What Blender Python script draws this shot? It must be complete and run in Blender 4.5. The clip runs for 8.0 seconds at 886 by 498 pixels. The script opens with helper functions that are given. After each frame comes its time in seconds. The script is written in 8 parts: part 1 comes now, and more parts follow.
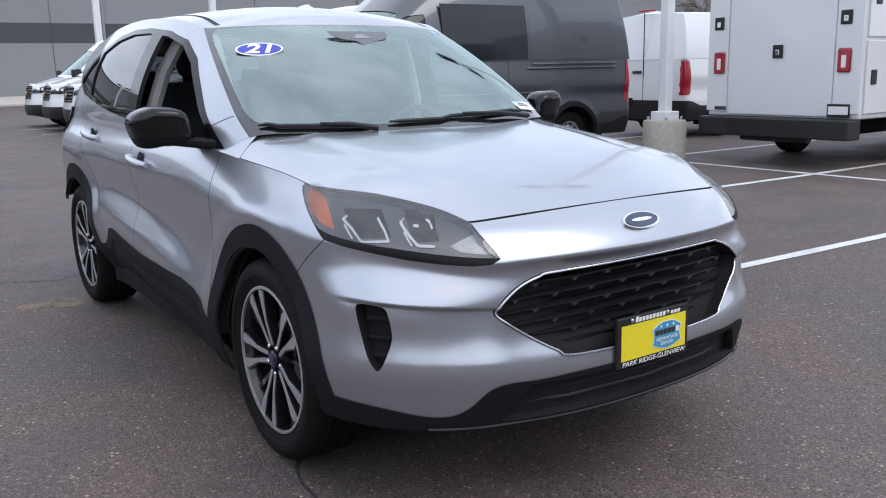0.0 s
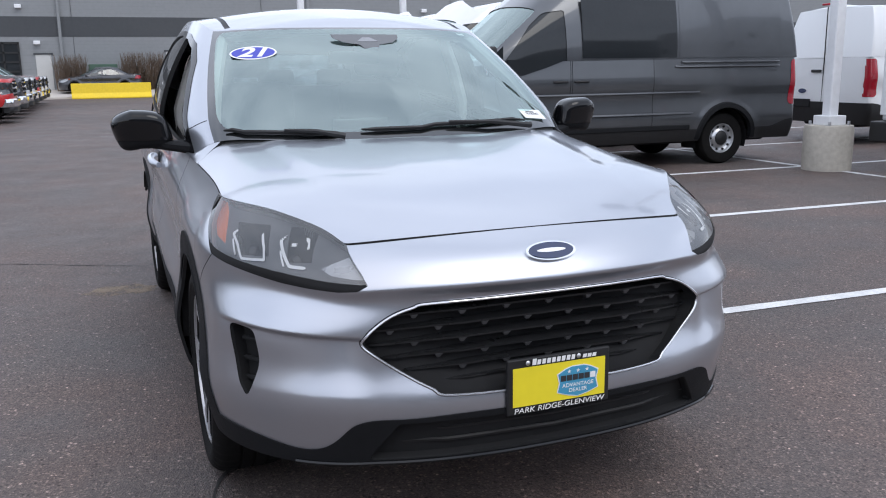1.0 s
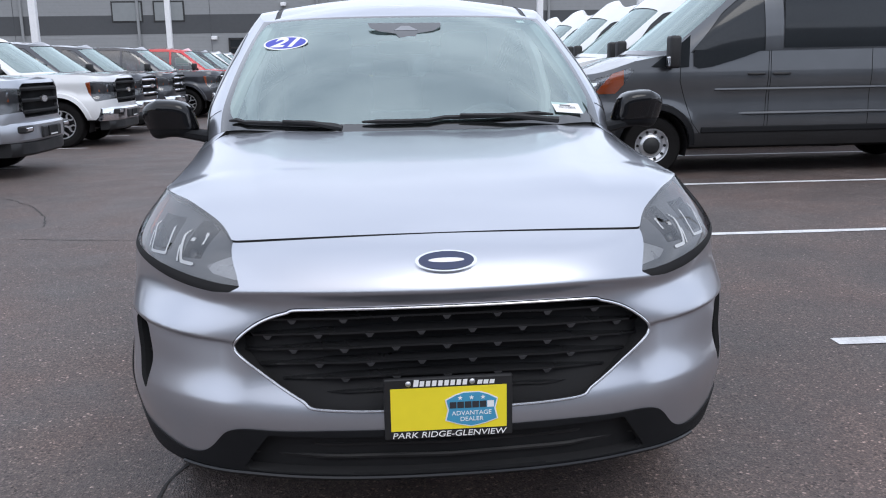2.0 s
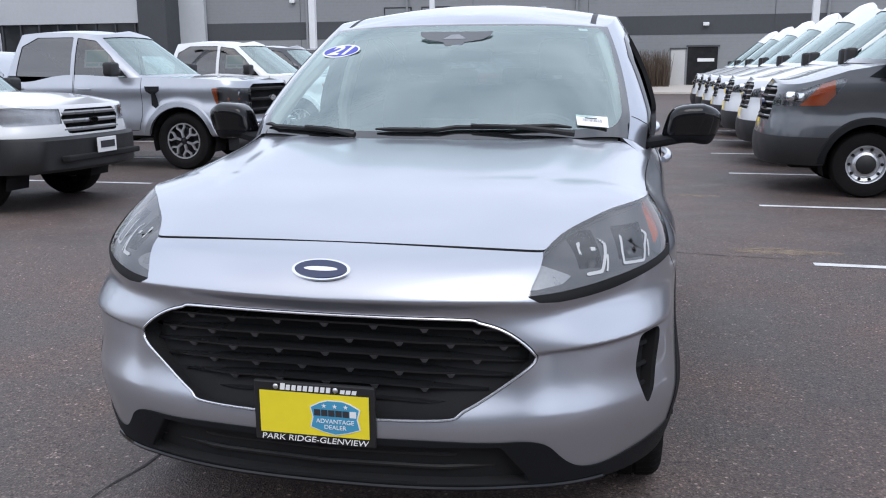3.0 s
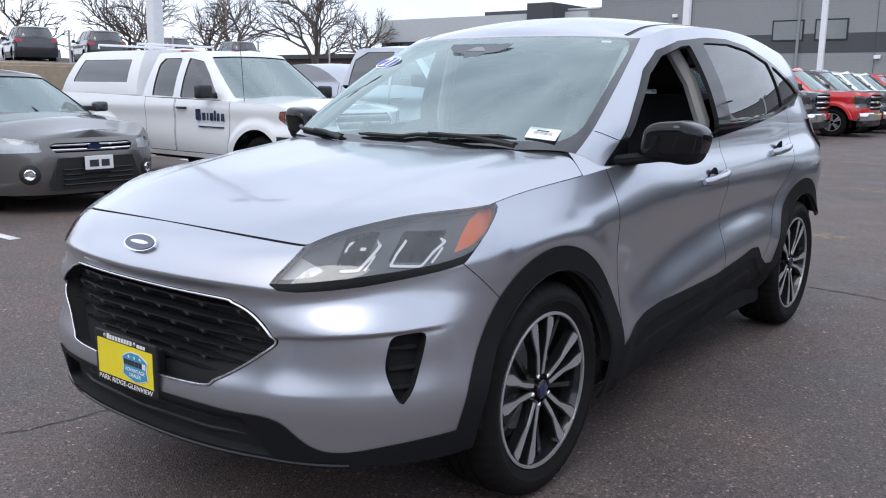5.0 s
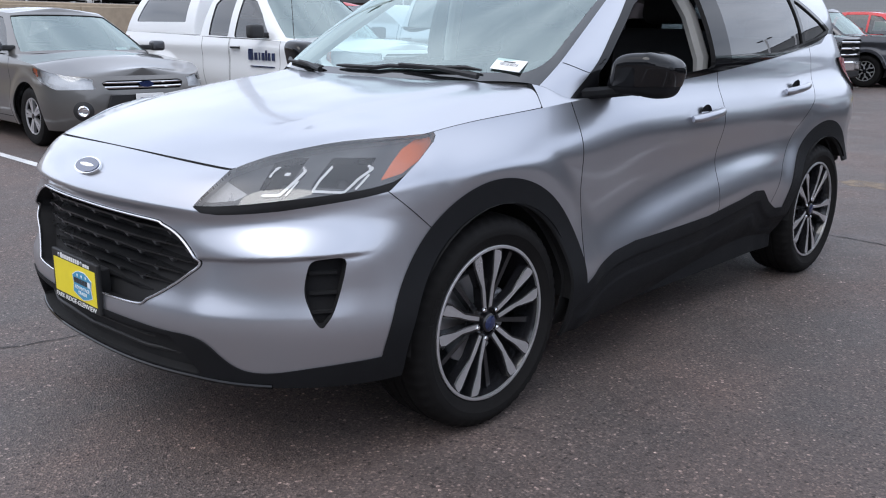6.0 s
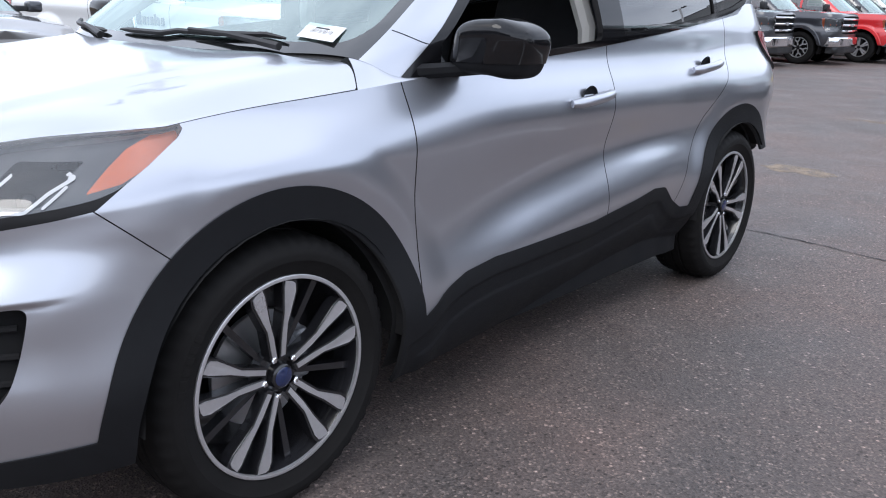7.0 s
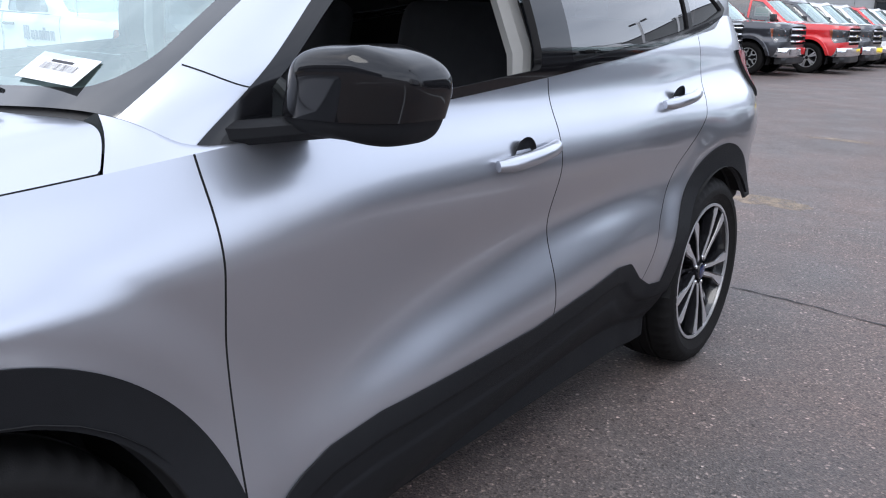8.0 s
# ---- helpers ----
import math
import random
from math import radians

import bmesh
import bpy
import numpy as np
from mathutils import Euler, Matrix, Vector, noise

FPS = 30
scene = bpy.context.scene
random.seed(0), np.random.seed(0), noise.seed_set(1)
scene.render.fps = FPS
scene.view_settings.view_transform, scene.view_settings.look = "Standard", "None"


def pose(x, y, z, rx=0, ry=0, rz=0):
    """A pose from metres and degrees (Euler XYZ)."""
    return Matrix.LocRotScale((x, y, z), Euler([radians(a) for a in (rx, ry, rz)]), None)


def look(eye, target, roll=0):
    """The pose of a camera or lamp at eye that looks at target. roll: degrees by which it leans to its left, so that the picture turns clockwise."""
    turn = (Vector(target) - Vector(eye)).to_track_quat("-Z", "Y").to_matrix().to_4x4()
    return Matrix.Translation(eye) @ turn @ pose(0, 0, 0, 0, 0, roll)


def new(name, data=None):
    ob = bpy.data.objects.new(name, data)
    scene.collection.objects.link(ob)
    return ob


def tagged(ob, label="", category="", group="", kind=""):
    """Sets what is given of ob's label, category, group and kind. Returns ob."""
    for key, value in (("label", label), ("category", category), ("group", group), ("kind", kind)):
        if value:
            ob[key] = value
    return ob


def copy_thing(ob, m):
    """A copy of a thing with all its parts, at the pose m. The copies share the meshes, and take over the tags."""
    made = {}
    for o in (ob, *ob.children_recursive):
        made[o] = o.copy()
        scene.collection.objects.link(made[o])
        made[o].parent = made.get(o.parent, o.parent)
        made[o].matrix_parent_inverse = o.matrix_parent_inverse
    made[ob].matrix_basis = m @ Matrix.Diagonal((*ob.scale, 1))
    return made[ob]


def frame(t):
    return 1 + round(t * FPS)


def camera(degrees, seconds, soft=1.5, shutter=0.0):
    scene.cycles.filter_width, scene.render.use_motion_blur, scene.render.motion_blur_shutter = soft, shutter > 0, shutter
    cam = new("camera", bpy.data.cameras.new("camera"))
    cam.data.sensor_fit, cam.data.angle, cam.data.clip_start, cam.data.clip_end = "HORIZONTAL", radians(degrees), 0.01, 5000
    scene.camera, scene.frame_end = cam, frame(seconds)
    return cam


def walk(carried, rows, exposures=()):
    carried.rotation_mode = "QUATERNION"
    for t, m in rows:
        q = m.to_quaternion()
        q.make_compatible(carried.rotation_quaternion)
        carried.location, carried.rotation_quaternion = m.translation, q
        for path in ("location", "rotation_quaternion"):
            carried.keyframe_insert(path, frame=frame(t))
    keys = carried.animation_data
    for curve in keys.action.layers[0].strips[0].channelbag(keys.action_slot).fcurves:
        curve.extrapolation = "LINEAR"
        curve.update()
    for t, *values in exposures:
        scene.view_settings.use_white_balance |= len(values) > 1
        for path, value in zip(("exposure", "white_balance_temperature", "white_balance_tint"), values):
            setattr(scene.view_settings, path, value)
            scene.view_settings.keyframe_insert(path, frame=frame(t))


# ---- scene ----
cam = camera(54.6, 8.0, 1.1)
PATH = [
    (0, (-1.967, -2.692, 1.328), (-0.857, -1.078, 0.922), -1.3),
    (0.5, (-1.548, -2.809, 1.337), (-0.589, -1.101, 0.933), -0.7),
    (1, (-1.113, -2.934, 1.361), (-0.398, -1.112, 0.949), -0.8),
    (1.2, (-0.932, -2.929, 1.35), (-0.321, -1.071, 0.93), -1.0),
    (2.3, (0.089, -2.939, 1.338), (0.09, -0.983, 0.92), -0.7),
    (2.5, (0.271, -2.893, 1.347), (0.156, -0.94, 0.93), -0.5),
    (3, (0.736, -2.861, 1.348), (0.318, -0.947, 0.942), -0.3),
    (3.5, (1.147, -2.69, 1.33), (0.464, -0.853, 0.933), 0.1),
    (4, (1.565, -2.581, 1.341), (0.648, -0.845, 0.962), 0.3),
    (4.2, (1.723, -2.544, 1.365), (0.729, -0.851, 0.983), 0.5),
    (5.3, (2.418, -2.259, 1.329), (1.16, -0.753, 0.943), 0.8),
    (5.5, (2.524, -2.233, 1.333), (1.235, -0.758, 0.928), 1.0),
    (6, (2.556, -2.04, 1.286), (1.227, -0.631, 0.789), 0.9),
    (6.5, (2.463, -1.684, 1.26), (1.189, -0.244, 0.708), 0.8),
    (7, (2.372, -1.252, 1.261), (1.152, 0.231, 0.703), 2.0),
    (7.5, (2.136, -0.829, 1.269), (0.948, 0.684, 0.72), 2.6),
    (8, (1.893, -0.379, 1.271), (0.756, 1.177, 0.738), 1.9),
]
walk(cam, [(t, look(eye, target, roll)) for t, eye, target, roll in PATH], [(0, 0.75), (5.5, 0.72), (6, 0.82), (6.5, 0.98), (7, 1.16), (8, 1.28)])

# ---------------------------------------------------------------- world and light
SUN_AZ, SUN_EL = radians(205), radians(52)
world = bpy.data.worlds.new("world")
scene.world = world
world.use_nodes = True
wn, wl = world.node_tree.nodes, world.node_tree.links
wn.clear()
w_out = wn.new("ShaderNodeOutputWorld")
w_bg = wn.new("ShaderNodeBackground")
w_sky = wn.new("ShaderNodeTexSky")
w_sky.sky_type = "NISHITA"
w_sky.sun_disc = False
w_sky.sun_elevation, w_sky.sun_rotation = SUN_EL, SUN_AZ
w_sky.air_density, w_sky.dust_density = 1.0, 3.0
w_co = wn.new("ShaderNodeTexCoord")
w_map = wn.new("ShaderNodeMapping")
w_map.inputs["Scale"].default_value = (1.0, 1.0, 2.6)
w_noise = wn.new("ShaderNodeTexNoise")
w_noise.inputs["Scale"].default_value = 2.2
w_noise.inputs["Detail"].default_value = 6
w_noise.inputs["Roughness"].default_value = 0.55
w_ramp = wn.new("ShaderNodeValToRGB")
w_ramp.color_ramp.elements[0].position, w_ramp.color_ramp.elements[1].position = 0.36, 0.66
w_ramp.color_ramp.elements[0].color = (5.5, 6.15, 7.54, 1)
w_ramp.color_ramp.elements[1].color = (8.65, 9.3, 10.82, 1)
w_mix = wn.new("ShaderNodeMixRGB")
w_mix.inputs[0].default_value = 0.86
wl.new(w_co.outputs["Generated"], w_map.inputs[0])
wl.new(w_map.outputs[0], w_noise.inputs["Vector"])
wl.new(w_noise.outputs[0], w_ramp.inputs[0])
wl.new(w_sky.outputs[0], w_mix.inputs[1])
wl.new(w_ramp.outputs[0], w_mix.inputs[2])
wl.new(w_mix.outputs[0], w_bg.inputs[0])
w_bg.inputs[1].default_value = 0.105
wl.new(w_bg.outputs[0], w_out.inputs[0])

sun = new("sun", bpy.data.lights.new("sun", "SUN"))
sun.data.energy, sun.data.angle, sun.data.color = 0.6, radians(35), (1.0, 0.97, 0.93)
sun.rotation_euler = (radians(90) - SUN_EL, 0, radians(25))


# ---------------------------------------------------------------- materials
def shader(name):
    m = bpy.data.materials.new(name)
    m.use_nodes = True
    nt = m.node_tree
    return m, nt, nt.nodes["Principled BSDF"]


def plain(name, colour, rough=0.5, metal=0.0, coat=0.0, vary=0.08, scale=30.0, bump=0.0, bump_scale=200.0, spec=0.5, dirt=0.0):
    """A surface with two scales of variation in tone and roughness, and a fine relief."""
    m, nt, b = shader(name)
    n, l = nt.nodes, nt.links
    b.inputs["Metallic"].default_value, b.inputs["Coat Weight"].default_value = metal, coat
    b.inputs["Coat Roughness"].default_value = 0.04
    b.inputs["Specular IOR Level"].default_value = spec
    co = n.new("ShaderNodeTexCoord")
    info = n.new("ShaderNodeObjectInfo")
    big, fine = n.new("ShaderNodeTexNoise"), n.new("ShaderNodeTexNoise")
    big.inputs["Scale"].default_value, big.inputs["Detail"].default_value = scale * 0.08, 5
    fine.inputs["Scale"].default_value, fine.inputs["Detail"].default_value = scale, 4
    for t in (big, fine):
        l.new(co.outputs["Object"], t.inputs["Vector"])
    add = n.new("ShaderNodeMath")
    l.new(big.outputs[0], add.inputs[0]), l.new(fine.outputs[0], add.inputs[1])
    rng = n.new("ShaderNodeMapRange")
    rng.inputs[1].default_value, rng.inputs[2].default_value = 0.6, 1.4
    rng.inputs[3].default_value, rng.inputs[4].default_value = 1 - vary, 1 + vary
    l.new(add.outputs[0], rng.inputs[0])
    mul = n.new("ShaderNodeMixRGB")
    mul.blend_type, mul.inputs[0].default_value = "MULTIPLY", 1.0
    mul.inputs[1].default_value = (*colour, 1)
    l.new(rng.outputs[0], mul.inputs[2])
    l.new(mul.outputs[0], b.inputs["Base Color"])
    rr = n.new("ShaderNodeMapRange")
    rr.inputs[1].default_value, rr.inputs[2].default_value = 0.3, 0.7
    rr.inputs[3].default_value, rr.inputs[4].default_value = max(0.02, rough * (1 - vary * 1.5)), min(1, rough * (1 + vary * 1.5))
    l.new(big.outputs[0], rr.inputs[0]), l.new(rr.outputs[0], b.inputs["Roughness"])
    if bump:
        rel, bp = n.new("ShaderNodeTexNoise"), n.new("ShaderNodeBump")
        rel.inputs["Scale"].default_value, rel.inputs["Detail"].default_value = bump_scale, 3
        l.new(co.outputs["Object"], rel.inputs["Vector"])
        bp.inputs["Strength"].default_value, bp.inputs["Distance"].default_value = bump, 0.002
        l.new(rel.outputs[0], bp.inputs["Height"]), l.new(bp.outputs[0], b.inputs["Normal"])
    return m


def paint(name, colour, metal=0.0, rough=0.35, flake=0.0, coat=1.0, coat_rough=0.05):
    """Car paint: a base coat with a faint flake and dust, under clear coat."""
    m, nt, b = shader(name)
    n, l = nt.nodes, nt.links
    b.inputs["Metallic"].default_value, b.inputs["Coat Weight"].default_value = metal, coat
    b.inputs["Coat Roughness"].default_value = coat_rough
    co = n.new("ShaderNodeTexCoord")
    dust, grain = n.new("ShaderNodeTexNoise"), n.new("ShaderNodeTexNoise")
    dust.inputs["Scale"].default_value, dust.inputs["Detail"].default_value = 1.7, 1
    grain.inputs["Scale"].default_value, grain.inputs["Detail"].default_value = 4.0, 2
    turn = n.new("ShaderNodeMapping")
    turn.inputs["Rotation"].default_value = (0.6, 0.4, 0.9)
    l.new(co.outputs["Object"], turn.inputs[0])
    l.new(co.outputs["Object"], dust.inputs["Vector"]), l.new(turn.outputs[0], grain.inputs["Vector"])
    rng = n.new("ShaderNodeMapRange")
    rng.inputs[3].default_value, rng.inputs[4].default_value = 1 - flake, 1 + flake
    l.new(grain.outputs[0], rng.inputs[0])
    mul = n.new("ShaderNodeMixRGB")
    mul.blend_type, mul.inputs[0].default_value, mul.inputs[1].default_value = "MULTIPLY", 1.0, (*colour, 1)
    l.new(rng.outputs[0], mul.inputs[2]), l.new(mul.outputs[0], b.inputs["Base Color"])
    rr = n.new("ShaderNodeMapRange")
    rr.inputs[1].default_value, rr.inputs[2].default_value = 0.3, 0.7
    rr.inputs[3].default_value, rr.inputs[4].default_value = rough * 0.9, rough * 1.15
    l.new(dust.outputs[0], rr.inputs[0]), l.new(rr.outputs[0], b.inputs["Roughness"])
    return m


def glass(name, tint=(0.8, 0.85, 0.84), gloss=0.08, rough=0.0, sheen=(1, 1, 1)):
    """A pane: clear or tinted, with a mirror sheen that grows at glancing angles."""
    m = bpy.data.materials.new(name)
    m.use_nodes = True
    n, l = m.node_tree.nodes, m.node_tree.links
    n.clear()
    out, mix = n.new("ShaderNodeOutputMaterial"), n.new("ShaderNodeMixShader")
    tr, gl, fr = n.new("ShaderNodeBsdfTransparent"), n.new("ShaderNodeBsdfGlossy"), n.new("ShaderNodeFresnel")
    tr.inputs[0].default_value = (*tint, 1)
    gl.inputs["Roughness"].default_value, gl.inputs["Color"].default_value = rough, (*sheen, 1)
    fr.inputs[0].default_value = 1.5
    rng = n.new("ShaderNodeMapRange")
    rng.inputs[1].default_value, rng.inputs[2].default_value = 0.04, 1.0
    rng.inputs[3].default_value, rng.inputs[4].default_value = gloss, 1.0
    l.new(fr.outputs[0], rng.inputs[0]), l.new(rng.outputs[0], mix.inputs[0])
    l.new(tr.outputs[0], mix.inputs[1]), l.new(gl.outputs[0], mix.inputs[2])
    l.new(mix.outputs[0], out.inputs[0])
    return m


def patchy(name, colour):
    """A thin broken film: grains lie in patches and leave gaps."""
    m, nt, b = shader(name)
    n, l = nt.nodes, nt.links
    b.inputs["Base Color"].default_value, b.inputs["Roughness"].default_value = (*colour, 1), 0.9
    co, big, fine = n.new("ShaderNodeTexCoord"), n.new("ShaderNodeTexNoise"), n.new("ShaderNodeTexNoise")
    big.inputs["Scale"].default_value, big.inputs["Detail"].default_value = 9.0, 8
    fine.inputs["Scale"].default_value, fine.inputs["Detail"].default_value = 120.0, 3
    l.new(co.outputs["Object"], big.inputs["Vector"]), l.new(co.outputs["Object"], fine.inputs["Vector"])
    mix, ramp = n.new("ShaderNodeMath"), n.new("ShaderNodeMapRange")
    l.new(big.outputs[0], mix.inputs[0]), l.new(fine.outputs[0], mix.inputs[1])
    ramp.inputs[1].default_value, ramp.inputs[2].default_value, ramp.inputs[3].default_value, ramp.inputs[4].default_value = 0.86, 1.06, 0.0, 0.8
    l.new(mix.outputs[0], ramp.inputs[0]), l.new(ramp.outputs[0], b.inputs["Alpha"])
    return m


def asphalt_material():
    m, nt, b = shader("asphalt")
    n, l = nt.nodes, nt.links
    co = n.new("ShaderNodeTexCoord")

    def tex(scale, detail=4, rough=0.55):
        t = n.new("ShaderNodeTexNoise")
        t.inputs["Scale"].default_value, t.inputs["Detail"].default_value, t.inputs["Roughness"].default_value = scale, detail, rough
        l.new(co.outputs["Object"], t.inputs["Vector"])
        return t
    stain, worn, fine = tex(0.22, 6), tex(1.7, 6, 0.6), tex(160, 3)
    stone = n.new("ShaderNodeTexVoronoi")
    stone.inputs["Scale"].default_value = 150
    l.new(co.outputs["Object"], stone.inputs["Vector"])
    ramp = n.new("ShaderNodeValToRGB")
    ramp.color_ramp.elements[0].position, ramp.color_ramp.elements[1].position = 0.3, 0.72
    ramp.color_ramp.elements[0].color, ramp.color_ramp.elements[1].color = (0.067, 0.0535, 0.049, 1), (0.152, 0.124, 0.114, 1)
    mixn = n.new("ShaderNodeMixRGB")
    mixn.inputs[0].default_value = 0.5
    l.new(stain.outputs[0], mixn.inputs[1]), l.new(worn.outputs[0], mixn.inputs[2])
    l.new(mixn.outputs[0], ramp.inputs[0])
    # pale aggregate that shows through the binder
    chip = n.new("ShaderNodeTexWhiteNoise")
    l.new(stone.outputs["Color"], chip.inputs["Vector"])
    cr = n.new("ShaderNodeValToRGB")
    cr.color_ramp.elements[0].position, cr.color_ramp.elements[1].position = 0.0, 1.0
    cr.color_ramp.elements[0].color, cr.color_ramp.elements[1].color = (0.42, 0.42, 0.42, 1), (1.25, 1.22, 1.2, 1)
    e = cr.color_ramp.elements.new(0.90)
    e.color = (1.22, 1.21, 1.2, 1)
    e = cr.color_ramp.elements.new(0.975)
    e.color = (2.5, 2.4, 2.25, 1)
    l.new(chip.outputs[0], cr.inputs[0])
    mul = n.new("ShaderNodeMixRGB")
    mul.blend_type, mul.inputs[0].default_value = "MULTIPLY", 0.8
    l.new(ramp.outputs[0], mul.inputs[1]), l.new(cr.outputs[0], mul.inputs[2])
    # larger pale chips and dark pits, sparse and in patches
    coarse = n.new("ShaderNodeTexVoronoi")
    coarse.inputs["Scale"].default_value = 62
    l.new(co.outputs["Object"], coarse.inputs["Vector"])
    pick = n.new("ShaderNodeTexWhiteNoise")
    l.new(coarse.outputs["Color"], pick.inputs["Vector"])
    dens = tex(2.6, 4, 0.6)
    sway = n.new("ShaderNodeMath")
    sway.operation, sway.inputs[1].default_value, sway.inputs[2].default_value = "MULTIPLY_ADD", 0.30, -0.15
    l.new(dens.outputs[0], sway.inputs[0])
    pick2 = n.new("ShaderNodeMath")
    l.new(pick.outputs[0], pick2.inputs[0]), l.new(sway.outputs[0], pick2.inputs[1])
    pr = n.new("ShaderNodeValToRGB")
    pr.color_ramp.interpolation = "CONSTANT"
    pr.color_ramp.elements[0].position, pr.color_ramp.elements[1].position = 0.0, 0.14
    pr.color_ramp.elements[0].color, pr.color_ramp.elements[1].color = (0.34, 0.33, 0.33, 1), (1, 1, 1, 1)
    e = pr.color_ramp.elements.new(0.90)
    e.color = (2.1, 2.05, 2.0, 1)
    e = pr.color_ramp.elements.new(0.97)
    e.color = (3.6, 3.5, 3.4, 1)
    l.new(pick2.outputs[0], pr.inputs[0])
    core = n.new("ShaderNodeMapRange")
    core.inputs[1].default_value, core.inputs[2].default_value, core.inputs[3].default_value, core.inputs[4].default_value = 0.30, 0.46, 0.9, 0.0
    l.new(coarse.outputs["Distance"], core.inputs[0])
    spot = n.new("ShaderNodeMixRGB")
    spot.blend_type = "MULTIPLY"
    l.new(core.outputs[0], spot.inputs[0]), l.new(mul.outputs[0], spot.inputs[1]), l.new(pr.outputs[0], spot.inputs[2])
    # warm and cool patches of binder
    tone = tex(0.9, 5, 0.6)
    tr = n.new("ShaderNodeValToRGB")
    tr.color_ramp.elements[0].position, tr.color_ramp.elements[1].position = 0.36, 0.64
    tr.color_ramp.elements[0].color, tr.color_ramp.elements[1].color = (0.95, 0.99, 1.02, 1), (1.10, 0.99, 0.96, 1)
    l.new(tone.outputs[0], tr.inputs[0])
    tint = n.new("ShaderNodeMixRGB")
    tint.blend_type, tint.inputs[0].default_value = "MULTIPLY", 1.0
    l.new(spot.outputs[0], tint.inputs[1]), l.new(tr.outputs[0], tint.inputs[2])
    l.new(tint.outputs[0], b.inputs["Base Color"])
    rr = n.new("ShaderNodeMapRange")
    rr.inputs[1].default_value, rr.inputs[2].default_value, rr.inputs[3].default_value, rr.inputs[4].default_value = 0.3, 0.7, 0.50, 0.80
    l.new(worn.outputs[0], rr.inputs[0]), l.new(rr.outputs[0], b.inputs["Roughness"])
    hsum = n.new("ShaderNodeMath")
    l.new(fine.outputs[0], hsum.inputs[0]), l.new(stone.outputs["Distance"], hsum.inputs[1])
    bp = n.new("ShaderNodeBump")
    bp.inputs["Strength"].default_value, bp.inputs["Distance"].default_value = 0.55, 0.006
    l.new(hsum.outputs[0], bp.inputs["Height"]), l.new(bp.outputs[0], b.inputs["Normal"])
    return m


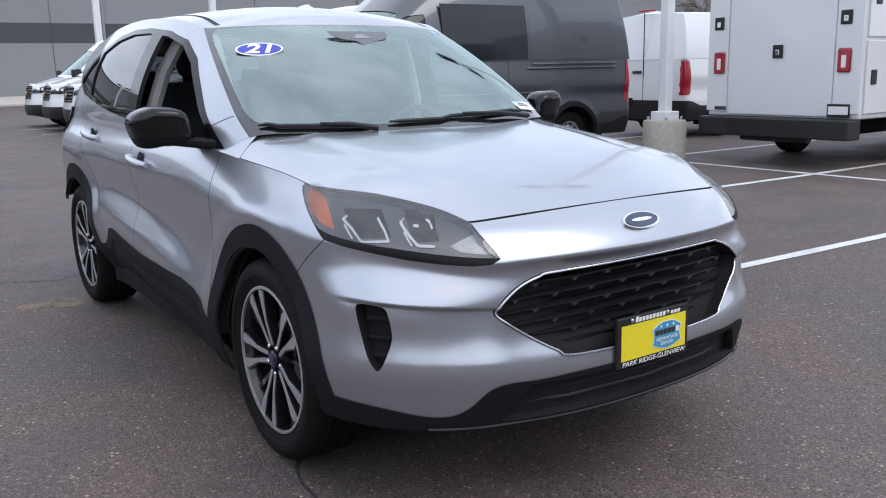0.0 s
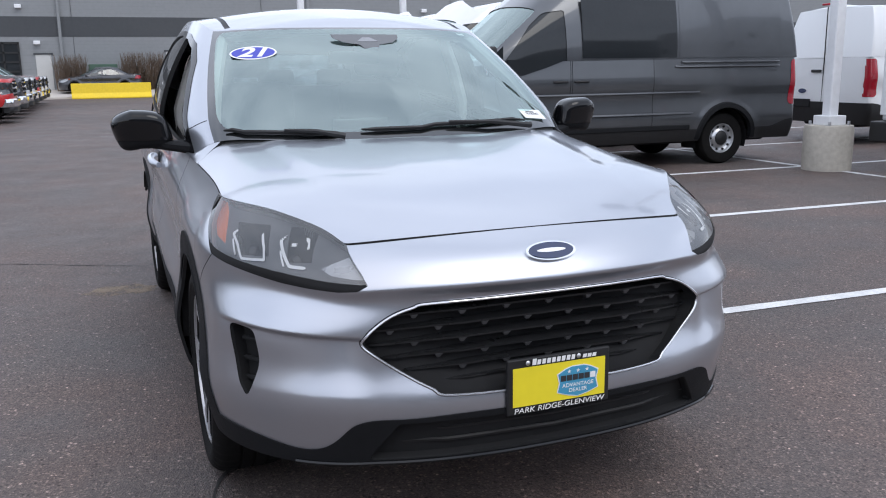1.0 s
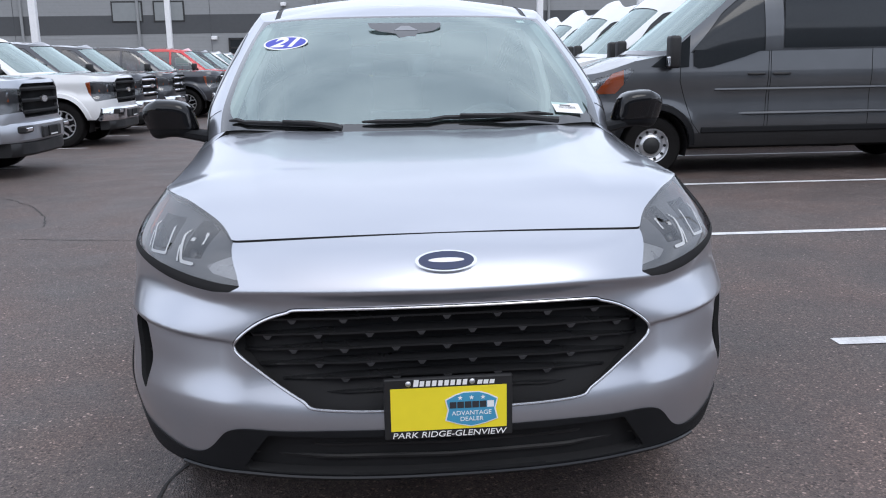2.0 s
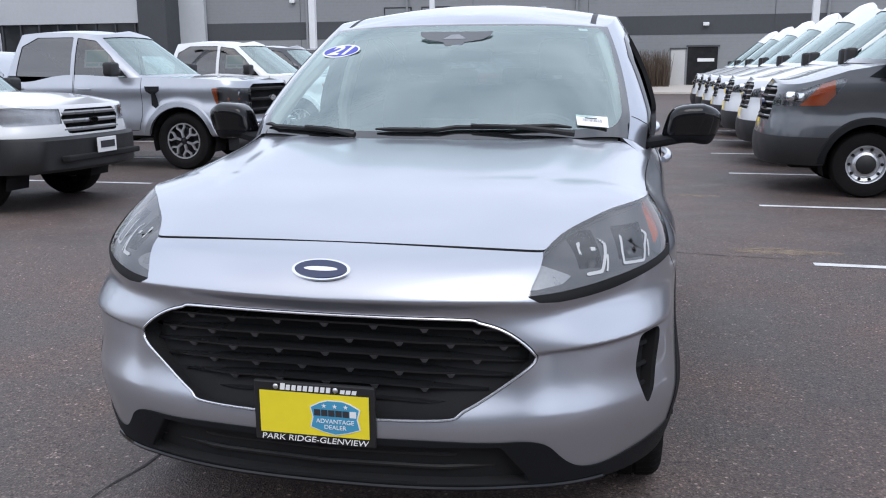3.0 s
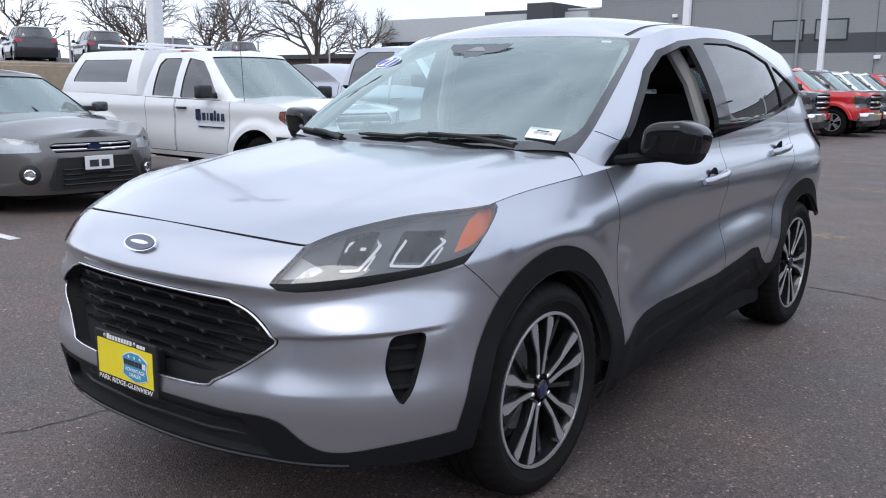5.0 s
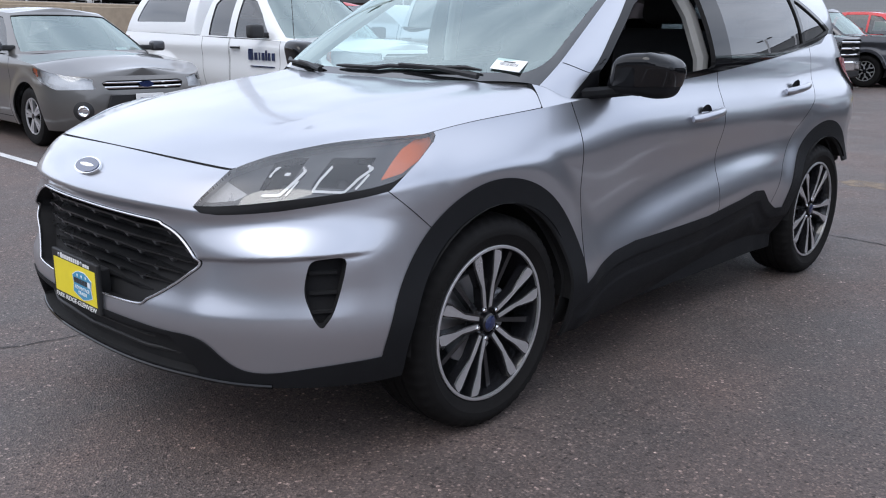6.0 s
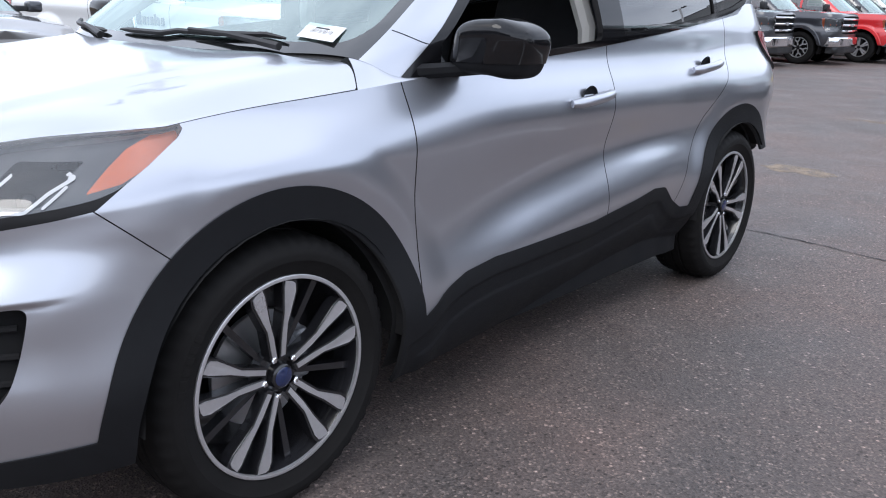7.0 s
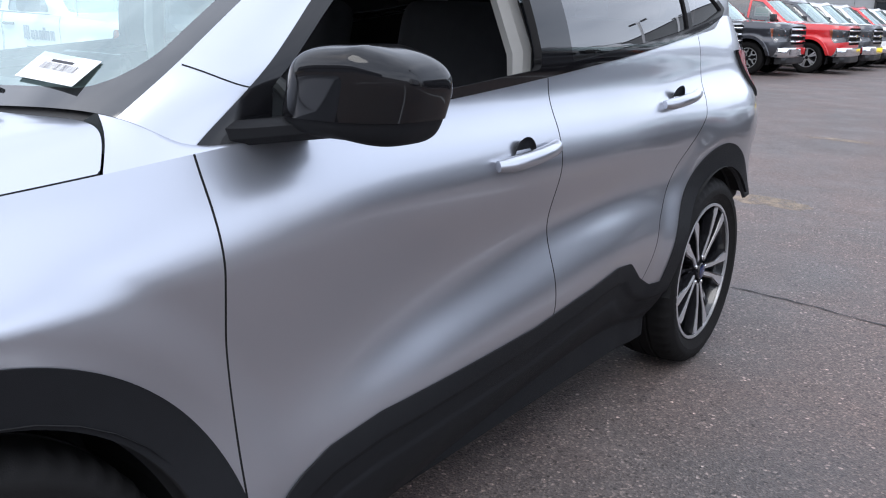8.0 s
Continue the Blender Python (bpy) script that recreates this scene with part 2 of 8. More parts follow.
M = {
    "silver": paint("silver_paint", (0.475, 0.492, 0.538), 0.90, 0.305, 0.03, coat_rough=0.07),
    "clad": plain("dark_cladding", (0.010, 0.0105, 0.012), 0.62, spec=0.16, bump=0.25, bump_scale=900, vary=0.12),
    "gloss_black": plain("gloss_black", (0.006, 0.006, 0.007), 0.07, spec=0.4, coat=0.0, vary=0.1),
    "lamp_shell": plain("lamp_shell", (0.45, 0.46, 0.48), 0.4, metal=0.3, vary=0.1, scale=120),
    "bar_grey": plain("grille_bar_grey", (0.018, 0.0185, 0.020), 0.28, metal=0.3, vary=0.1),
    "stud_grey": plain("stud_grey", (0.10, 0.10, 0.105), 0.4, metal=0.3, vary=0.1),
    "frit": plain("screen_frit", (0.010, 0.011, 0.012), 0.06, coat=0.9, vary=0.05, spec=0.9),
    "black": plain("black_plastic", (0.012, 0.012, 0.013), 0.5, vary=0.15),
    "void": plain("dark_inside", (0.006, 0.006, 0.007), 0.9, vary=0.1),
    "rubber": plain("tyre_rubber", (0.0085, 0.008, 0.008), 0.8, spec=0.16, bump=0.3, bump_scale=500, vary=0.25, scale=14),
    "machined": plain("machined_alloy", (0.62, 0.62, 0.64), 0.30, metal=0.75, vary=0.06, scale=80),
    "wheel_black": plain("wheel_black", (0.012, 0.012, 0.014), 0.22, coat=0.5, vary=0.1),
    "steel_wheel": plain("steel_wheel", (0.55, 0.56, 0.58), 0.35, metal=0.9, vary=0.1),
    "chrome": plain("chrome", (0.85, 0.86, 0.88), 0.06, metal=1.0, vary=0.03),
    "satin": plain("satin_silver", (0.72, 0.73, 0.76), 0.25, metal=0.9, vary=0.04),
    "amber": plain("amber_lens", (0.75, 0.16, 0.035), 0.15, coat=0.8, vary=0.12, scale=90),
    "red_lens": plain("red_lens", (0.34, 0.010, 0.022), 0.12, coat=0.8, vary=0.12, scale=90),
    "clear_lens": plain("clear_reflector", (0.42, 0.425, 0.44), 0.3, metal=0.4, vary=0.15, scale=160),
    "lamp_smoke": plain("lamp_smoke", (0.095, 0.098, 0.106), 0.45, vary=0.12, scale=120),
    "lamp_well": plain("lamp_well", (0.22, 0.225, 0.24), 0.25, metal=0.8, vary=0.2, scale=160),
    "lamp_bright": plain("lamp_bright", (0.82, 0.83, 0.85), 0.25, vary=0.15, scale=90),
    "lamp_grey": plain("lamp_housing", (0.24, 0.245, 0.26), 0.3, metal=0.3, coat=0.5, vary=0.12),
    "windshield": glass("windshield_glass", (0.66, 0.84, 0.81), 0.30, sheen=(0.86, 1.0, 0.97)),
    "side_glass": glass("side_glass", (0.36, 0.42, 0.42), 0.12),
    "tint_glass": glass("tinted_glass", (0.12, 0.13, 0.14), 0.14),
    "lens": glass("lamp_lens", (0.92, 0.93, 0.94), 0.09),
    "cloth": plain("seat_cloth", (0.035, 0.035, 0.038), 0.85, bump=0.4, bump_scale=600, vary=0.15),
    "trim_light": plain("light_trim", (0.50, 0.50, 0.49), 0.7, vary=0.05),
    "dash": plain("dashboard_plastic", (0.03, 0.03, 0.033), 0.6, bump=0.2, bump_scale=700),
    "white_paint": paint("white_paint", (0.72, 0.73, 0.74), 0.0, 0.35),
    "grey_paint": paint("dark_grey_paint", (0.085, 0.09, 0.098), 0.6, 0.32, 0.10),
    "charcoal": paint("charcoal_paint", (0.045, 0.047, 0.055), 0.5, 0.3, 0.1),
    "focus_grey": paint("warm_grey_paint", (0.14, 0.135, 0.13), 0.6, 0.32, 0.1),
    "truck_silver": paint("truck_silver_paint", (0.42, 0.44, 0.48), 0.75, 0.34, 0.08),
    "red_paint": paint("red_paint", (0.55, 0.018, 0.022), 0.0, 0.3),
    "black_paint": paint("black_paint", (0.02, 0.02, 0.023), 0.1, 0.3),
    "paper": plain("paper", (0.78, 0.78, 0.78), 0.7, vary=0.03),
    "ink": plain("ink", (0.03, 0.03, 0.035), 0.6, vary=0.05),
    "blue": plain("blue_print", (0.04, 0.05, 0.42), 0.35, vary=0.05),
    "navy": plain("navy_enamel", (0.012, 0.022, 0.075), 0.15, coat=0.8, vary=0.05),
    "white_print": plain("white_print", (0.82, 0.82, 0.82), 0.45, vary=0.03),
    "yellow_print": plain("yellow_print", (0.85, 0.70, 0.03), 0.4, vary=0.04),
    "cyan_print": plain("cyan_print", (0.06, 0.30, 0.48), 0.4, vary=0.05),
    "green_print": plain("green_print", (0.35, 0.62, 0.55), 0.6, vary=0.05),
    "asphalt": asphalt_material(),
    "line": plain("line_paint", (0.62, 0.62, 0.62), 0.7, vary=0.28, scale=60, bump=0.5, bump_scale=160),
    "concrete": plain("concrete", (0.42, 0.39, 0.34), 0.85, vary=0.2, scale=18, bump=0.5, bump_scale=120),
    "tan_wall": plain("tan_concrete", (0.36, 0.29, 0.21), 0.9, vary=0.2, scale=8, bump=0.4, bump_scale=60),
    "stain": patchy("sand_stain", (0.27, 0.21, 0.155)),
    "crack": plain("crack_fill", (0.022, 0.02, 0.02), 0.8, vary=0.2),
    "wall_grey": plain("painted_block", (0.235, 0.245, 0.255), 0.85, vary=0.07, scale=5, bump=0.2, bump_scale=30),
    "joint": plain("block_joint", (0.195, 0.205, 0.215), 0.9, vary=0.07, scale=5),
    "wall_dark": plain("dark_stripe", (0.062, 0.066, 0.072), 0.85, vary=0.08, scale=5),
    "wall_pale": plain("pale_panel", (0.46, 0.48, 0.50), 0.6, vary=0.06, scale=4),
    "window_grey": plain("grey_window", (0.17, 0.185, 0.19), 0.1, coat=0.5, vary=0.1),
    "window_dark": plain("dark_window", (0.02, 0.023, 0.026), 0.08, spec=0.35, coat=0.15, vary=0.1),
    "pole_white": plain("pole_white", (0.74, 0.75, 0.77), 0.45, vary=0.08, scale=12),
    "yellow": plain("yellow_paint", (0.78, 0.55, 0.02), 0.6, vary=0.12, scale=10),
    "bark": plain("bark", (0.105, 0.085, 0.07), 0.9, vary=0.3, scale=20, bump=0.6, bump_scale=60),
    "hedge": plain("bare_hedge", (0.12, 0.085, 0.06), 0.9, vary=0.3, scale=20),
    "brick_far": plain("brown_brick", (0.13, 0.085, 0.07), 0.9, vary=0.15, scale=8),
    "hill": plain("bare_wood_hill", (0.12, 0.12, 0.115), 0.95, vary=0.3, scale=2),
    "kerb": plain("pale_concrete", (0.5, 0.46, 0.42), 0.85, vary=0.12, scale=10),
    "green_box": plain("green_container", (0.05, 0.10, 0.07), 0.6, vary=0.12),
}


# ---------------------------------------------------------------- mesh tools
def spline(xs, ys):
    """A natural cubic spline through a few control values; held at its ends."""
    xs, ys = np.array(xs, float), np.array(ys, float)
    n, h = len(xs), np.diff(xs)
    A, r = np.eye(n), np.zeros(n)
    for i in range(1, n - 1):
        A[i, i - 1], A[i, i], A[i, i + 1] = h[i - 1], 2 * (h[i - 1] + h[i]), h[i]
        r[i] = 6 * ((ys[i + 1] - ys[i]) / h[i] - (ys[i] - ys[i - 1]) / h[i - 1])
    k = np.linalg.solve(A, r)

    def f(x):
        x = np.clip(np.asarray(x, float), xs[0], xs[-1])
        i = np.clip(np.searchsorted(xs, x) - 1, 0, n - 2)
        a, b = xs[i + 1] - x, x - xs[i]
        return (k[i] * a ** 3 + k[i + 1] * b ** 3) / (6 * h[i]) + (ys[i] / h[i] - k[i] * h[i] / 6) * a + (ys[i + 1] / h[i] - k[i + 1] * h[i] / 6) * b
    return f


def curve3(pts):
    """A smooth space curve through points, by a parameter 0..1 at even steps of the point number."""
    pts = np.array(pts, float)
    t = np.linspace(0, 1, len(pts))
    fs = [spline(t, pts[:, i]) for i in range(pts.shape[1])]
    return lambda u: np.stack([f(u) for f in fs], -1)


def step(x, a, b):
    t = np.clip((np.asarray(x, float) - a) / (b - a), 0, 1)
    return t * t * (3 - 2 * t)


class Skin:
    """A triangulated surface with its true normals and two surface parameters."""

    def __init__(self, V, N, A, T):
        self.V, self.N, self.A, self.T = V, N, A, T

    def moved(self, d):
        return Skin(self.V + self.N * d, self.N, self.A, self.T)

    def mirrored(self):
        s = np.array([-1.0, 1, 1])
        return Skin(self.V * s, self.N * s, self.A, self.T[:, ::-1])

    def plus(self, o):
        return Skin(np.vstack([self.V, o.V]), np.vstack([self.N, o.N]), np.vstack([self.A, o.A]), np.vstack([self.T, o.T + len(self.V)]))


def both(sk):
    """A half Skin joined with its mirror image along the mid plane."""
    n = len(sk.V)
    m = sk.mirrored()
    on = np.abs(sk.V[:, 0]) < 1e-6
    idx = np.where(on, np.arange(n), np.arange(n) + n)
    w = Skin(np.vstack([sk.V, m.V]), np.vstack([sk.N, m.N]), np.vstack([sk.A, m.A]), np.vstack([sk.T, idx[m.T]]))
    return compact(w.V, w.N, w.A, w.T)


def grid_skin(P, flip=False, centre=False):
    """A Skin from a grid of points (rows, columns, 3). centre: the first column lies on the mid plane."""
    du, dv = np.gradient(P, axis=1), np.gradient(P, axis=0)
    N = np.cross(du, dv)
    if flip:
        N = -N
    if centre:
        N[:, 0, 0] = 0
    ln = np.linalg.norm(N, axis=2, keepdims=True)
    N = N / np.where(ln < 1e-12, 1, ln)
    r, c = P.shape[:2]
    i = np.arange(r * c).reshape(r, c)
    a, b, d, e = i[:-1, :-1].ravel(), i[:-1, 1:].ravel(), i[1:, 1:].ravel(), i[1:, :-1].ravel()
    T = np.vstack([np.stack([a, b, d], 1), np.stack([a, d, e], 1)])
    if flip:
        T = T[:, ::-1]
    vv, uu = np.meshgrid(np.linspace(0, 1, r), np.linspace(0, 1, c), indexing="ij")
    return Skin(P.reshape(-1, 3), N.reshape(-1, 3), np.stack([uu.ravel(), vv.ravel()], 1), T)


def compact(V, N, A, T):
    T = np.array(T, int).reshape(-1, 3)
    used, inv = np.unique(T.ravel(), return_inverse=True)
    return Skin(V[used], N[used], A[used], inv.reshape(-1, 3))


def clip(sk, phi):
    """Cuts a Skin along phi = 0: the part where phi is above 0, and the rest."""
    if not len(sk.T):
        return sk, sk
    phi = np.where(np.abs(phi) < 1e-9, 1e-9, phi)
    pos = phi > 0
    cnt = pos[sk.T].sum(1)
    keep, rest = [tuple(t) for t in sk.T[cnt == 3]], [tuple(t) for t in sk.T[cnt == 0]]
    V, N, A, seen = list(sk.V), list(sk.N), list(sk.A), {}

    def cut(i, j):
        key = (i, j) if i < j else (j, i)
        if key not in seen:
            f = phi[i] / (phi[i] - phi[j])
            n = sk.N[i] + (sk.N[j] - sk.N[i]) * f
            V.append(sk.V[i] + (sk.V[j] - sk.V[i]) * f)
            N.append(n / max(np.linalg.norm(n), 1e-9))
            A.append(sk.A[i] + (sk.A[j] - sk.A[i]) * f)
            seen[key] = len(V) - 1
        return seen[key]
    for t in sk.T[(cnt == 1) | (cnt == 2)]:
        t = [int(v) for v in t]
        lone_pos = pos[t].sum() == 1
        while pos[t[0]] != lone_pos or pos[t[1]] == lone_pos:
            t = t[1:] + t[:1]
        a, b, c = t
        ab, ac = cut(a, b), cut(a, c)
        one, two = [(a, ab, ac)], [(ab, b, c), (ab, c, ac)]
        keep += one if lone_pos else two
        rest += two if lone_pos else one
    V, N, A = np.array(V), np.array(N), np.array(A)
    return compact(V, N, A, keep), compact(V, N, A, rest)


def sd_poly(p, q, poly):
    """Signed distance of the points (p, q) to a closed outline; below 0 inside."""
    P, E = np.stack([p, q], 1), np.array(poly, float)
    best, inside = np.full(len(P), 1e9), np.zeros(len(P), bool)
    for a, b in zip(E, np.roll(E, -1, 0)):
        e = b - a
        t = np.clip(((P - a) @ e) / max(e @ e, 1e-12), 0, 1)
        best = np.minimum(best, np.linalg.norm(P - a - t[:, None] * e, axis=1))
        hit = (a[1] > P[:, 1]) != (b[1] > P[:, 1])
        xc = a[0] + (P[:, 1] - a[1]) / (e[1] if abs(e[1]) > 1e-12 else 1e-12) * e[0]
        inside ^= hit & (P[:, 0] < xc)
    return np.where(inside, -best, best)


def smooth_loop(pts, n=64):
    """A closed outline rounded through a few points."""
    p = np.array(pts, float)
    k = len(p)
    out = []
    for s in np.linspace(0, k, n, endpoint=False):
        i, t = int(s), s - int(s)
        a, b, c, d = p[(i - 1) % k], p[i % k], p[(i + 1) % k], p[(i + 2) % k]
        out.append(0.5 * (2 * b + (c - a) * t + (2 * a - 5 * b + 4 * c - d) * t * t + (3 * b - a - 3 * c + d) * t ** 3))
    return out


SLIM = [False]


def slimmed(V, N=None):
    """The crossover's final proportions: its flanks drawn in below the belt, its face a little lower and further back."""
    V = np.array(V, float)
    x, y, z = V[:, 0], V[:, 1], V[:, 2]
    ax, sg = np.abs(x), np.sign(x)
    k = np.clip((ax - 0.50) / 0.38, 0, 1)
    fade = step(z, 1.20, 1.02)
    pull = 0.038 * k * k * (3 - 2 * k)
    W = np.stack([sg * (ax - pull * fade), y + 0.012 * step(y, -0.30, -0.80), z - 0.011 * step(y, 0.0, -0.6) * step(z, 0.36, 0.55)], -1)
    if N is not None:
        N = np.array(N, float)
        q = np.clip((1.20 - z) / 0.18, 0, 1)
        N[:, 0] = N[:, 0] / (1 - 0.6 * k * (1 - k) * fade)
        N[:, 2] = N[:, 2] - sg * N[:, 0] * pull * 6 * q * (1 - q) / 0.18
        N = N / np.maximum(np.linalg.norm(N, axis=1, keepdims=True), 1e-9)
    return W, N


def link_mesh(name, verts, faces, material, parent=None, label="", smooth=True, normals=None):
    me = bpy.data.meshes.new(name)
    if SLIM[0]:
        verts, normals = slimmed(verts, normals)
    me.from_pydata([tuple(v) for v in verts], [], [tuple(f) for f in faces])
    me.materials.append(material)
    me.polygons.foreach_set("use_smooth", [smooth] * len(me.polygons))
    me.update()
    if normals is not None:
        at_n = me.attributes.new("custom_normal", "FLOAT_VECTOR", "POINT")
        at_n.data.foreach_set("vector", np.ascontiguousarray(normals, dtype=np.float32).ravel())
    ob = new(name, me)
    if parent is not None:
        ob.parent = parent
    if label:
        ob["label"] = label
    return ob


def skin_part(name, sk, material, parent, depth=0.0, label=""):
    """A panel from a Skin, its edges folded in by depth; the folds are coloured near-black."""
    V, N, F = sk.V, sk.N, [tuple(t) for t in sk.T]
    flat = len(F)
    if depth:
        e = np.vstack([sk.T[:, [0, 1]], sk.T[:, [1, 2]], sk.T[:, [2, 0]]])
        key = np.sort(e, 1)
        _, idx, cnt = np.unique(key, axis=0, return_index=True, return_counts=True)
        edge = e[idx[cnt == 1]]
        vs = np.unique(edge)
        pos = {int(v): len(V) + i for i, v in enumerate(vs)}
        V, N = np.vstack([V, V[vs] - N[vs] * depth]), np.vstack([N, N[vs]])
        F += [(int(b), int(a), pos[int(a)], pos[int(b)]) for a, b in edge]
    ob = link_mesh(name, V, F, material, parent, label, True, N)
    if depth:
        ob.data.materials.append(M["void"])
        ob.data.polygons.foreach_set("material_index", [0] * flat + [1] * (len(F) - flat))
    return ob


def pocket(name, sk, depth, material, parent, label=""):
    """A recess behind a cut: the floor and the walls."""
    e = np.vstack([sk.T[:, [0, 1]], sk.T[:, [1, 2]], sk.T[:, [2, 0]]])
    key = np.sort(e, 1)
    _, idx, cnt = np.unique(key, axis=0, return_index=True, return_counts=True)
    n = len(sk.V)
    V = np.vstack([sk.V - sk.N * depth, sk.V])
    F = [tuple(t) for t in sk.T] + [(int(a), int(b), int(b) + n, int(a) + n) for a, b in e[idx[cnt == 1]]]
    return link_mesh(name, V, F, material, parent, label, False)


def part(name, bm, material, parent=None, label="", smooth=False):
    """Links a bmesh as one mesh object under a thing or a part."""
    me = bpy.data.meshes.new(name)
    bmesh.ops.recalc_face_normals(bm, faces=bm.faces)
    bm.to_mesh(me)
    bm.free()
    if SLIM[0]:
        co = slimmed([v.co for v in me.vertices])[0]
        me.vertices.foreach_set("co", co.ravel())
    me.materials.append(material)
    if smooth:
        me.polygons.foreach_set("use_smooth", [True] * len(me.polygons))
        me.set_sharp_from_angle(angle=radians(38))
    ob = new(name, me)
    if parent is not None:
        ob.parent = parent
    if label:
        ob["label"] = label
    return ob


def box(bm, x0, x1, y0, y1, z0, z1, bevel=0.0, seg=2):
    r = bmesh.ops.create_cube(bm, size=1.0)
    vs = r["verts"]
    bmesh.ops.scale(bm, vec=(x1 - x0, y1 - y0, z1 - z0), verts=vs)
    bmesh.ops.translate(bm, vec=((x0 + x1) / 2, (y0 + y1) / 2, (z0 + z1) / 2), verts=vs)
    if bevel:
        es = list({e for v in vs for e in v.link_edges})
        bmesh.ops.bevel(bm, geom=es, offset=bevel, segments=seg, affect="EDGES", profile=0.5)
    return bm


def boxed(*a, bevel=0.0, seg=2):
    return box(bmesh.new(), *a, bevel=bevel, seg=seg)


def tube(bm, pts, radius, sides=8, cap=True):
    """A round bar along points; radius may vary from point to point."""
    pts = [Vector(p) for p in pts]
    rs = radius if isinstance(radius, (list, tuple)) else [radius] * len(pts)
    rings = []
    side = None
    for i, p in enumerate(pts):
        d = (pts[min(i + 1, len(pts) - 1)] - pts[max(i - 1, 0)]).normalized()
        if side is None:
            side = d.orthogonal().normalized()
        side = (side - d * side.dot(d)).normalized()
        up = d.cross(side)
        rings.append([bm.verts.new(p + (side * math.cos(a) + up * math.sin(a)) * rs[i]) for a in [2 * math.pi * k / sides for k in range(sides)]])
    for a, b in zip(rings, rings[1:]):
        for k in range(sides):
            bm.faces.new((a[k], a[(k + 1) % sides], b[(k + 1) % sides], b[k]))
    if cap:
        bm.faces.new(rings[0][::-1])
        bm.faces.new(rings[-1])
    return bm


def lathe(bm, profile, seg=48, axis="x"):
    """Turns a profile of (radius, height) about an axis through the origin."""
    rings = []
    for k in range(seg):
        a = 2 * math.pi * k / seg
        c, s = math.cos(a), math.sin(a)
        rings.append([bm.verts.new((h, r * c, r * s) if axis == "x" else (r * c, r * s, h)) for r, h in profile])
    for k in range(seg):
        a, b = rings[k], rings[(k + 1) % seg]
        for i in range(len(profile) - 1):
            bm.faces.new((a[i], a[i + 1], b[i + 1], b[i]))
    return bm


def prism(bm, outline, depth, m=None):
    """A flat outline (x, y) extruded by depth along z, placed by the matrix m."""
    m = m or Matrix()
    lo = [bm.verts.new(m @ Vector((x, y, 0))) for x, y in outline]
    hi = [bm.verts.new(m @ Vector((x, y, depth))) for x, y in outline]
    bm.faces.new(lo[::-1]), bm.faces.new(hi)
    n = len(outline)
    for i in range(n):
        bm.faces.new((lo[i], lo[(i + 1) % n], hi[(i + 1) % n], hi[i]))
    return bm


def lettering(name, text, size, m, material, parent, extrude=0.0005, shear=0.0, align="CENTER", bold=0.0):
    cu = bpy.data.curves.new(name, "FONT")
    cu.body, cu.size, cu.extrude, cu.align_x, cu.align_y, cu.shear = text, size, extrude, align, "CENTER", shear
    cu.offset = bold
    tmp = bpy.data.objects.new(name, cu)
    scene.collection.objects.link(tmp)
    me = bpy.data.meshes.new_from_object(tmp.evaluated_get(bpy.context.evaluated_depsgraph_get()))
    bpy.data.objects.remove(tmp)
    me.transform(m)
    if SLIM[0]:
        me.vertices.foreach_set("co", slimmed([v.co for v in me.vertices])[0].ravel())
    me.materials.clear()
    me.materials.append(material)
    ob = new(name, me)
    if parent is not None:
        ob.parent = parent
    return ob


def thing(name, label, category, m=None, group="", kind=""):
    ob = new(name)
    ob.empty_display_size = 0.2
    if m is not None:
        ob.matrix_basis = m
    return tagged(ob, label, category, group, kind)


# ---------------------------------------------------------------- the silver crossover
# car axes: x to its left, y to its tail, z up; the front axle stands over the origin
WHEELBASE, HUB_Z, TYRE_R = 2.71, 0.358, 0.358
nose = spline([0.20, 0.26, 0.33, 0.42, 0.47, 0.50, 0.53, 0.56, 0.60, 0.64, 0.67, 0.70, 0.74, 0.770, 0.785, 0.795, 0.803, 0.809, 0.814, 0.819, 0.826, 0.840, 0.865, 0.895, 0.915, 0.935, 0.966, 0.986, 1.0],
              [-0.90, -0.935, -0.955, -0.971, -0.977, -0.976, -0.968, -0.953, -0.934, -0.922, -0.917, -0.917, -0.922, -0.929, -0.936, -0.944, -0.9515, -0.9565, -0.9585, -0.9575, -0.954, -0.945, -0.924, -0.890, -0.855, -0.805, -0.716, -0.635, -0.53])
plan_power = spline([0.20, 0.45, 0.51, 0.60, 0.66, 0.69, 0.73, 0.78, 0.83, 0.91, 1.05], [2.5, 2.5, 2.58, 2.85, 3.12, 3.15, 2.85, 2.42, 2.26, 2.2, 2.3])
FLANK_Z = [0.20, 0.28, 0.38, 0.48, 0.56, 0.62, 0.68, 0.76, 0.86, 0.92, 0.98, 1.03, 1.08, 1.14, 1.22, 1.32]
flank = spline(FLANK_Z, [0.83, 0.885, 0.922, 0.938, 0.924, 0.902, 0.890, 0.894, 0.911, 0.916, 0.903, 0.881, 0.852, 0.826, 0.795, 0.755])
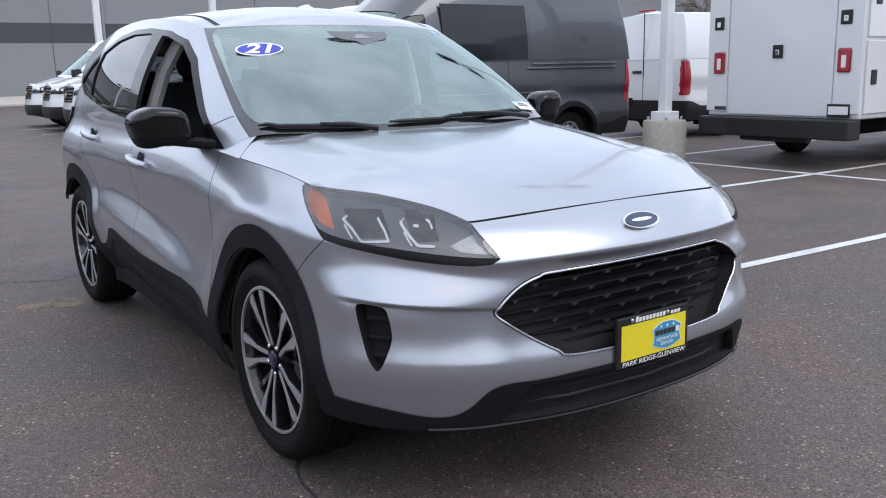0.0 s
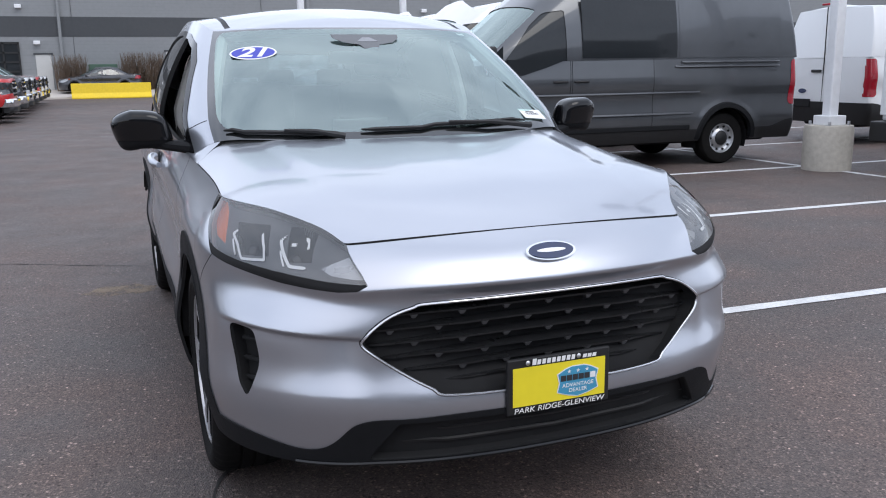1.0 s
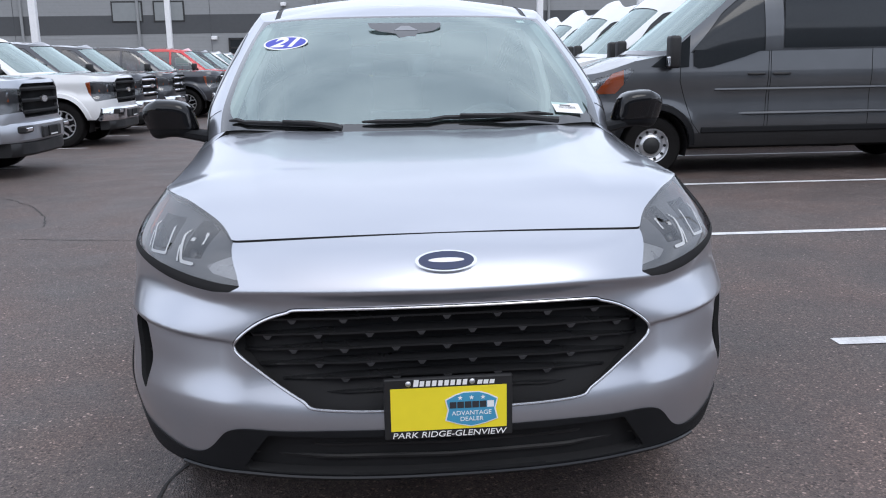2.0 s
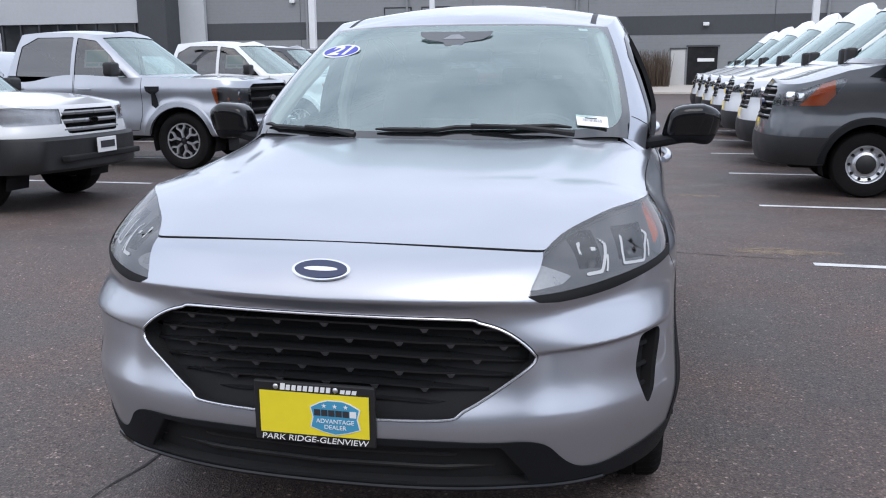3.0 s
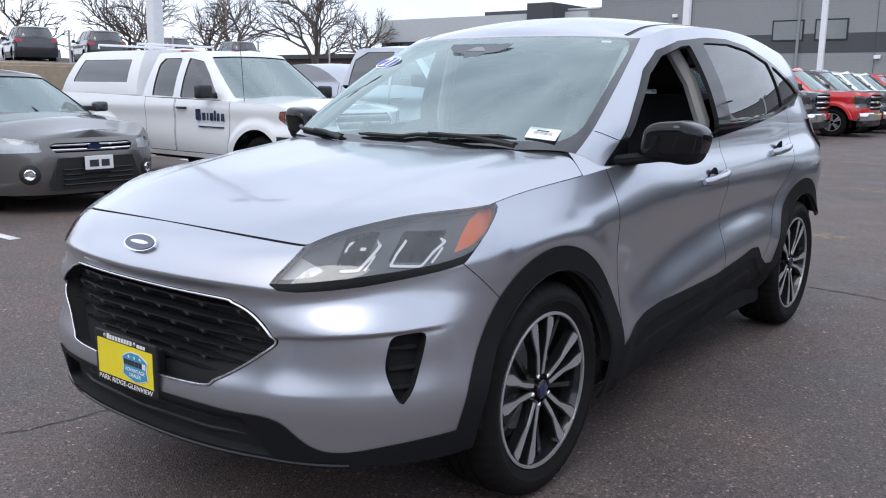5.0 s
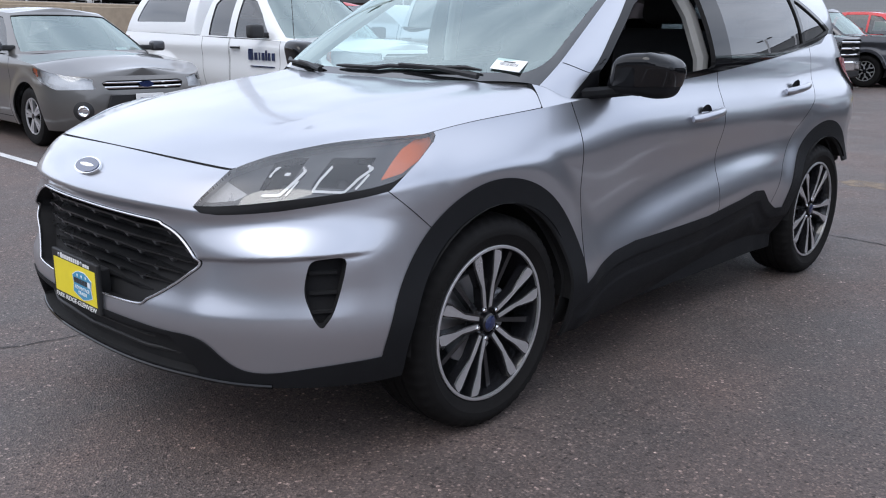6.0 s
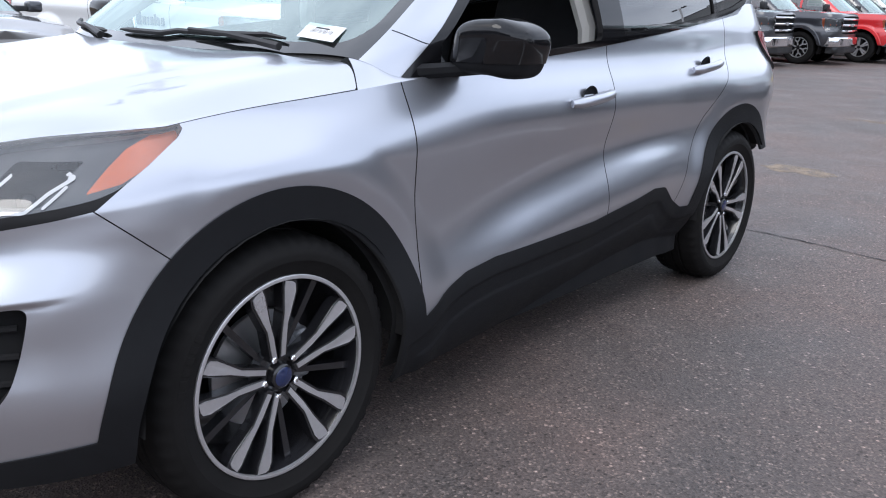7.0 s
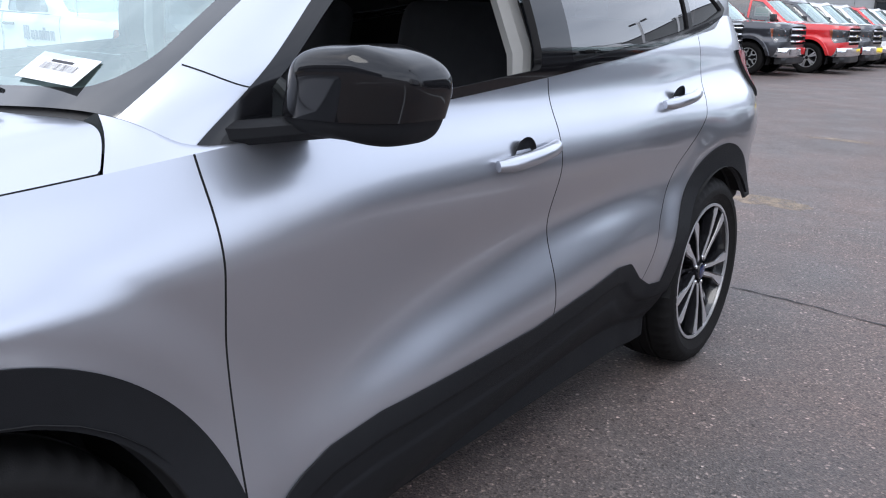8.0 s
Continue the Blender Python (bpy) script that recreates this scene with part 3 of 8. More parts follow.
# round the front wheel the flank is flatter
flank_flat = spline(FLANK_Z, [0.83, 0.885, 0.917, 0.930, 0.920, 0.910, 0.904, 0.904, 0.911, 0.912, 0.902, 0.881, 0.852, 0.826, 0.795, 0.755])
tail = spline([0.20, 0.35, 0.55, 0.8, 1.0, 1.15, 1.3], [3.52, 3.60, 3.63, 3.60, 3.58, 3.55, 3.48])
side_shoulder = spline([-0.25, 0.0, 0.27, 0.45, 0.8, 1.2, 1.5, 2.0, 2.3, 2.6, 3.0, 3.3, 3.62],
                       [0.992, 1.012, 1.032, 1.048, 1.075, 1.103, 1.128, 1.172, 1.205, 1.25, 1.29, 1.27, 1.22])


# the hood's front edge and the lamps' tops, by x + y round the corner
hood_edge = spline([-0.88, -0.72, -0.563, -0.40, -0.222], [0.930, 0.9292, 0.926, 0.920, 0.911])
lamp_edge = spline([-0.222, -0.17, -0.09, 0.0, 0.09, 0.21, 0.33, 0.45, 0.56, 0.62], [0.911, 0.926, 0.945, 0.960, 0.972, 0.984, 0.990, 0.993, 0.993, 0.992])


def corner_top(u):
    return np.where(u < -0.222, hood_edge(u), lamp_edge(u))


# the bright swell over the sill climbs towards the rear wheel
SWEEP = spline([0.0, 0.22, 0.45, 0.8, 1.2, 1.6, 1.9, 2.15, 2.4, 2.7], [0.0, -0.03, -0.045, -0.01, 0.045, 0.09, 0.11, 0.10, 0.06, 0.0])
LEDGE = spline([0.0, 0.40, 0.47, 0.56, 0.70, 0.90], [0.0, 0.0, -0.002, -0.004, 0.014, 0.055])
YC_F, YC_R, N_F, N_R = -0.25, 2.85, 2.4, 2.6


def side_x(y, z):
    """Half the width of the car's flank."""
    low = z - SWEEP(y) * step(z, 0.92, 0.68)
    flat = np.maximum(step(y, 1.0, 0.45), 0.75 * step(y, 1.75, 2.25))
    x = flank(low) * (1 - flat) + flank_flat(low) * flat
    x = x - 0.075 * step(z, 0.86, 1.02) * step(y, 0.9, -0.25)
    for yc in (0.0, WHEELBASE):
        r = np.hypot(y - yc, z - HUB_Z)
        x = x + (0.013 if yc == 0 else 0.012) * step(r, 0.610, 0.505) * step(z, 1.0, 0.84)
    x = x + 0.012 * step(np.abs(y - 2.75), 0.6, 0.0) * step(z, 0.8, 0.95) * step(z, 1.12, 1.0)
    return x - 0.03 * step(y, 2.1, 2.95) * step(z, 0.9, 1.2)


def scoop(x, z):
    """How far the hollow under the cheek's ledge is set back, from the grille's tip to the side vent."""
    brow = 0.680 + 0.06 * (x - 0.53)
    return 0.026 * step(z, brow + 0.006, brow - 0.006) * np.clip((z - 0.530) / 0.145, 0, 1) * step(x, 0.49, 0.58) * step(x, 0.905, 0.865)


def shell_grid(n_front=170, n_side=210, n_rear=40, rows=160):
    th = np.linspace(0, math.pi / 2, n_front + 1)
    th = th ** 0.92 * (math.pi / 2) ** 0.08
    ys = np.linspace(YC_F, YC_R, n_side + 1)[1:]
    tr = np.linspace(math.pi / 2, 0, n_rear + 1)[1:]
    xf = np.sin(th)
    # the ledge under the lamps dips beside the badge panel and climbs round the corner
    lift_x = LEDGE(xf ** (2 / N_F) * 0.9)

    def face(z):
        a = side_x(np.full_like(z, YC_F), z)
        nz = nose(np.clip(z - lift_x * step(z, 0.60, 0.72) * step(z, 0.91, 0.84), 0.2, 1.0))
        pw = 2 / plan_power(z)
        x = a * xf ** pw
        return x, YC_F + (nz - YC_F) * np.cos(th) ** pw + scoop(x, z)
    top_f = np.full(n_front + 1, 0.95)
    for _ in range(6):
        x0, y0 = face(top_f)
        top_f = 0.5 * top_f + 0.5 * corner_top(x0 + y0)
    top = np.concatenate([top_f, side_shoulder(ys), side_shoulder(YC_R + (3.62 - YC_R) * np.cos(tr) ** (2 / N_R))])
    t = np.linspace(0, 1, rows)
    Z = 0.215 + (top[None, :] - 0.215) * t[:, None]
    X, Y = np.zeros_like(Z), np.zeros_like(Z)
    f, s = n_front + 1, n_front + 1 + n_side
    for r in range(rows):
        X[r, :f], Y[r, :f] = face(Z[r, :f])
    Y[:, f:s] = ys[None, :]
    X[:, f:s] = side_x(Y[:, f:s], Z[:, f:s])
    zr = Z[:, s:]
    X[:, s:] = side_x(np.full_like(zr, YC_R), zr) * np.sin(tr)[None, :] ** (2 / N_R)
    Y[:, s:] = YC_R + (tail(zr) - YC_R) * np.cos(tr)[None, :] ** (2 / N_R)
    return np.stack([X, Y, Z], -1)


def front_y(x, z):
    """Where the front of the body lies at (x, z)."""
    n = float(plan_power(z))
    a = float(side_x(np.array(YC_F), np.array(z)))
    k = min(abs(x) / a, 0.999) ** n
    zz = z - float(LEDGE(abs(x))) * float(step(z, 0.60, 0.72)) * float(step(z, 0.91, 0.84))
    return YC_F + (float(nose(zz)) - YC_F) * (1 - k) ** (1 / n) + float(scoop(abs(x), z))


def arch_sd(y, z, yc, r):
    """Distance from a wheel opening: a round arch that runs straight down below the hub."""
    return np.where(z > HUB_Z, np.hypot(y - yc, z - HUB_Z), np.abs(y - yc)) - r


GRILLE = [(-0.30, 0.768), (-0.40, 0.757), (-0.475, 0.727), (-0.530, 0.676), (-0.50, 0.636), (-0.37, 0.550), (-0.27, 0.522), (0.27, 0.522), (0.37, 0.550), (0.50, 0.636), (0.530, 0.676), (0.475, 0.727), (0.40, 0.757), (0.30, 0.768)]
# the lamps and the side vents are outlined in (x + y, z), which runs evenly round the corner
LAMP = [(-0.358, 0.822), (-0.330, 0.845), (-0.295, 0.868), (-0.222, 0.916), (-0.10, 0.99), (0.20, 1.04), (0.56, 1.04), (0.618, 0.985), (0.612, 0.972), (0.553, 0.930), (0.503, 0.901), (0.437, 0.861), (0.34, 0.850), (0.23, 0.840), (0.01, 0.820), (-0.12, 0.812), (-0.25, 0.806), (-0.325, 0.8085)]
POCKET = [(0.118, 0.660), (0.138, 0.686), (0.190, 0.693), (0.262, 0.691), (0.266, 0.655), (0.226, 0.553), (0.190, 0.510), (0.176, 0.501), (0.158, 0.510), (0.132, 0.545), (0.106, 0.600)]
CLAD_EDGE = spline([0.0, 0.34, 0.455, 0.545, 0.575, 0.600, 0.63, 0.68, 0.79, 0.90, 0.95], [0.466, 0.466, 0.463, 0.455, 0.436, 0.405, 0.376, 0.357, 0.366, 0.381, 0.385])
ROCKER = [(0.36, 0.10), (0.36, 0.36), (0.47, 0.395), (0.55, 0.443), (0.66, 0.484), (0.80, 0.502), (1.38, 0.513), (1.70, 0.545), (1.84, 0.566), (1.93, 0.558), (2.03, 0.49), (2.14, 0.44), (2.4, 0.43), (2.4, 0.1)]
DOOR_F = [(0.447, 1.20), (0.447, 0.95), (0.448, 0.75), (0.454, 0.46), (0.457, 0.30), (1.44, 0.30), (1.475, 0.55), (1.495, 0.80), (1.505, 1.0), (1.51, 1.3)]
DOOR_R = [(1.51, 1.3), (1.505, 1.0), (1.495, 0.80), (1.475, 0.55), (1.44, 0.30), (1.98, 0.30), (2.06, 0.46), (2.16, 0.66), (2.31, 0.82), (2.50, 0.96), (2.58, 1.10), (2.62, 1.32)]


def crossover():
    car = thing("crossover_car", "silver compact crossover with black mirrors, parked in the aisle", "car")
    P = shell_grid()
    whole = grid_skin(P, centre=True)
    GAP = 0.0022

    # openings for the wheels
    y, z = whole.V[:, 1], whole.V[:, 2]
    body, _ = clip(whole, np.minimum(arch_sd(y, z, -0.015, 0.400), arch_sd(y, z, WHEELBASE - 0.015, 0.400)))
    body, _ = clip(body, np.where(body.V[:, 1] > 2.95, body.V[:, 2] - 0.60, 1.0))
    body, _ = clip(body, np.where(body.V[:, 1] < -0.3, body.V[:, 2] - 0.322 + 0.05 * np.clip(body.V[:, 0] - 0.5, 0, 1), 1.0))
    inner = body
    # dark cladding: arches, sills and the lower mouth
    y, z, x = body.V[:, 1], body.V[:, 2], body.V[:, 0]
    arch = np.minimum(arch_sd(y, z, -0.014, 0.482), arch_sd(y, z, WHEELBASE - 0.022, 0.490))
    rock = sd_poly(y, z, ROCKER) - 0.008
    edge = np.where(y < -0.3, z - CLAD_EDGE(x), 1.0)
    rear_low = np.where(y > 2.9, z - 0.46, 1.0)
    clad_phi = np.minimum(np.minimum(arch, rock), np.minimum(edge, rear_low))
    paint_sk, clad_sk = clip(body, clad_phi)
    mouth, clad_sk = clip(clad_sk, -sd_poly(clad_sk.V[:, 0], clad_sk.V[:, 2], [(-0.2, 0.450), (0.452, 0.450), (0.522, 0.342), (0.515, 0.336), (-0.2, 0.336)]) - np.where(clad_sk.V[:, 1] < -0.5, 0, 9))

    # lamps, grille, side pockets
    p = paint_sk
    lamp_phi = sd_poly(p.V[:, 0] + p.V[:, 1], p.V[:, 2], LAMP)
    lamp_phi = np.where(p.V[:, 1] < -0.15, lamp_phi, 1)
    lamp_phi = np.where(p.V[:, 0] > 0.3, lamp_phi, 1)
    p, lamp = clip(p, lamp_phi - 0.001)
    g_phi = sd_poly(p.V[:, 0], p.V[:, 2], smooth_loop(GRILLE, 96)) - 0.005
    g_phi = np.where(p.V[:, 1] < -0.6, g_phi, 1)
    p, grille = clip(p, g_phi)
    q = p.V[:, 0] + p.V[:, 1]
    f_phi = np.where((p.V[:, 1] < -0.4) & (p.V[:, 0] > 0.5), sd_poly(q, p.V[:, 2], smooth_loop(POCKET, 66)), 1)
    p, fog = clip(p, f_phi)

    # doors
    def take(sk, poly):
        d = sd_poly(sk.V[:, 1], sk.V[:, 2], poly)
        d = np.where(sk.V[:, 0] > 0.6, d, 1)
        out, near = clip(sk, d - GAP)
        d2 = sd_poly(near.V[:, 1], near.V[:, 2], poly)
        _, inn = clip(near, d2 + GAP)
        return out, inn
    p, door_f = take(p, DOOR_F)
    p, door_r = take(p, DOOR_R)
    # the seam between bumper and fender
    def seam(sk):
        return sk.V[:, 1] + 0.454 - 1.19 * (0.857 - sk.V[:, 2])
    bump, rest = clip(p, -seam(p) - GAP)
    fend, _ = clip(rest, seam(rest) - GAP)
    fender, quarter = clip(fend, 1.2 - fend.V[:, 1])

    # a step runs along the sill below its upper edge
    deep = -sd_poly(clad_sk.V[:, 1], clad_sk.V[:, 2], ROCKER)
    sill = Skin(clad_sk.V + clad_sk.N * (0.004 - 0.006 * step(deep, 0.045, 0.057) + 0.005 * step(deep, 0.105, 0.120))[:, None], clad_sk.N, clad_sk.A, clad_sk.T)
    sill = resurfaced(sill)
    for sgn in (1, -1):
        f = (lambda s: s) if sgn == 1 else (lambda s: s.mirrored())
        skin_part("fender", f(fender), M["silver"], car, 0.012)
        skin_part("quarter_panel", f(quarter), M["silver"], car, 0.012)
        for nm, sk, hy, hz in (("front_door", door_f, 1.326, 0.958), ("rear_door", door_r, 2.30, 1.028)):
            d = skin_part(nm, f(sk), M["silver"], car, 0.012)
            handle(d, sgn, hy, hz)
        skin_part("wheel_arch_and_sill", f(sill), M["clad"], car, 0.012, "dark grey plastic cladding")
        headlamp(car, f(lamp), sgn, lamp)
        pocket("side_vent", f(fog), 0.045, M["void"], car, "black vent pocket")
        vent_trim(car, sgn, whole)
    skin_part("front_bumper", both(bump), M["silver"], car, 0.012)
    pocket("lower_intake", both(mouth), 0.03, M["void"], car, "gloss black lower intake")
    pocket("grille_back", both(grille), 0.07, M["void"], car)
    skin_part("inner_shell", both(inner).moved(-0.05), M["void"], car)
    grille_parts(car, whole)
    rear_edge = hood(car, P)
    greenhouse(car)
    scuttle(car, P, rear_edge)
    for yc in (0.0, WHEELBASE):
        for sgn in (1, -1):
            wheel_well(car, sgn, yc)
    return car, whole


def resurfaced(sk):
    """The same Skin with normals taken anew from its triangles."""
    a, b, c = sk.V[sk.T[:, 0]], sk.V[sk.T[:, 1]], sk.V[sk.T[:, 2]]
    fn = np.cross(b - a, c - a)
    N = np.zeros_like(sk.V)
    for k in range(3):
        np.add.at(N, sk.T[:, k], fn)
    ln = np.linalg.norm(N, axis=1, keepdims=True)
    N = np.where(ln > 1e-14, N / np.maximum(ln, 1e-14), sk.N)
    N = np.where((N * sk.N).sum(1, keepdims=True) < 0, -N, N)
    return Skin(sk.V, N, sk.A, sk.T)


def at(sk, y=None, z=None, x=None):
    """The point of a Skin that lies at the given two coordinates, and its normal."""
    d = 0
    for i, v in ((0, x), (1, y), (2, z)):
        if v is not None:
            d = d + (sk.V[:, i] - v) ** 2
    i = int(np.argmin(d))
    return Vector(sk.V[i]), Vector(sk.N[i])


def handle(door, sgn, hy, hz):
    x0 = float(side_x(np.array(hy), np.array(hz)))
    bm = bmesh.new()
    pts = []
    for k in range(9):
        t = k / 8
        pts.append((sgn * (x0 + 0.012 + 0.026 * math.sin(math.pi * t) ** 0.5), hy - 0.128 + 0.256 * t, hz - 0.012 + 0.024 * t))
    tube(bm, pts, [0.013, 0.018, 0.0185, 0.0185, 0.0185, 0.0185, 0.0185, 0.018, 0.013], 12)
    part("handle", bm, M["silver"], door, smooth=True)
    bm = bmesh.new()
    lathe(bm, [(0.0, -0.004), (0.03, -0.004), (0.042, 0.0), (0.046, 0.004)], 24)
    bmesh.ops.scale(bm, vec=(1, 1, 0.8), verts=bm.verts)
    bmesh.ops.translate(bm, vec=(sgn * (x0 + 0.001), hy + 0.0, hz + 0.004), verts=bm.verts)
    part("handle_cup", bm, M["clad"], door, smooth=True)


def vent_trim(car, sgn, whole):
    """The slats deep in the side vent."""
    for z in (0.545, 0.595, 0.645):
        d = ((whole.V[:, 0] + whole.V[:, 1]) * 0.7071 - 0.125) ** 2 + (whole.V[:, 2] - z) ** 2 + np.where(whole.V[:, 1] < -0.3, 0, 9)
        i = int(np.argmin(d))
        v, n = Vector(whole.V[i]) - Vector(whole.N[i]) * 0.036, Vector(whole.N[i])
        t = Vector((0, 0, 1)).cross(n).normalized()
        a, b = v - t * 0.035, v + t * 0.045
        part("vent_slat", tube(bmesh.new(), [(sgn * a.x, a.y, a.z), (sgn * b.x, b.y, b.z)], 0.007, 6), M["void"], car)


def near_line(u, z, pts):
    """Distance from a bent line drawn over the lamp, in its (x + y, z)."""
    best = np.full(len(u), 9.0)
    q = np.stack([u / 1.35, z], 1)
    for a, b in zip(pts, pts[1:]):
        a, b = np.array([a[0] / 1.35, a[1]]), np.array([b[0] / 1.35, b[1]])
        t = np.clip(((q - a) @ (b - a)) / ((b - a) @ (b - a)), 0, 1)
        best = np.minimum(best, np.linalg.norm(q - a - t[:, None] * (b - a), axis=1))
    return best


LAMP_WELLS = (
    ([(-0.098, 0.866), (-0.050, 0.938), (0.086, 0.940), (0.012, 0.864)],
     [([(0.072, 0.939), (0.086, 0.930), (0.050, 0.905), (-0.008, 0.870), (-0.082, 0.868)], 0.0042), ([(0.064, 0.906), (0.018, 0.868)], 0.0030), ([(-0.030, 0.936), (-0.045, 0.934), (-0.066, 0.913)], 0.0034), ([(0.000, 0.922), (0.022, 0.922)], 0.004)]),
    ([(0.118, 0.874), (0.190, 0.942), (0.378, 0.940), (0.290, 0.868)],
     [([(0.197, 0.939), (0.154, 0.907), (0.130, 0.880), (0.262, 0.873), (0.313, 0.905), (0.372, 0.930), (0.352, 0.938)], 0.0038), ([(0.308, 0.880), (0.358, 0.915)], 0.0034)]))


def headlamp(car, sk, sgn, half):
    """A long lamp: smoked housing with two wells, bright bracket lights, an amber corner, a clear lens."""
    u, z = half.V[:, 0] + half.V[:, 1], half.V[:, 2]
    lamp = pocket("headlamp", sk, 0.070, M["lamp_shell"], car, "headlamp with clear lens")
    f = (lambda s: s) if sgn == 1 else (lambda s: s.mirrored())
    trim_top = spline([-0.36, -0.293, -0.162, 0.116, 0.396, 0.514, 0.56, 0.62], [0.824, 0.826, 0.834, 0.854, 0.876, 0.906, 0.934, 0.97])
    lens, trim = clip(half, z - trim_top(u))
    skin_part("lens", f(lens), M["lens"], lamp)
    skin_part("lamp_trim", f(trim), M["void"], lamp)
    bezel = half.moved(-0.026)

    def cut(poly, inset=0.0):
        return sd_poly(bezel.V[:, 0] + bezel.V[:, 1], bezel.V[:, 2], poly) + inset
    amber = [(0.398, 0.884), (0.440, 0.925), (0.477, 0.955), (0.540, 0.980), (0.612, 0.984), (0.600, 0.960), (0.569, 0.930), (0.483, 0.896)]
    tip = [(-0.352, 0.829), (-0.294, 0.868), (-0.248, 0.883), (-0.143, 0.854), (-0.192, 0.838), (-0.293, 0.829)]
    marker, bezel = clip(bezel, -cut(amber))
    skin_part("side_marker", f(marker), M["amber"], lamp, 0.01, "amber corner reflector")
    clear, bezel = clip(bezel, -cut(tip))
    skin_part("turn_reflector", f(clear), M["clear_lens"], lamp, 0.01)
    for poly, strokes in LAMP_WELLS:
        well, bezel = clip(bezel, -cut(poly))
        pocket("reflector", f(well), 0.030, M["lamp_well"], lamp, "dark mirrored lamp well")
        for pts, w in strokes:
            bar, _ = clip(half.moved(-0.020), w - near_line(u, z, pts))
            skin_part("bracket_light", f(bar), M["white_print"], lamp, 0.006, "white daytime bracket light")
        c = np.mean(poly, 0)
        i = int(np.argmin((u - c[0]) ** 2 + (z - c[1]) ** 2))
        bm = bmesh.new()
        lathe(bm, [(0.0, 0.006), (0.012, 0.004), (0.020, -0.002), (0.023, -0.010)], 24, "x")
        n = Vector(half.N[i]) + Vector((0, -0.5, 0))
        n.x *= sgn
        v = Vector(half.V[i] - half.N[i] * 0.042)
        v.x *= sgn
        bmesh.ops.transform(bm, matrix=Matrix.Translation(v) @ n.to_track_quat("X", "Z").to_matrix().to_4x4(), verts=bm.verts)
        part("projector", bm, M["gloss_black"], lamp, smooth=True)
    skin_part("lamp_bezel", f(bezel), M["lamp_smoke"], lamp, 0.004, "smoked grey lamp bezel")


def grille_parts(car, whole):
    loop = [Vector(p) for p in [(*pt, 0) for pt in smooth_loop(GRILLE, 96)]]
    pts = []
    for v in loop:
        pts.append((v.x, front_y(v.x, v.y) - 0.003, v.y))
    part("grille_surround", tube(bmesh.new(), pts + pts[:1], 0.0036, 8, False), M["satin"], car, "thin chrome outline", True)
    for k in range(6):
        z = 0.745 - k * 0.0385
        half = float(np.interp(z, [0.52, 0.55, 0.64, 0.676, 0.744, 0.766], [0.26, 0.36, 0.495, 0.522, 0.46, 0.39])) - 0.008
        bm = bmesh.new()
        n = 40
        rows = []
        for i in range(n + 1):
            x = -half + 2 * half * i / n
            yy = float(np.interp(abs(x), [0, 0.25, 0.45, 0.54], [-0.925, -0.915, -0.87, -0.835])) + 0.012
            zz = z - 0.016 * (x / 0.5) ** 2
            rows.append([bm.verts.new((x, yy + dy, zz + dz)) for dy, dz in ((0.0, -0.003), (0.0, 0.002), (0.03, 0.010), (0.03, -0.012))])
        for a, b in zip(rows, rows[1:]):
            for j in range(4):
                bm.faces.new((a[j], b[j], b[(j + 1) % 4], a[(j + 1) % 4]))
        part("grille_bar", bm, M["bar_grey"], car)
        step_x = 0.128
        m = int(half / step_x) + 1
        for i in range(-m, m + 1):
            x = (i + (0.5 if k % 2 else 0.0)) * step_x
            if abs(x) > half - 0.03 or k == 5:
                continue
            yy = float(np.interp(abs(x), [0, 0.25, 0.45, 0.54], [-0.925, -0.915, -0.87, -0.835])) + 0.012
            zz = z - 0.016 * (x / 0.5) ** 2
            bm = bmesh.new()
            a = [bm.verts.new(v) for v in ((x - 0.011, yy - 0.001, zz - 0.003), (x + 0.011, yy - 0.001, zz - 0.003), (x + 0.004, yy + 0.004, zz - 0.014), (x - 0.004, yy + 0.004, zz - 0.014))]
            b = [bm.verts.new(v.co + Vector((0, 0.012, 0))) for v in a]
            bm.faces.new(a), bm.faces.new(b[::-1])
            for j in range(4):
                bm.faces.new((a[j], b[j], b[(j + 1) % 4], a[(j + 1) % 4]))
            part("grille_stud", bm, M["stud_grey"], car)
    # oval badge, a plain blue shape with a bright rim
    v, n = at(whole, x=0.0, z=0.876, y=-0.91)
    rot = Matrix.Translation(v) @ Vector((0, n.y, n.z)).to_track_quat("Z", "Y").to_matrix().to_4x4()
    for nm, rx, ry, h, mat in (("badge_rim", 0.076, 0.0315, 0.008, "chrome"), ("badge", 0.068, 0.0265, 0.010, "navy")):
        bm = bmesh.new()
        prism(bm, [(rx * math.cos(a), ry * math.sin(a)) for a in [2 * math.pi * i / 48 for i in range(48)]], h, rot)
        part(nm, bm, M[mat], car, "blue oval badge" if nm == "badge" else "")
    part("badge_stroke", prism(bmesh.new(), oval(0.044, 0.0065), 0.0108, rot), M["white_print"], car)
    # lower mouth: slats behind a thin bright lip
    for z in (0.375, 0.412):
        pts = [(x, float(np.interp(abs(x), [0, 0.3, 0.6], [-0.945, -0.925, -0.83])) + 0.004, z) for x in np.linspace(-0.52, 0.52, 21)]
        part("intake_slat", tube(bmesh.new(), pts, 0.0065, 6), M["black"], car)
    pts = []
    for x in np.linspace(-0.72, 0.72, 41):
        pts.append((x, front_y(x, 0.328) - 0.004, 0.326 - 0.05 * max(0, abs(x) - 0.5)))
    part("front_lip", tube(bmesh.new(), pts, 0.007, 8), M["gloss_black"], car, smooth=True)


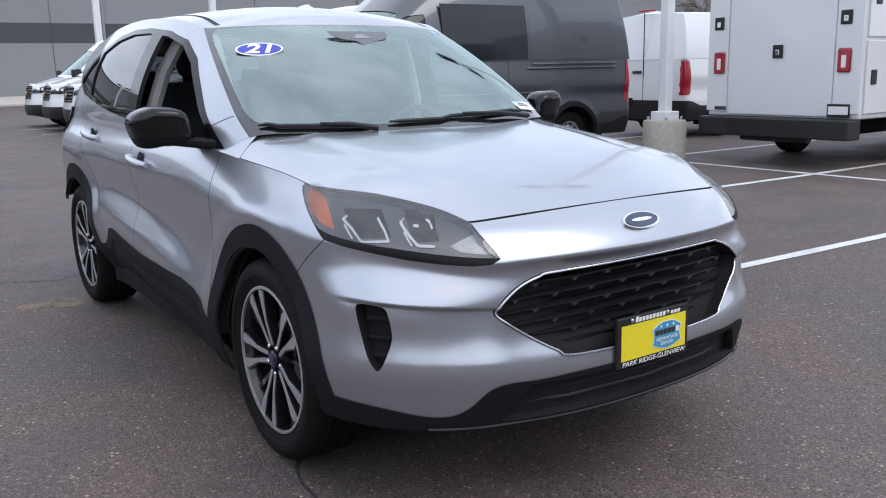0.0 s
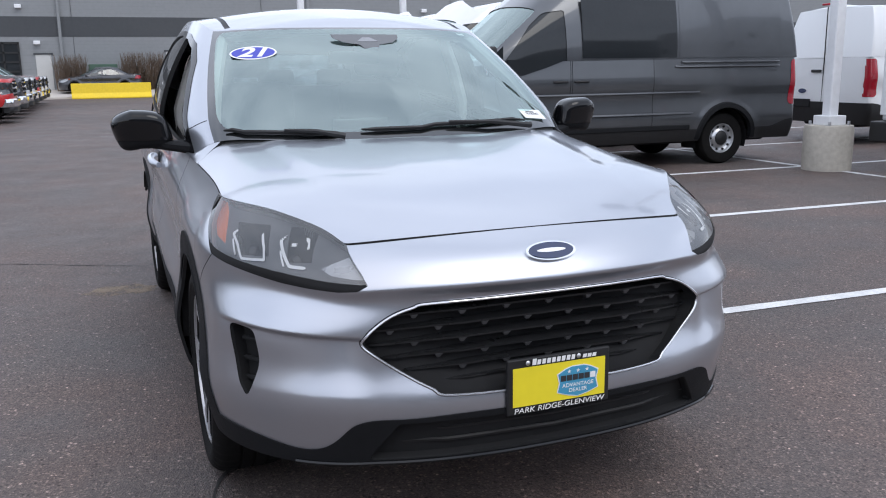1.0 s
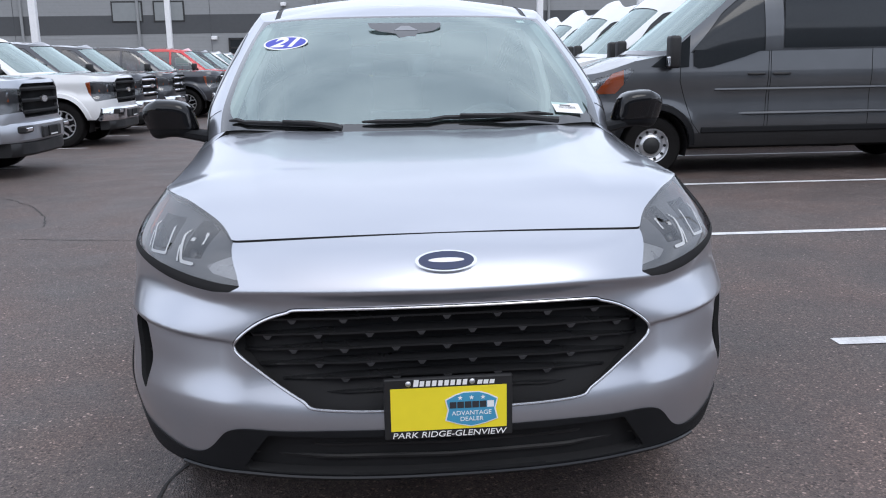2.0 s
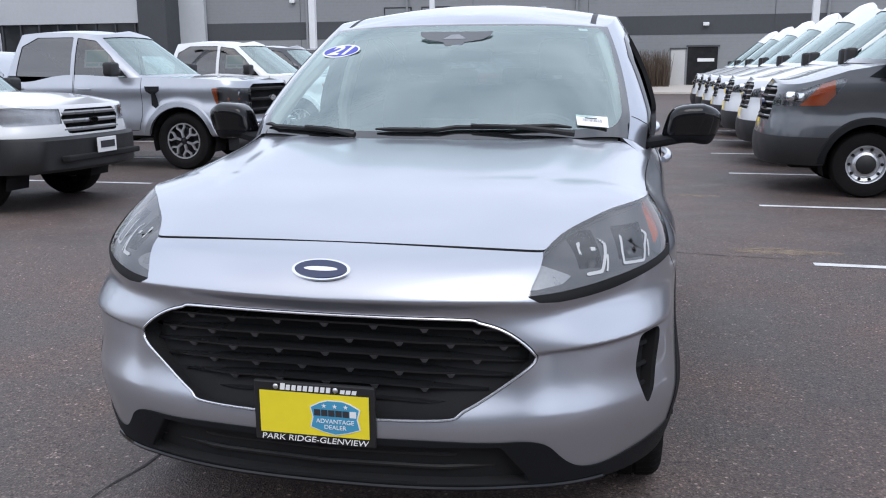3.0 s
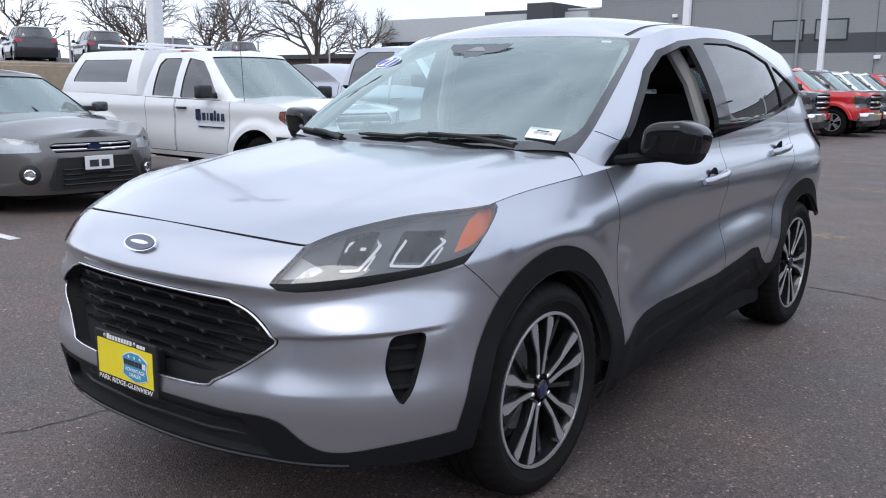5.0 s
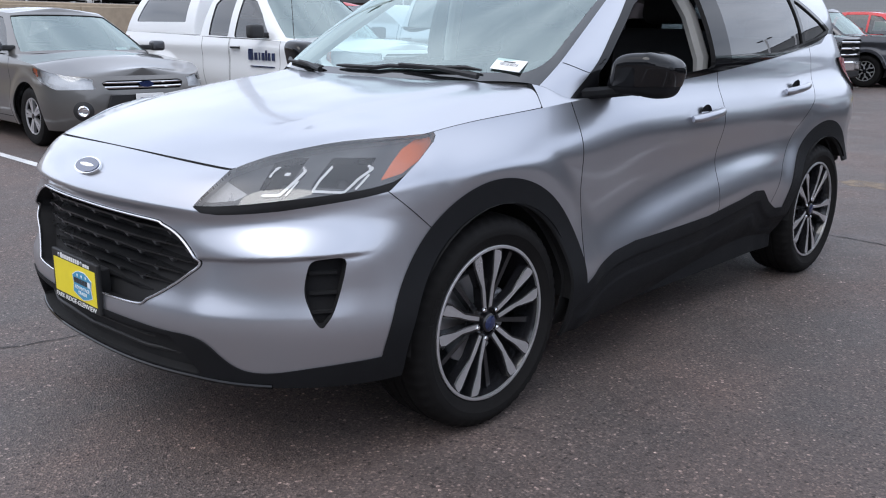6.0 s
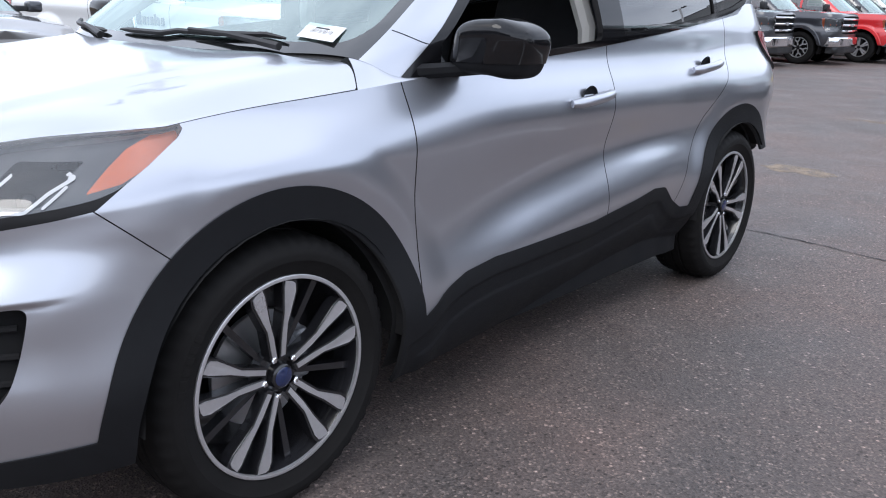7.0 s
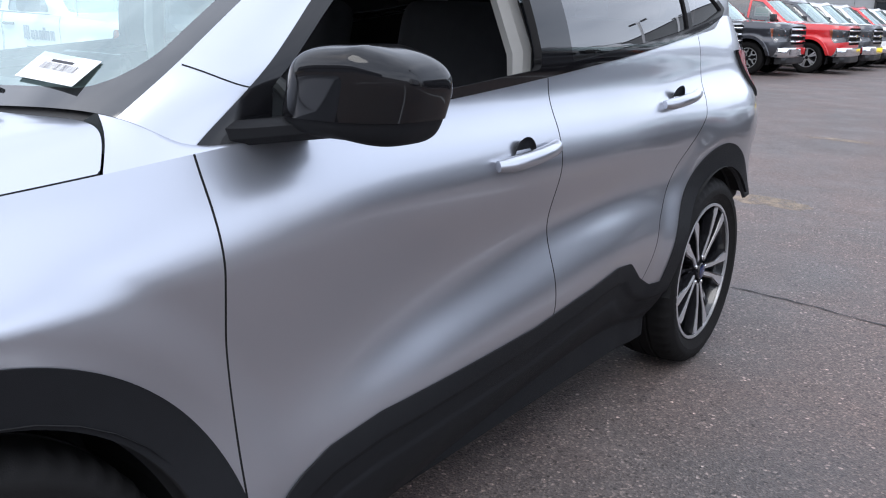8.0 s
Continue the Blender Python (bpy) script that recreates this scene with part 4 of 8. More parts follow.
def coons(F, R, C, S, n=60):
    """A patch between four edges: front and rear (by w, mid to side), mid and side (by r, front to rear)."""
    w, r = np.linspace(0, 1, n), np.linspace(0, 1, n)
    Fw, Rw, Cr, Sr = F(w), R(w), C(r), S(r)
    W, Rr = np.meshgrid(w, r)
    W, Rr = W[..., None], Rr[..., None]
    P = (1 - Rr) * Fw[None] + Rr * Rw[None] + (1 - W) * Cr[:, None] + W * Sr[:, None]
    return P - ((1 - Rr) * (1 - W) * Fw[0] + (1 - Rr) * W * Fw[-1] + Rr * (1 - W) * Rw[0] + Rr * W * Rw[-1])


def hood(car, P):
    edge = P[-1]
    i0 = int(np.argmin(np.abs(edge[:, 0] - 0.538) + np.where(edge[:, 1] < -0.4, 0, 9)))
    i1 = int(np.argmin(np.abs(edge[:, 1] - 0.30) + np.where(edge[:, 0] > 0.5, 0, 9)))

    def along(seg):
        d = np.concatenate([[0], np.cumsum(np.linalg.norm(np.diff(seg, axis=0), axis=1))])
        d /= d[-1]
        return lambda u: np.stack([np.interp(u, d, seg[:, k]) for k in range(3)], -1)
    F, S = along(edge[:i0 + 1]), along(edge[i0:i1 + 1])
    f0, s1 = edge[0], edge[i1]
    C = curve3([f0, (0, -0.70, 0.972), (0, -0.50, 1.022), (0, -0.25, 1.062), (0, 0.0, 1.090), (0, 0.17, 1.108)])
    R = curve3([(0, 0.17, 1.108), (0.3, 0.19, 1.107), (0.53, 0.252, 1.104), (0.67, 0.318, 1.099), (0.745, 0.346, 1.085), s1])
    G = coons(F, R, C, S, 70)
    x, y = G[..., 0], G[..., 1]
    ridge = np.abs(x) - (0.46 + 0.10 * np.clip((y + 0.75) / 0.9, 0, 1))
    fall = step(y, -0.75, -0.35)
    G[..., 2] += 0.006 * fall * step(ridge, 0.03, -0.05) * step(ridge, -0.30, -0.04)
    sk = grid_skin(G, centre=True)
    uv = sk.A
    keep = np.minimum(uv[:, 1] * 1.0 - 0.0105, (1 - uv[:, 0]) * 0.78 - 0.0058)
    keep = np.minimum(keep, (1 - uv[:, 1]) * 1.0 - 0.004 * step(uv[:, 0], 0.6, 0.75))
    sk, _ = clip(sk, keep)
    rear_edge = R
    skin_part("hood", both(sk), M["silver"], car, 0.012)
    bm = boxed(-0.58, 0.58, -0.62, 0.20, 0.70, 0.86, bevel=0.03)
    part("engine_bay", bm, M["void"], car)
    return rear_edge


BASE_LOOP = [(0, 0.20, 1.100), (0.34, 0.225, 1.102), (0.60, 0.295, 1.112), (0.745, 0.375, 1.100), (0.812, 0.445, 1.062), (0.842, 0.56, 1.058), (0.860, 0.90, 1.083), (0.856, 1.5, 1.128), (0.842, 2.0, 1.172), (0.805, 2.45, 1.215), (0.745, 2.90, 1.245), (0.64, 3.25, 1.25), (0.36, 3.45, 1.22), (0, 3.50, 1.20)]
ROOF_LOOP = [(0, 0.93, 1.552), (0.33, 0.96, 1.550), (0.54, 1.03, 1.542), (0.615, 1.09, 1.542), (0.640, 1.17, 1.562), (0.648, 1.28, 1.582), (0.650, 1.45, 1.598), (0.646, 1.75, 1.612), (0.638, 2.1, 1.612), (0.622, 2.5, 1.590), (0.595, 2.9, 1.552), (0.55, 3.20, 1.520), (0.33, 3.32, 1.510), (0, 3.35, 1.512)]
DLO = [(0.445, 1.038), (0.488, 1.075), (0.562, 1.135), (0.737, 1.275), (0.912, 1.405), (1.07, 1.484), (1.29, 1.532), (1.60, 1.560), (1.88, 1.566), (2.15, 1.544), (2.53, 1.462), (2.80, 1.378), (2.98, 1.315), (2.93, 1.285), (2.70, 1.245), (2.40, 1.213), (2.10, 1.184), (1.50, 1.129), (1.0, 1.088), (0.60, 1.055)]


def greenhouse(car):
    u = np.linspace(0, 1, 220)
    B, R = curve3(BASE_LOOP)(u), curve3(ROOF_LOOP)(u)
    v = np.linspace(0, 1, 56)[:, None, None]
    P = B[None] * (1 - v) + R[None] * v
    outward = np.stack([step(u, 0.12, 0.33) * step(u, 0.98, 0.80), -0.7 * step(u, 0.32, 0.12), 0.7 * step(u, 0.33, 0.1)], -1)
    P = P + outward[None] * (v * (1 - v)) * 0.14
    cab = grid_skin(P, centre=True)
    uu, vv, y, z = cab.A[:, 0], cab.A[:, 1], cab.V[:, 1], cab.V[:, 2]
    # windscreen
    side_u = 0.232
    ws_phi = np.maximum(uu - (side_u - 0.004), np.maximum(-0.02 - vv, vv - 0.985))
    frame_sk, ws = clip(cab, ws_phi)
    a = (ws.A[:, 0] - (side_u - 0.024)) * 3.4
    b = np.maximum(0.055 - ws.A[:, 1], ws.A[:, 1] - 0.962) * 0.72
    r = 0.12
    qx, qy = a + r, b + r
    border, pane = clip(ws, np.hypot(np.maximum(qx, 0), np.maximum(qy, 0)) + np.minimum(np.maximum(qx, qy), 0) - r)
    # side windows
    d = sd_poly(frame_sk.V[:, 1], frame_sk.V[:, 2], DLO)
    d = np.where(frame_sk.V[:, 0] > 0.5, d, 1)
    frame_sk, dlo = clip(frame_sk, d)
    d = sd_poly(dlo.V[:, 1], dlo.V[:, 2], DLO)
    y = dlo.V[:, 1]
    z = dlo.V[:, 2]
    post_b = np.abs(y - (1.50 - 0.10 * (z - 1.13))) - 0.075
    post_c = np.abs(y - (2.42 + 0.10 * (1.45 - z) * 2)) - 0.022
    solid = np.minimum(np.minimum(-d - 0.024, np.minimum(post_b, post_c)), y - 0.60 - 0.12 * (z - 1.07))
    glass_sk, trim = clip(dlo, solid)
    gy = glass_sk.V[:, 1]
    rest, front_glass = clip(glass_sk, gy - 1.45)
    quarter_glass, rear_glass = clip(rest, rest.V[:, 1] - 2.48)
    # rear window
    rear_phi = np.where(frame_sk.A[:, 0] > 0.80, np.maximum(0.865 - frame_sk.A[:, 0], np.maximum(0.08 - frame_sk.A[:, 1], frame_sk.A[:, 1] - 0.9)), 1)
    frame_sk, rear_pane = clip(frame_sk, rear_phi)
    screen = skin_part("windscreen", both(pane), M["windshield"], car, label="clear windscreen")
    screen.visible_shadow = False
    skin_part("windscreen_border", both(border), M["frit"], car)
    back = skin_part("rear_window", both(rear_pane), M["tint_glass"], car)
    back.visible_shadow = False
    skin_part("pillar_frame", both(frame_sk), M["silver"], car, 0.03)
    # the joint across the foot of each screen pillar
    row = P[9]
    line = [q for q, w in zip(row, u) if 0.231 < w < 0.36 and float(sd_poly(np.array([q[1]]), np.array([q[2]]), DLO)[0]) > -0.004]
    for sg in (1, -1):
        part("pillar_joint", tube(bmesh.new(), [(sg * q[0], q[1], q[2]) for q in line], 0.0016, 5), M["void"], car)
    for f in (lambda s: s, lambda s: s.mirrored()):
        skin_part("window_frame", f(trim.moved(0.002)), M["gloss_black"], car, 0.02, "gloss black window surround")
        skin_part("rear_door_glass", f(rear_glass.moved(-0.006)), M["tint_glass"], car, label="tinted rear glass")
        skin_part("quarter_glass", f(quarter_glass.moved(-0.006)), M["tint_glass"], car, label="tinted rear glass")
    # roof
    t = np.linspace(0, 1, 40)[:, None, None]
    Rl = curve3(ROOF_LOOP)(np.linspace(0, 1, 160))
    spine_y = 1.05 + (3.25 - 1.05) * np.clip((Rl[:, 1] - 0.93) / (3.35 - 0.93), 0, 1)
    spine_z = spline([1.0, 1.3, 1.7, 2.1, 2.6, 3.0, 3.3], [1.585, 1.645, 1.675, 1.675, 1.645, 1.595, 1.54])(spine_y)
    Cn = np.stack([Rl[:, 0] * 0, spine_y, spine_z], -1)
    k = np.sin(t * math.pi / 2)
    G = np.empty((40, 160, 3))
    G[..., 0] = (Rl[:, 0][None, :, None] * (1 - t))[..., 0]
    G[..., 1] = (Rl[:, 1][None, :, None] * (1 - t) + Cn[:, 1][None, :, None] * t)[..., 0]
    G[..., 2] = (Rl[:, 2][None, :, None] * (1 - k) + Cn[:, 2][None, :, None] * k)[..., 0]
    rs = grid_skin(G)
    rs.N[rs.N[:, 2] < 0] *= -1
    far = np.abs(np.abs(rs.V[:, 0]) - 0.555) - 0.012
    far = np.where((rs.V[:, 1] > 1.06) & (rs.V[:, 1] < 3.1), far, 1)
    top, strip = clip(rs, far)
    skin_part("roof", both(top), M["silver"], car)
    for f in (strip.moved(-0.002), strip.moved(-0.002).mirrored()):
        skin_part("roof_channel", f, M["black"], car)
    # cowl, headliner, floor
    bm = bmesh.new()
    cw = curve3([(0, 0.14, 1.090), (0.3, 0.16, 1.089), (0.50, 0.210, 1.083), (0.62, 0.250, 1.074), (0.69, 0.28, 1.060)])(np.linspace(0, 1, 20))
    bs = curve3(BASE_LOOP)(np.linspace(0, 0.205, 20))
    for s in (1, -1):
        a = [bm.verts.new((s * p[0], p[1], p[2])) for p in cw]
        b = [bm.verts.new((s * p[0], p[1] + 0.03, p[2] + 0.010)) for p in bs]
        for i in range(19):
            bm.faces.new((a[i], a[i + 1], b[i + 1], b[i]))
    part("cowl", bm, M["black"], car, smooth=True)


def scuttle(car, P, rear_edge):
    """The fender's top between the hood's rear corner and the foot of the windscreen pillar."""
    edge = P[-1]
    edge = edge[edge[:, 0] > 0.5]
    y = np.linspace(0.297, 0.62, 30)
    A = np.stack([np.interp(y, edge[:, 1], edge[:, k]) for k in range(3)], -1)
    u = np.linspace(0.2115, 0.402, 30)
    B = curve3(BASE_LOOP)(u)
    t = np.linspace(0, 1, 14)[:, None, None]
    G = A[None] * (1 - t) + B[None] * t
    # its front edge follows the hood's rear corner
    w0 = 0.735
    tt = np.linspace(0, 1, 14)[:, None]
    lead = rear_edge(1 - tt[:, 0] * (1 - w0)) + tt ** 4 * (B[0] - rear_edge(np.array([w0]))[0]) - np.array([0, 0, 0.001])
    fade = np.clip(1 - np.arange(30) / 14, 0, 1) ** 1.5
    G = G + (lead - G[:, 0])[:, None, :] * fade[None, :, None]
    G[..., 2] += (0.02 * (t * (1 - t)) * (np.linspace(1, 0, 30) * (1 - fade))[None, :, None])[..., 0]
    sk = grid_skin(G)
    sk.N[sk.N[:, 2] < 0] *= -1
    for f in (sk, sk.mirrored()):
        skin_part("fender_top", f, M["silver"], car, 0.012)


def wheel_well(car, sgn, yc):
    bm = bmesh.new()
    n = 20
    a0 = 0.72 if yc > 0 else 0.0
    a = [a0 + (math.pi - a0) * i / n for i in range(n + 1)]
    rows = []
    for x, r in ((0.925, 0.402), (0.60, 0.415), (0.52, 0.41)):
        rows.append([bm.verts.new((sgn * x, yc + r * math.cos(t), HUB_Z + r * math.sin(t))) for t in a])
    for p, q in zip(rows, rows[1:]):
        for i in range(n):
            bm.faces.new((p[i], p[i + 1], q[i + 1], q[i]))
    bm.faces.new(rows[-1])
    part("wheel_well", bm, M["void"], car)


def wheel(car):
    """An alloy wheel with five pairs of machined spokes, on a worn road tyre; its outer face looks to +x."""
    bm = bmesh.new()
    lathe(bm, [(0.256, 0.0), (0.250, -0.012), (0.240, -0.05), (0.230, -0.17), (0.0, -0.171)], 64)
    rim = part("wheel", bm, M["wheel_black"], car, "black and machined alloy wheel", True)
    bm = bmesh.new()
    prof = [(0.255, -0.190), (0.275, -0.220), (0.305, -0.230), (0.335, -0.226), (0.350, -0.212), (0.3555, -0.19), (0.357, -0.165), (0.350, -0.163), (0.350, -0.155), (0.358, -0.153),
            (0.358, -0.120), (0.351, -0.118), (0.351, -0.110), (0.358, -0.108), (0.358, -0.075), (0.351, -0.073), (0.351, -0.065), (0.357, -0.063),
            (0.3555, -0.025), (0.350, -0.006), (0.335, 0.010), (0.322, 0.0150), (0.320, 0.0165), (0.308, 0.0175), (0.297, 0.0175), (0.295, 0.0155), (0.281, 0.011), (0.267, 0.003), (0.259, -0.002), (0.255, -0.014)]
    seg = 150
    rings = []
    for k in range(seg):
        t = 2 * math.pi * k / seg
        ring = []
        for j, (r, h) in enumerate(prof):
            if 18 <= j <= 20 or 3 <= j <= 6:
                r = r - (0.0065 if k % 3 == 0 else 0.0)
            ring.append(bm.verts.new((h, r * math.cos(t), r * math.sin(t))))
        rings.append(ring)
    for k in range(seg):
        p, q = rings[k], rings[(k + 1) % seg]
        for i in range(len(prof) - 1):
            bm.faces.new((p[i], p[i + 1], q[i + 1], q[i]))
    part("tyre", bm, M["rubber"], rim, "black road tyre with raised sidewall marks", True)
    # raised marks on the sidewall, too worn to read
    for k in range(6):
        t0 = 0.9 + 0.085 * k
        bm = boxed(-0.0006, 0.0012, -0.009, 0.009, -0.011, 0.011, bevel=0.001, seg=1)
        bmesh.ops.transform(bm, matrix=Matrix.Rotation(t0, 4, "X") @ Matrix.Translation((0.0172, 0, 0.305)), verts=bm.verts)
        part("sidewall_mark", bm, M["rubber"], rim)
    bm = bmesh.new()
    lathe(bm, [(0.2600, -0.006), (0.2600, 0.004), (0.2570, 0.0055), (0.2500, 0.0045), (0.2490, -0.004)], 96)
    part("rim_lip", bm, M["machined"], rim, smooth=True)
    bm = bmesh.new()
    lathe(bm, [(0.0, -0.088), (0.150, -0.088), (0.152, -0.098), (0.0, -0.099)], 48)
    part("brake_disc", bm, M["steel_wheel"], rim, "grey steel brake disc")
    bm = boxed(-0.125, -0.07, 0.06, 0.145, -0.07, 0.07, bevel=0.012)
    part("brake_caliper", bm, M["lamp_grey"], rim)

    def spoke(outline, dx, depth, mat, name, ang, tilt=0.0):
        bm = bmesh.new()
        m = Matrix.Rotation(ang, 4, "X") @ Matrix(((0, 0, 1, dx), (1, 0, 0, 0), (0, 1, 0, 0), (0, 0, 0, 1)))
        prism(bm, [(t * 1.08, r * 1.113) for t, r in outline], depth, m)
        for v in bm.verts:
            r = math.hypot(v.co.y, v.co.z)
            v.co.x -= 0.020 * max(0.0, (0.21 - r) / 0.21) ** 1.3
        part(name, bm, M[mat], rim)
    for k in range(5):
        a = 2 * math.pi * k / 5 + 0.06
        for s in (1, -1):
            face = [(s * t, r) for t, r in ((0.006, 0.046), (0.018, 0.046), (0.0285, 0.120), (0.0575, 0.188), (0.0590, 0.206), (0.0520, 0.2130), (0.0330, 0.2205), (0.0285, 0.2060), (0.0230, 0.1500), (0.0125, 0.100))]
            root = [(s * t, r) for t, r in ((0.002, 0.040), (0.023, 0.040), (0.033, 0.118), (0.063, 0.186), (0.0655, 0.208), (0.058, 0.221), (0.027, 0.2265), (0.0235, 0.205), (0.0185, 0.152), (0.009, 0.100))]
            if s < 0:
                face, root = face[::-1], root[::-1]
            spoke(root, -0.034, 0.034, "wheel_black", "spoke", a)
            spoke(face, 0.0, 0.0025, "machined", "spoke_face", a)
        spoke([(-0.006, 0.04), (0.006, 0.04), (0.009, 0.225), (-0.009, 0.225)], -0.055, 0.03, "wheel_black", "thin_spoke", a + math.pi / 5)
        bm = bmesh.new()
        lathe(bm, [(0.0, -0.006), (0.006, -0.007), (0.0085, -0.010), (0.0095, -0.03)], 6)
        bmesh.ops.translate(bm, vec=(0.0, 0.052 * math.cos(a + 0.63), 0.052 * math.sin(a + 0.63)), verts=bm.verts)
        part("lug_nut", bm, M["chrome"], rim)
    bm = bmesh.new()
    lathe(bm, [(0.0, -0.003), (0.026, -0.004), (0.031, -0.008), (0.034, -0.03), (0.062, -0.034), (0.064, -0.06)], 40)
    part("hub", bm, M["wheel_black"], rim, smooth=True)
    bm = bmesh.new()
    lathe(bm, [(0.0, 0.0), (0.022, -0.001), (0.0255, -0.003)], 32)
    part("hub_cap", bm, M["navy"], rim, "dark blue hub cap", True)
    return rim


def superbody(c, r, e, nu=40, nv=24):
    u = np.linspace(-math.pi, math.pi, nu)
    v = np.linspace(-math.pi / 2, math.pi / 2, nv)
    pw = lambda a, k: np.sign(a) * np.abs(a) ** k
    U, Vv = np.meshgrid(u, v)
    return np.stack([c[0] + r[0] * pw(np.cos(Vv), e) * pw(np.cos(U), e), c[1] + r[1] * pw(np.cos(Vv), e) * pw(np.sin(U), e), c[2] + r[2] * pw(np.sin(Vv), e)], -1)


def door_mirror(car, sgn):
    G = superbody((0.980, 0.665, 1.143), (0.107, 0.092, 0.077), 0.50, 64, 48)
    d = G[..., 0] - 1.005
    # swept back towards its outer end, flatter below, rounder above
    G[..., 1] += 0.38 * np.clip(d, -0.2, 0.2) + 0.25 * np.abs(d) * (G[..., 1] < 0.66)
    G[..., 2] += -0.26 * np.clip(d, 0, 1) - 0.012 * (d / 0.128) ** 2 * (G[..., 2] > 1.143)
    G[..., 1] += 0.10 * (G[..., 2] - 1.143) * -1 * (G[..., 2] > 1.143)
    sk = grid_skin(G)
    cen = np.array([1.005, 0.665, 1.143])
    flip = ((sk.V - cen) * sk.N).sum(1) < 0
    sk.N[flip] *= -1
    z, y = sk.V[:, 2], sk.V[:, 1]
    back = y - (0.728 + 0.38 * (sk.V[:, 0] - 1.005))
    head, glass_sk = clip(sk, -back)
    cap, base = clip(head, head.V[:, 2] - 1.103)
    f = (lambda s: s) if sgn == 1 else (lambda s: s.mirrored())
    m = skin_part("door_mirror", f(cap), M["gloss_black"], car, 0.01, "gloss black mirror shell")
    skin_part("mirror_base", f(base.moved(-0.003)), M["clad"], m)
    skin_part("mirror_glass", f(glass_sk.moved(-0.004)), M["chrome"], m)
    bm = bmesh.new()
    rows = []
    for x, y0, y1, z0, z1 in ((0.80, 0.50, 0.66, 1.045, 1.090), (0.86, 0.535, 0.675, 1.053, 1.094), (0.93, 0.58, 0.72, 1.064, 1.104), (1.0, 0.61, 0.73, 1.075, 1.105)):
        rows.append([bm.verts.new((sgn * x, yy, zz)) for yy, zz in ((y0, z0 + 0.012), (y0 + 0.02, z0), (y1, z0), (y1, z1), (y0 + 0.02, z1), (y0, z1 - 0.012))])
    for p, q in zip(rows, rows[1:]):
        for j in range(6):
            bm.faces.new((p[j], p[(j + 1) % 6], q[(j + 1) % 6], q[j]))
    bm.faces.new(rows[0]), bm.faces.new(rows[-1])
    part("mirror_arm", bm, M["clad"], m, smooth=True)


def on_screen(x, z, lift=0.004):
    """A point on the windscreen, with the directions across and up it."""
    u = np.linspace(0, 0.26, 80)
    B, R = curve3(BASE_LOOP)(u), curve3(ROOF_LOOP)(u)
    best = None
    for i in range(80):
        for v in (np.linspace(0, 1, 60)):
            p = B[i] * (1 - v) + R[i] * v + np.array([0, -0.7, 0.7]) * v * (1 - v) * 0.14 * step(u[i], 0.32, 0.12)
            d = (p[0] - abs(x)) ** 2 + (p[2] - z) ** 2
            if best is None or d < best[0]:
                best = (d, p, i, v)
    _, p, i, v = best
    up = Vector(R[i] - B[i]).normalized()
    k = min(i + 1, 79)
    ac = Vector((B[k] - B[k - 1]) * (1 - v) + (R[k] - R[k - 1]) * v).normalized()
    c = Vector(p)
    if x < 0:
        c.x, up.x, ac = -c.x, -up.x, Vector((ac.x, -ac.y, -ac.z))
    n = ac.cross(up).normalized()
    if n.y > 0:
        n = -n
    up = n.cross(ac) if n.cross(ac).z > 0 else ac.cross(n)
    m = Matrix((ac, up, n)).transposed().to_4x4()
    m.translation = c + n * lift
    return m


def oval(rx, ry, n=40):
    return [(rx * math.cos(2 * math.pi * i / n), ry * math.sin(2 * math.pi * i / n)) for i in range(n)]


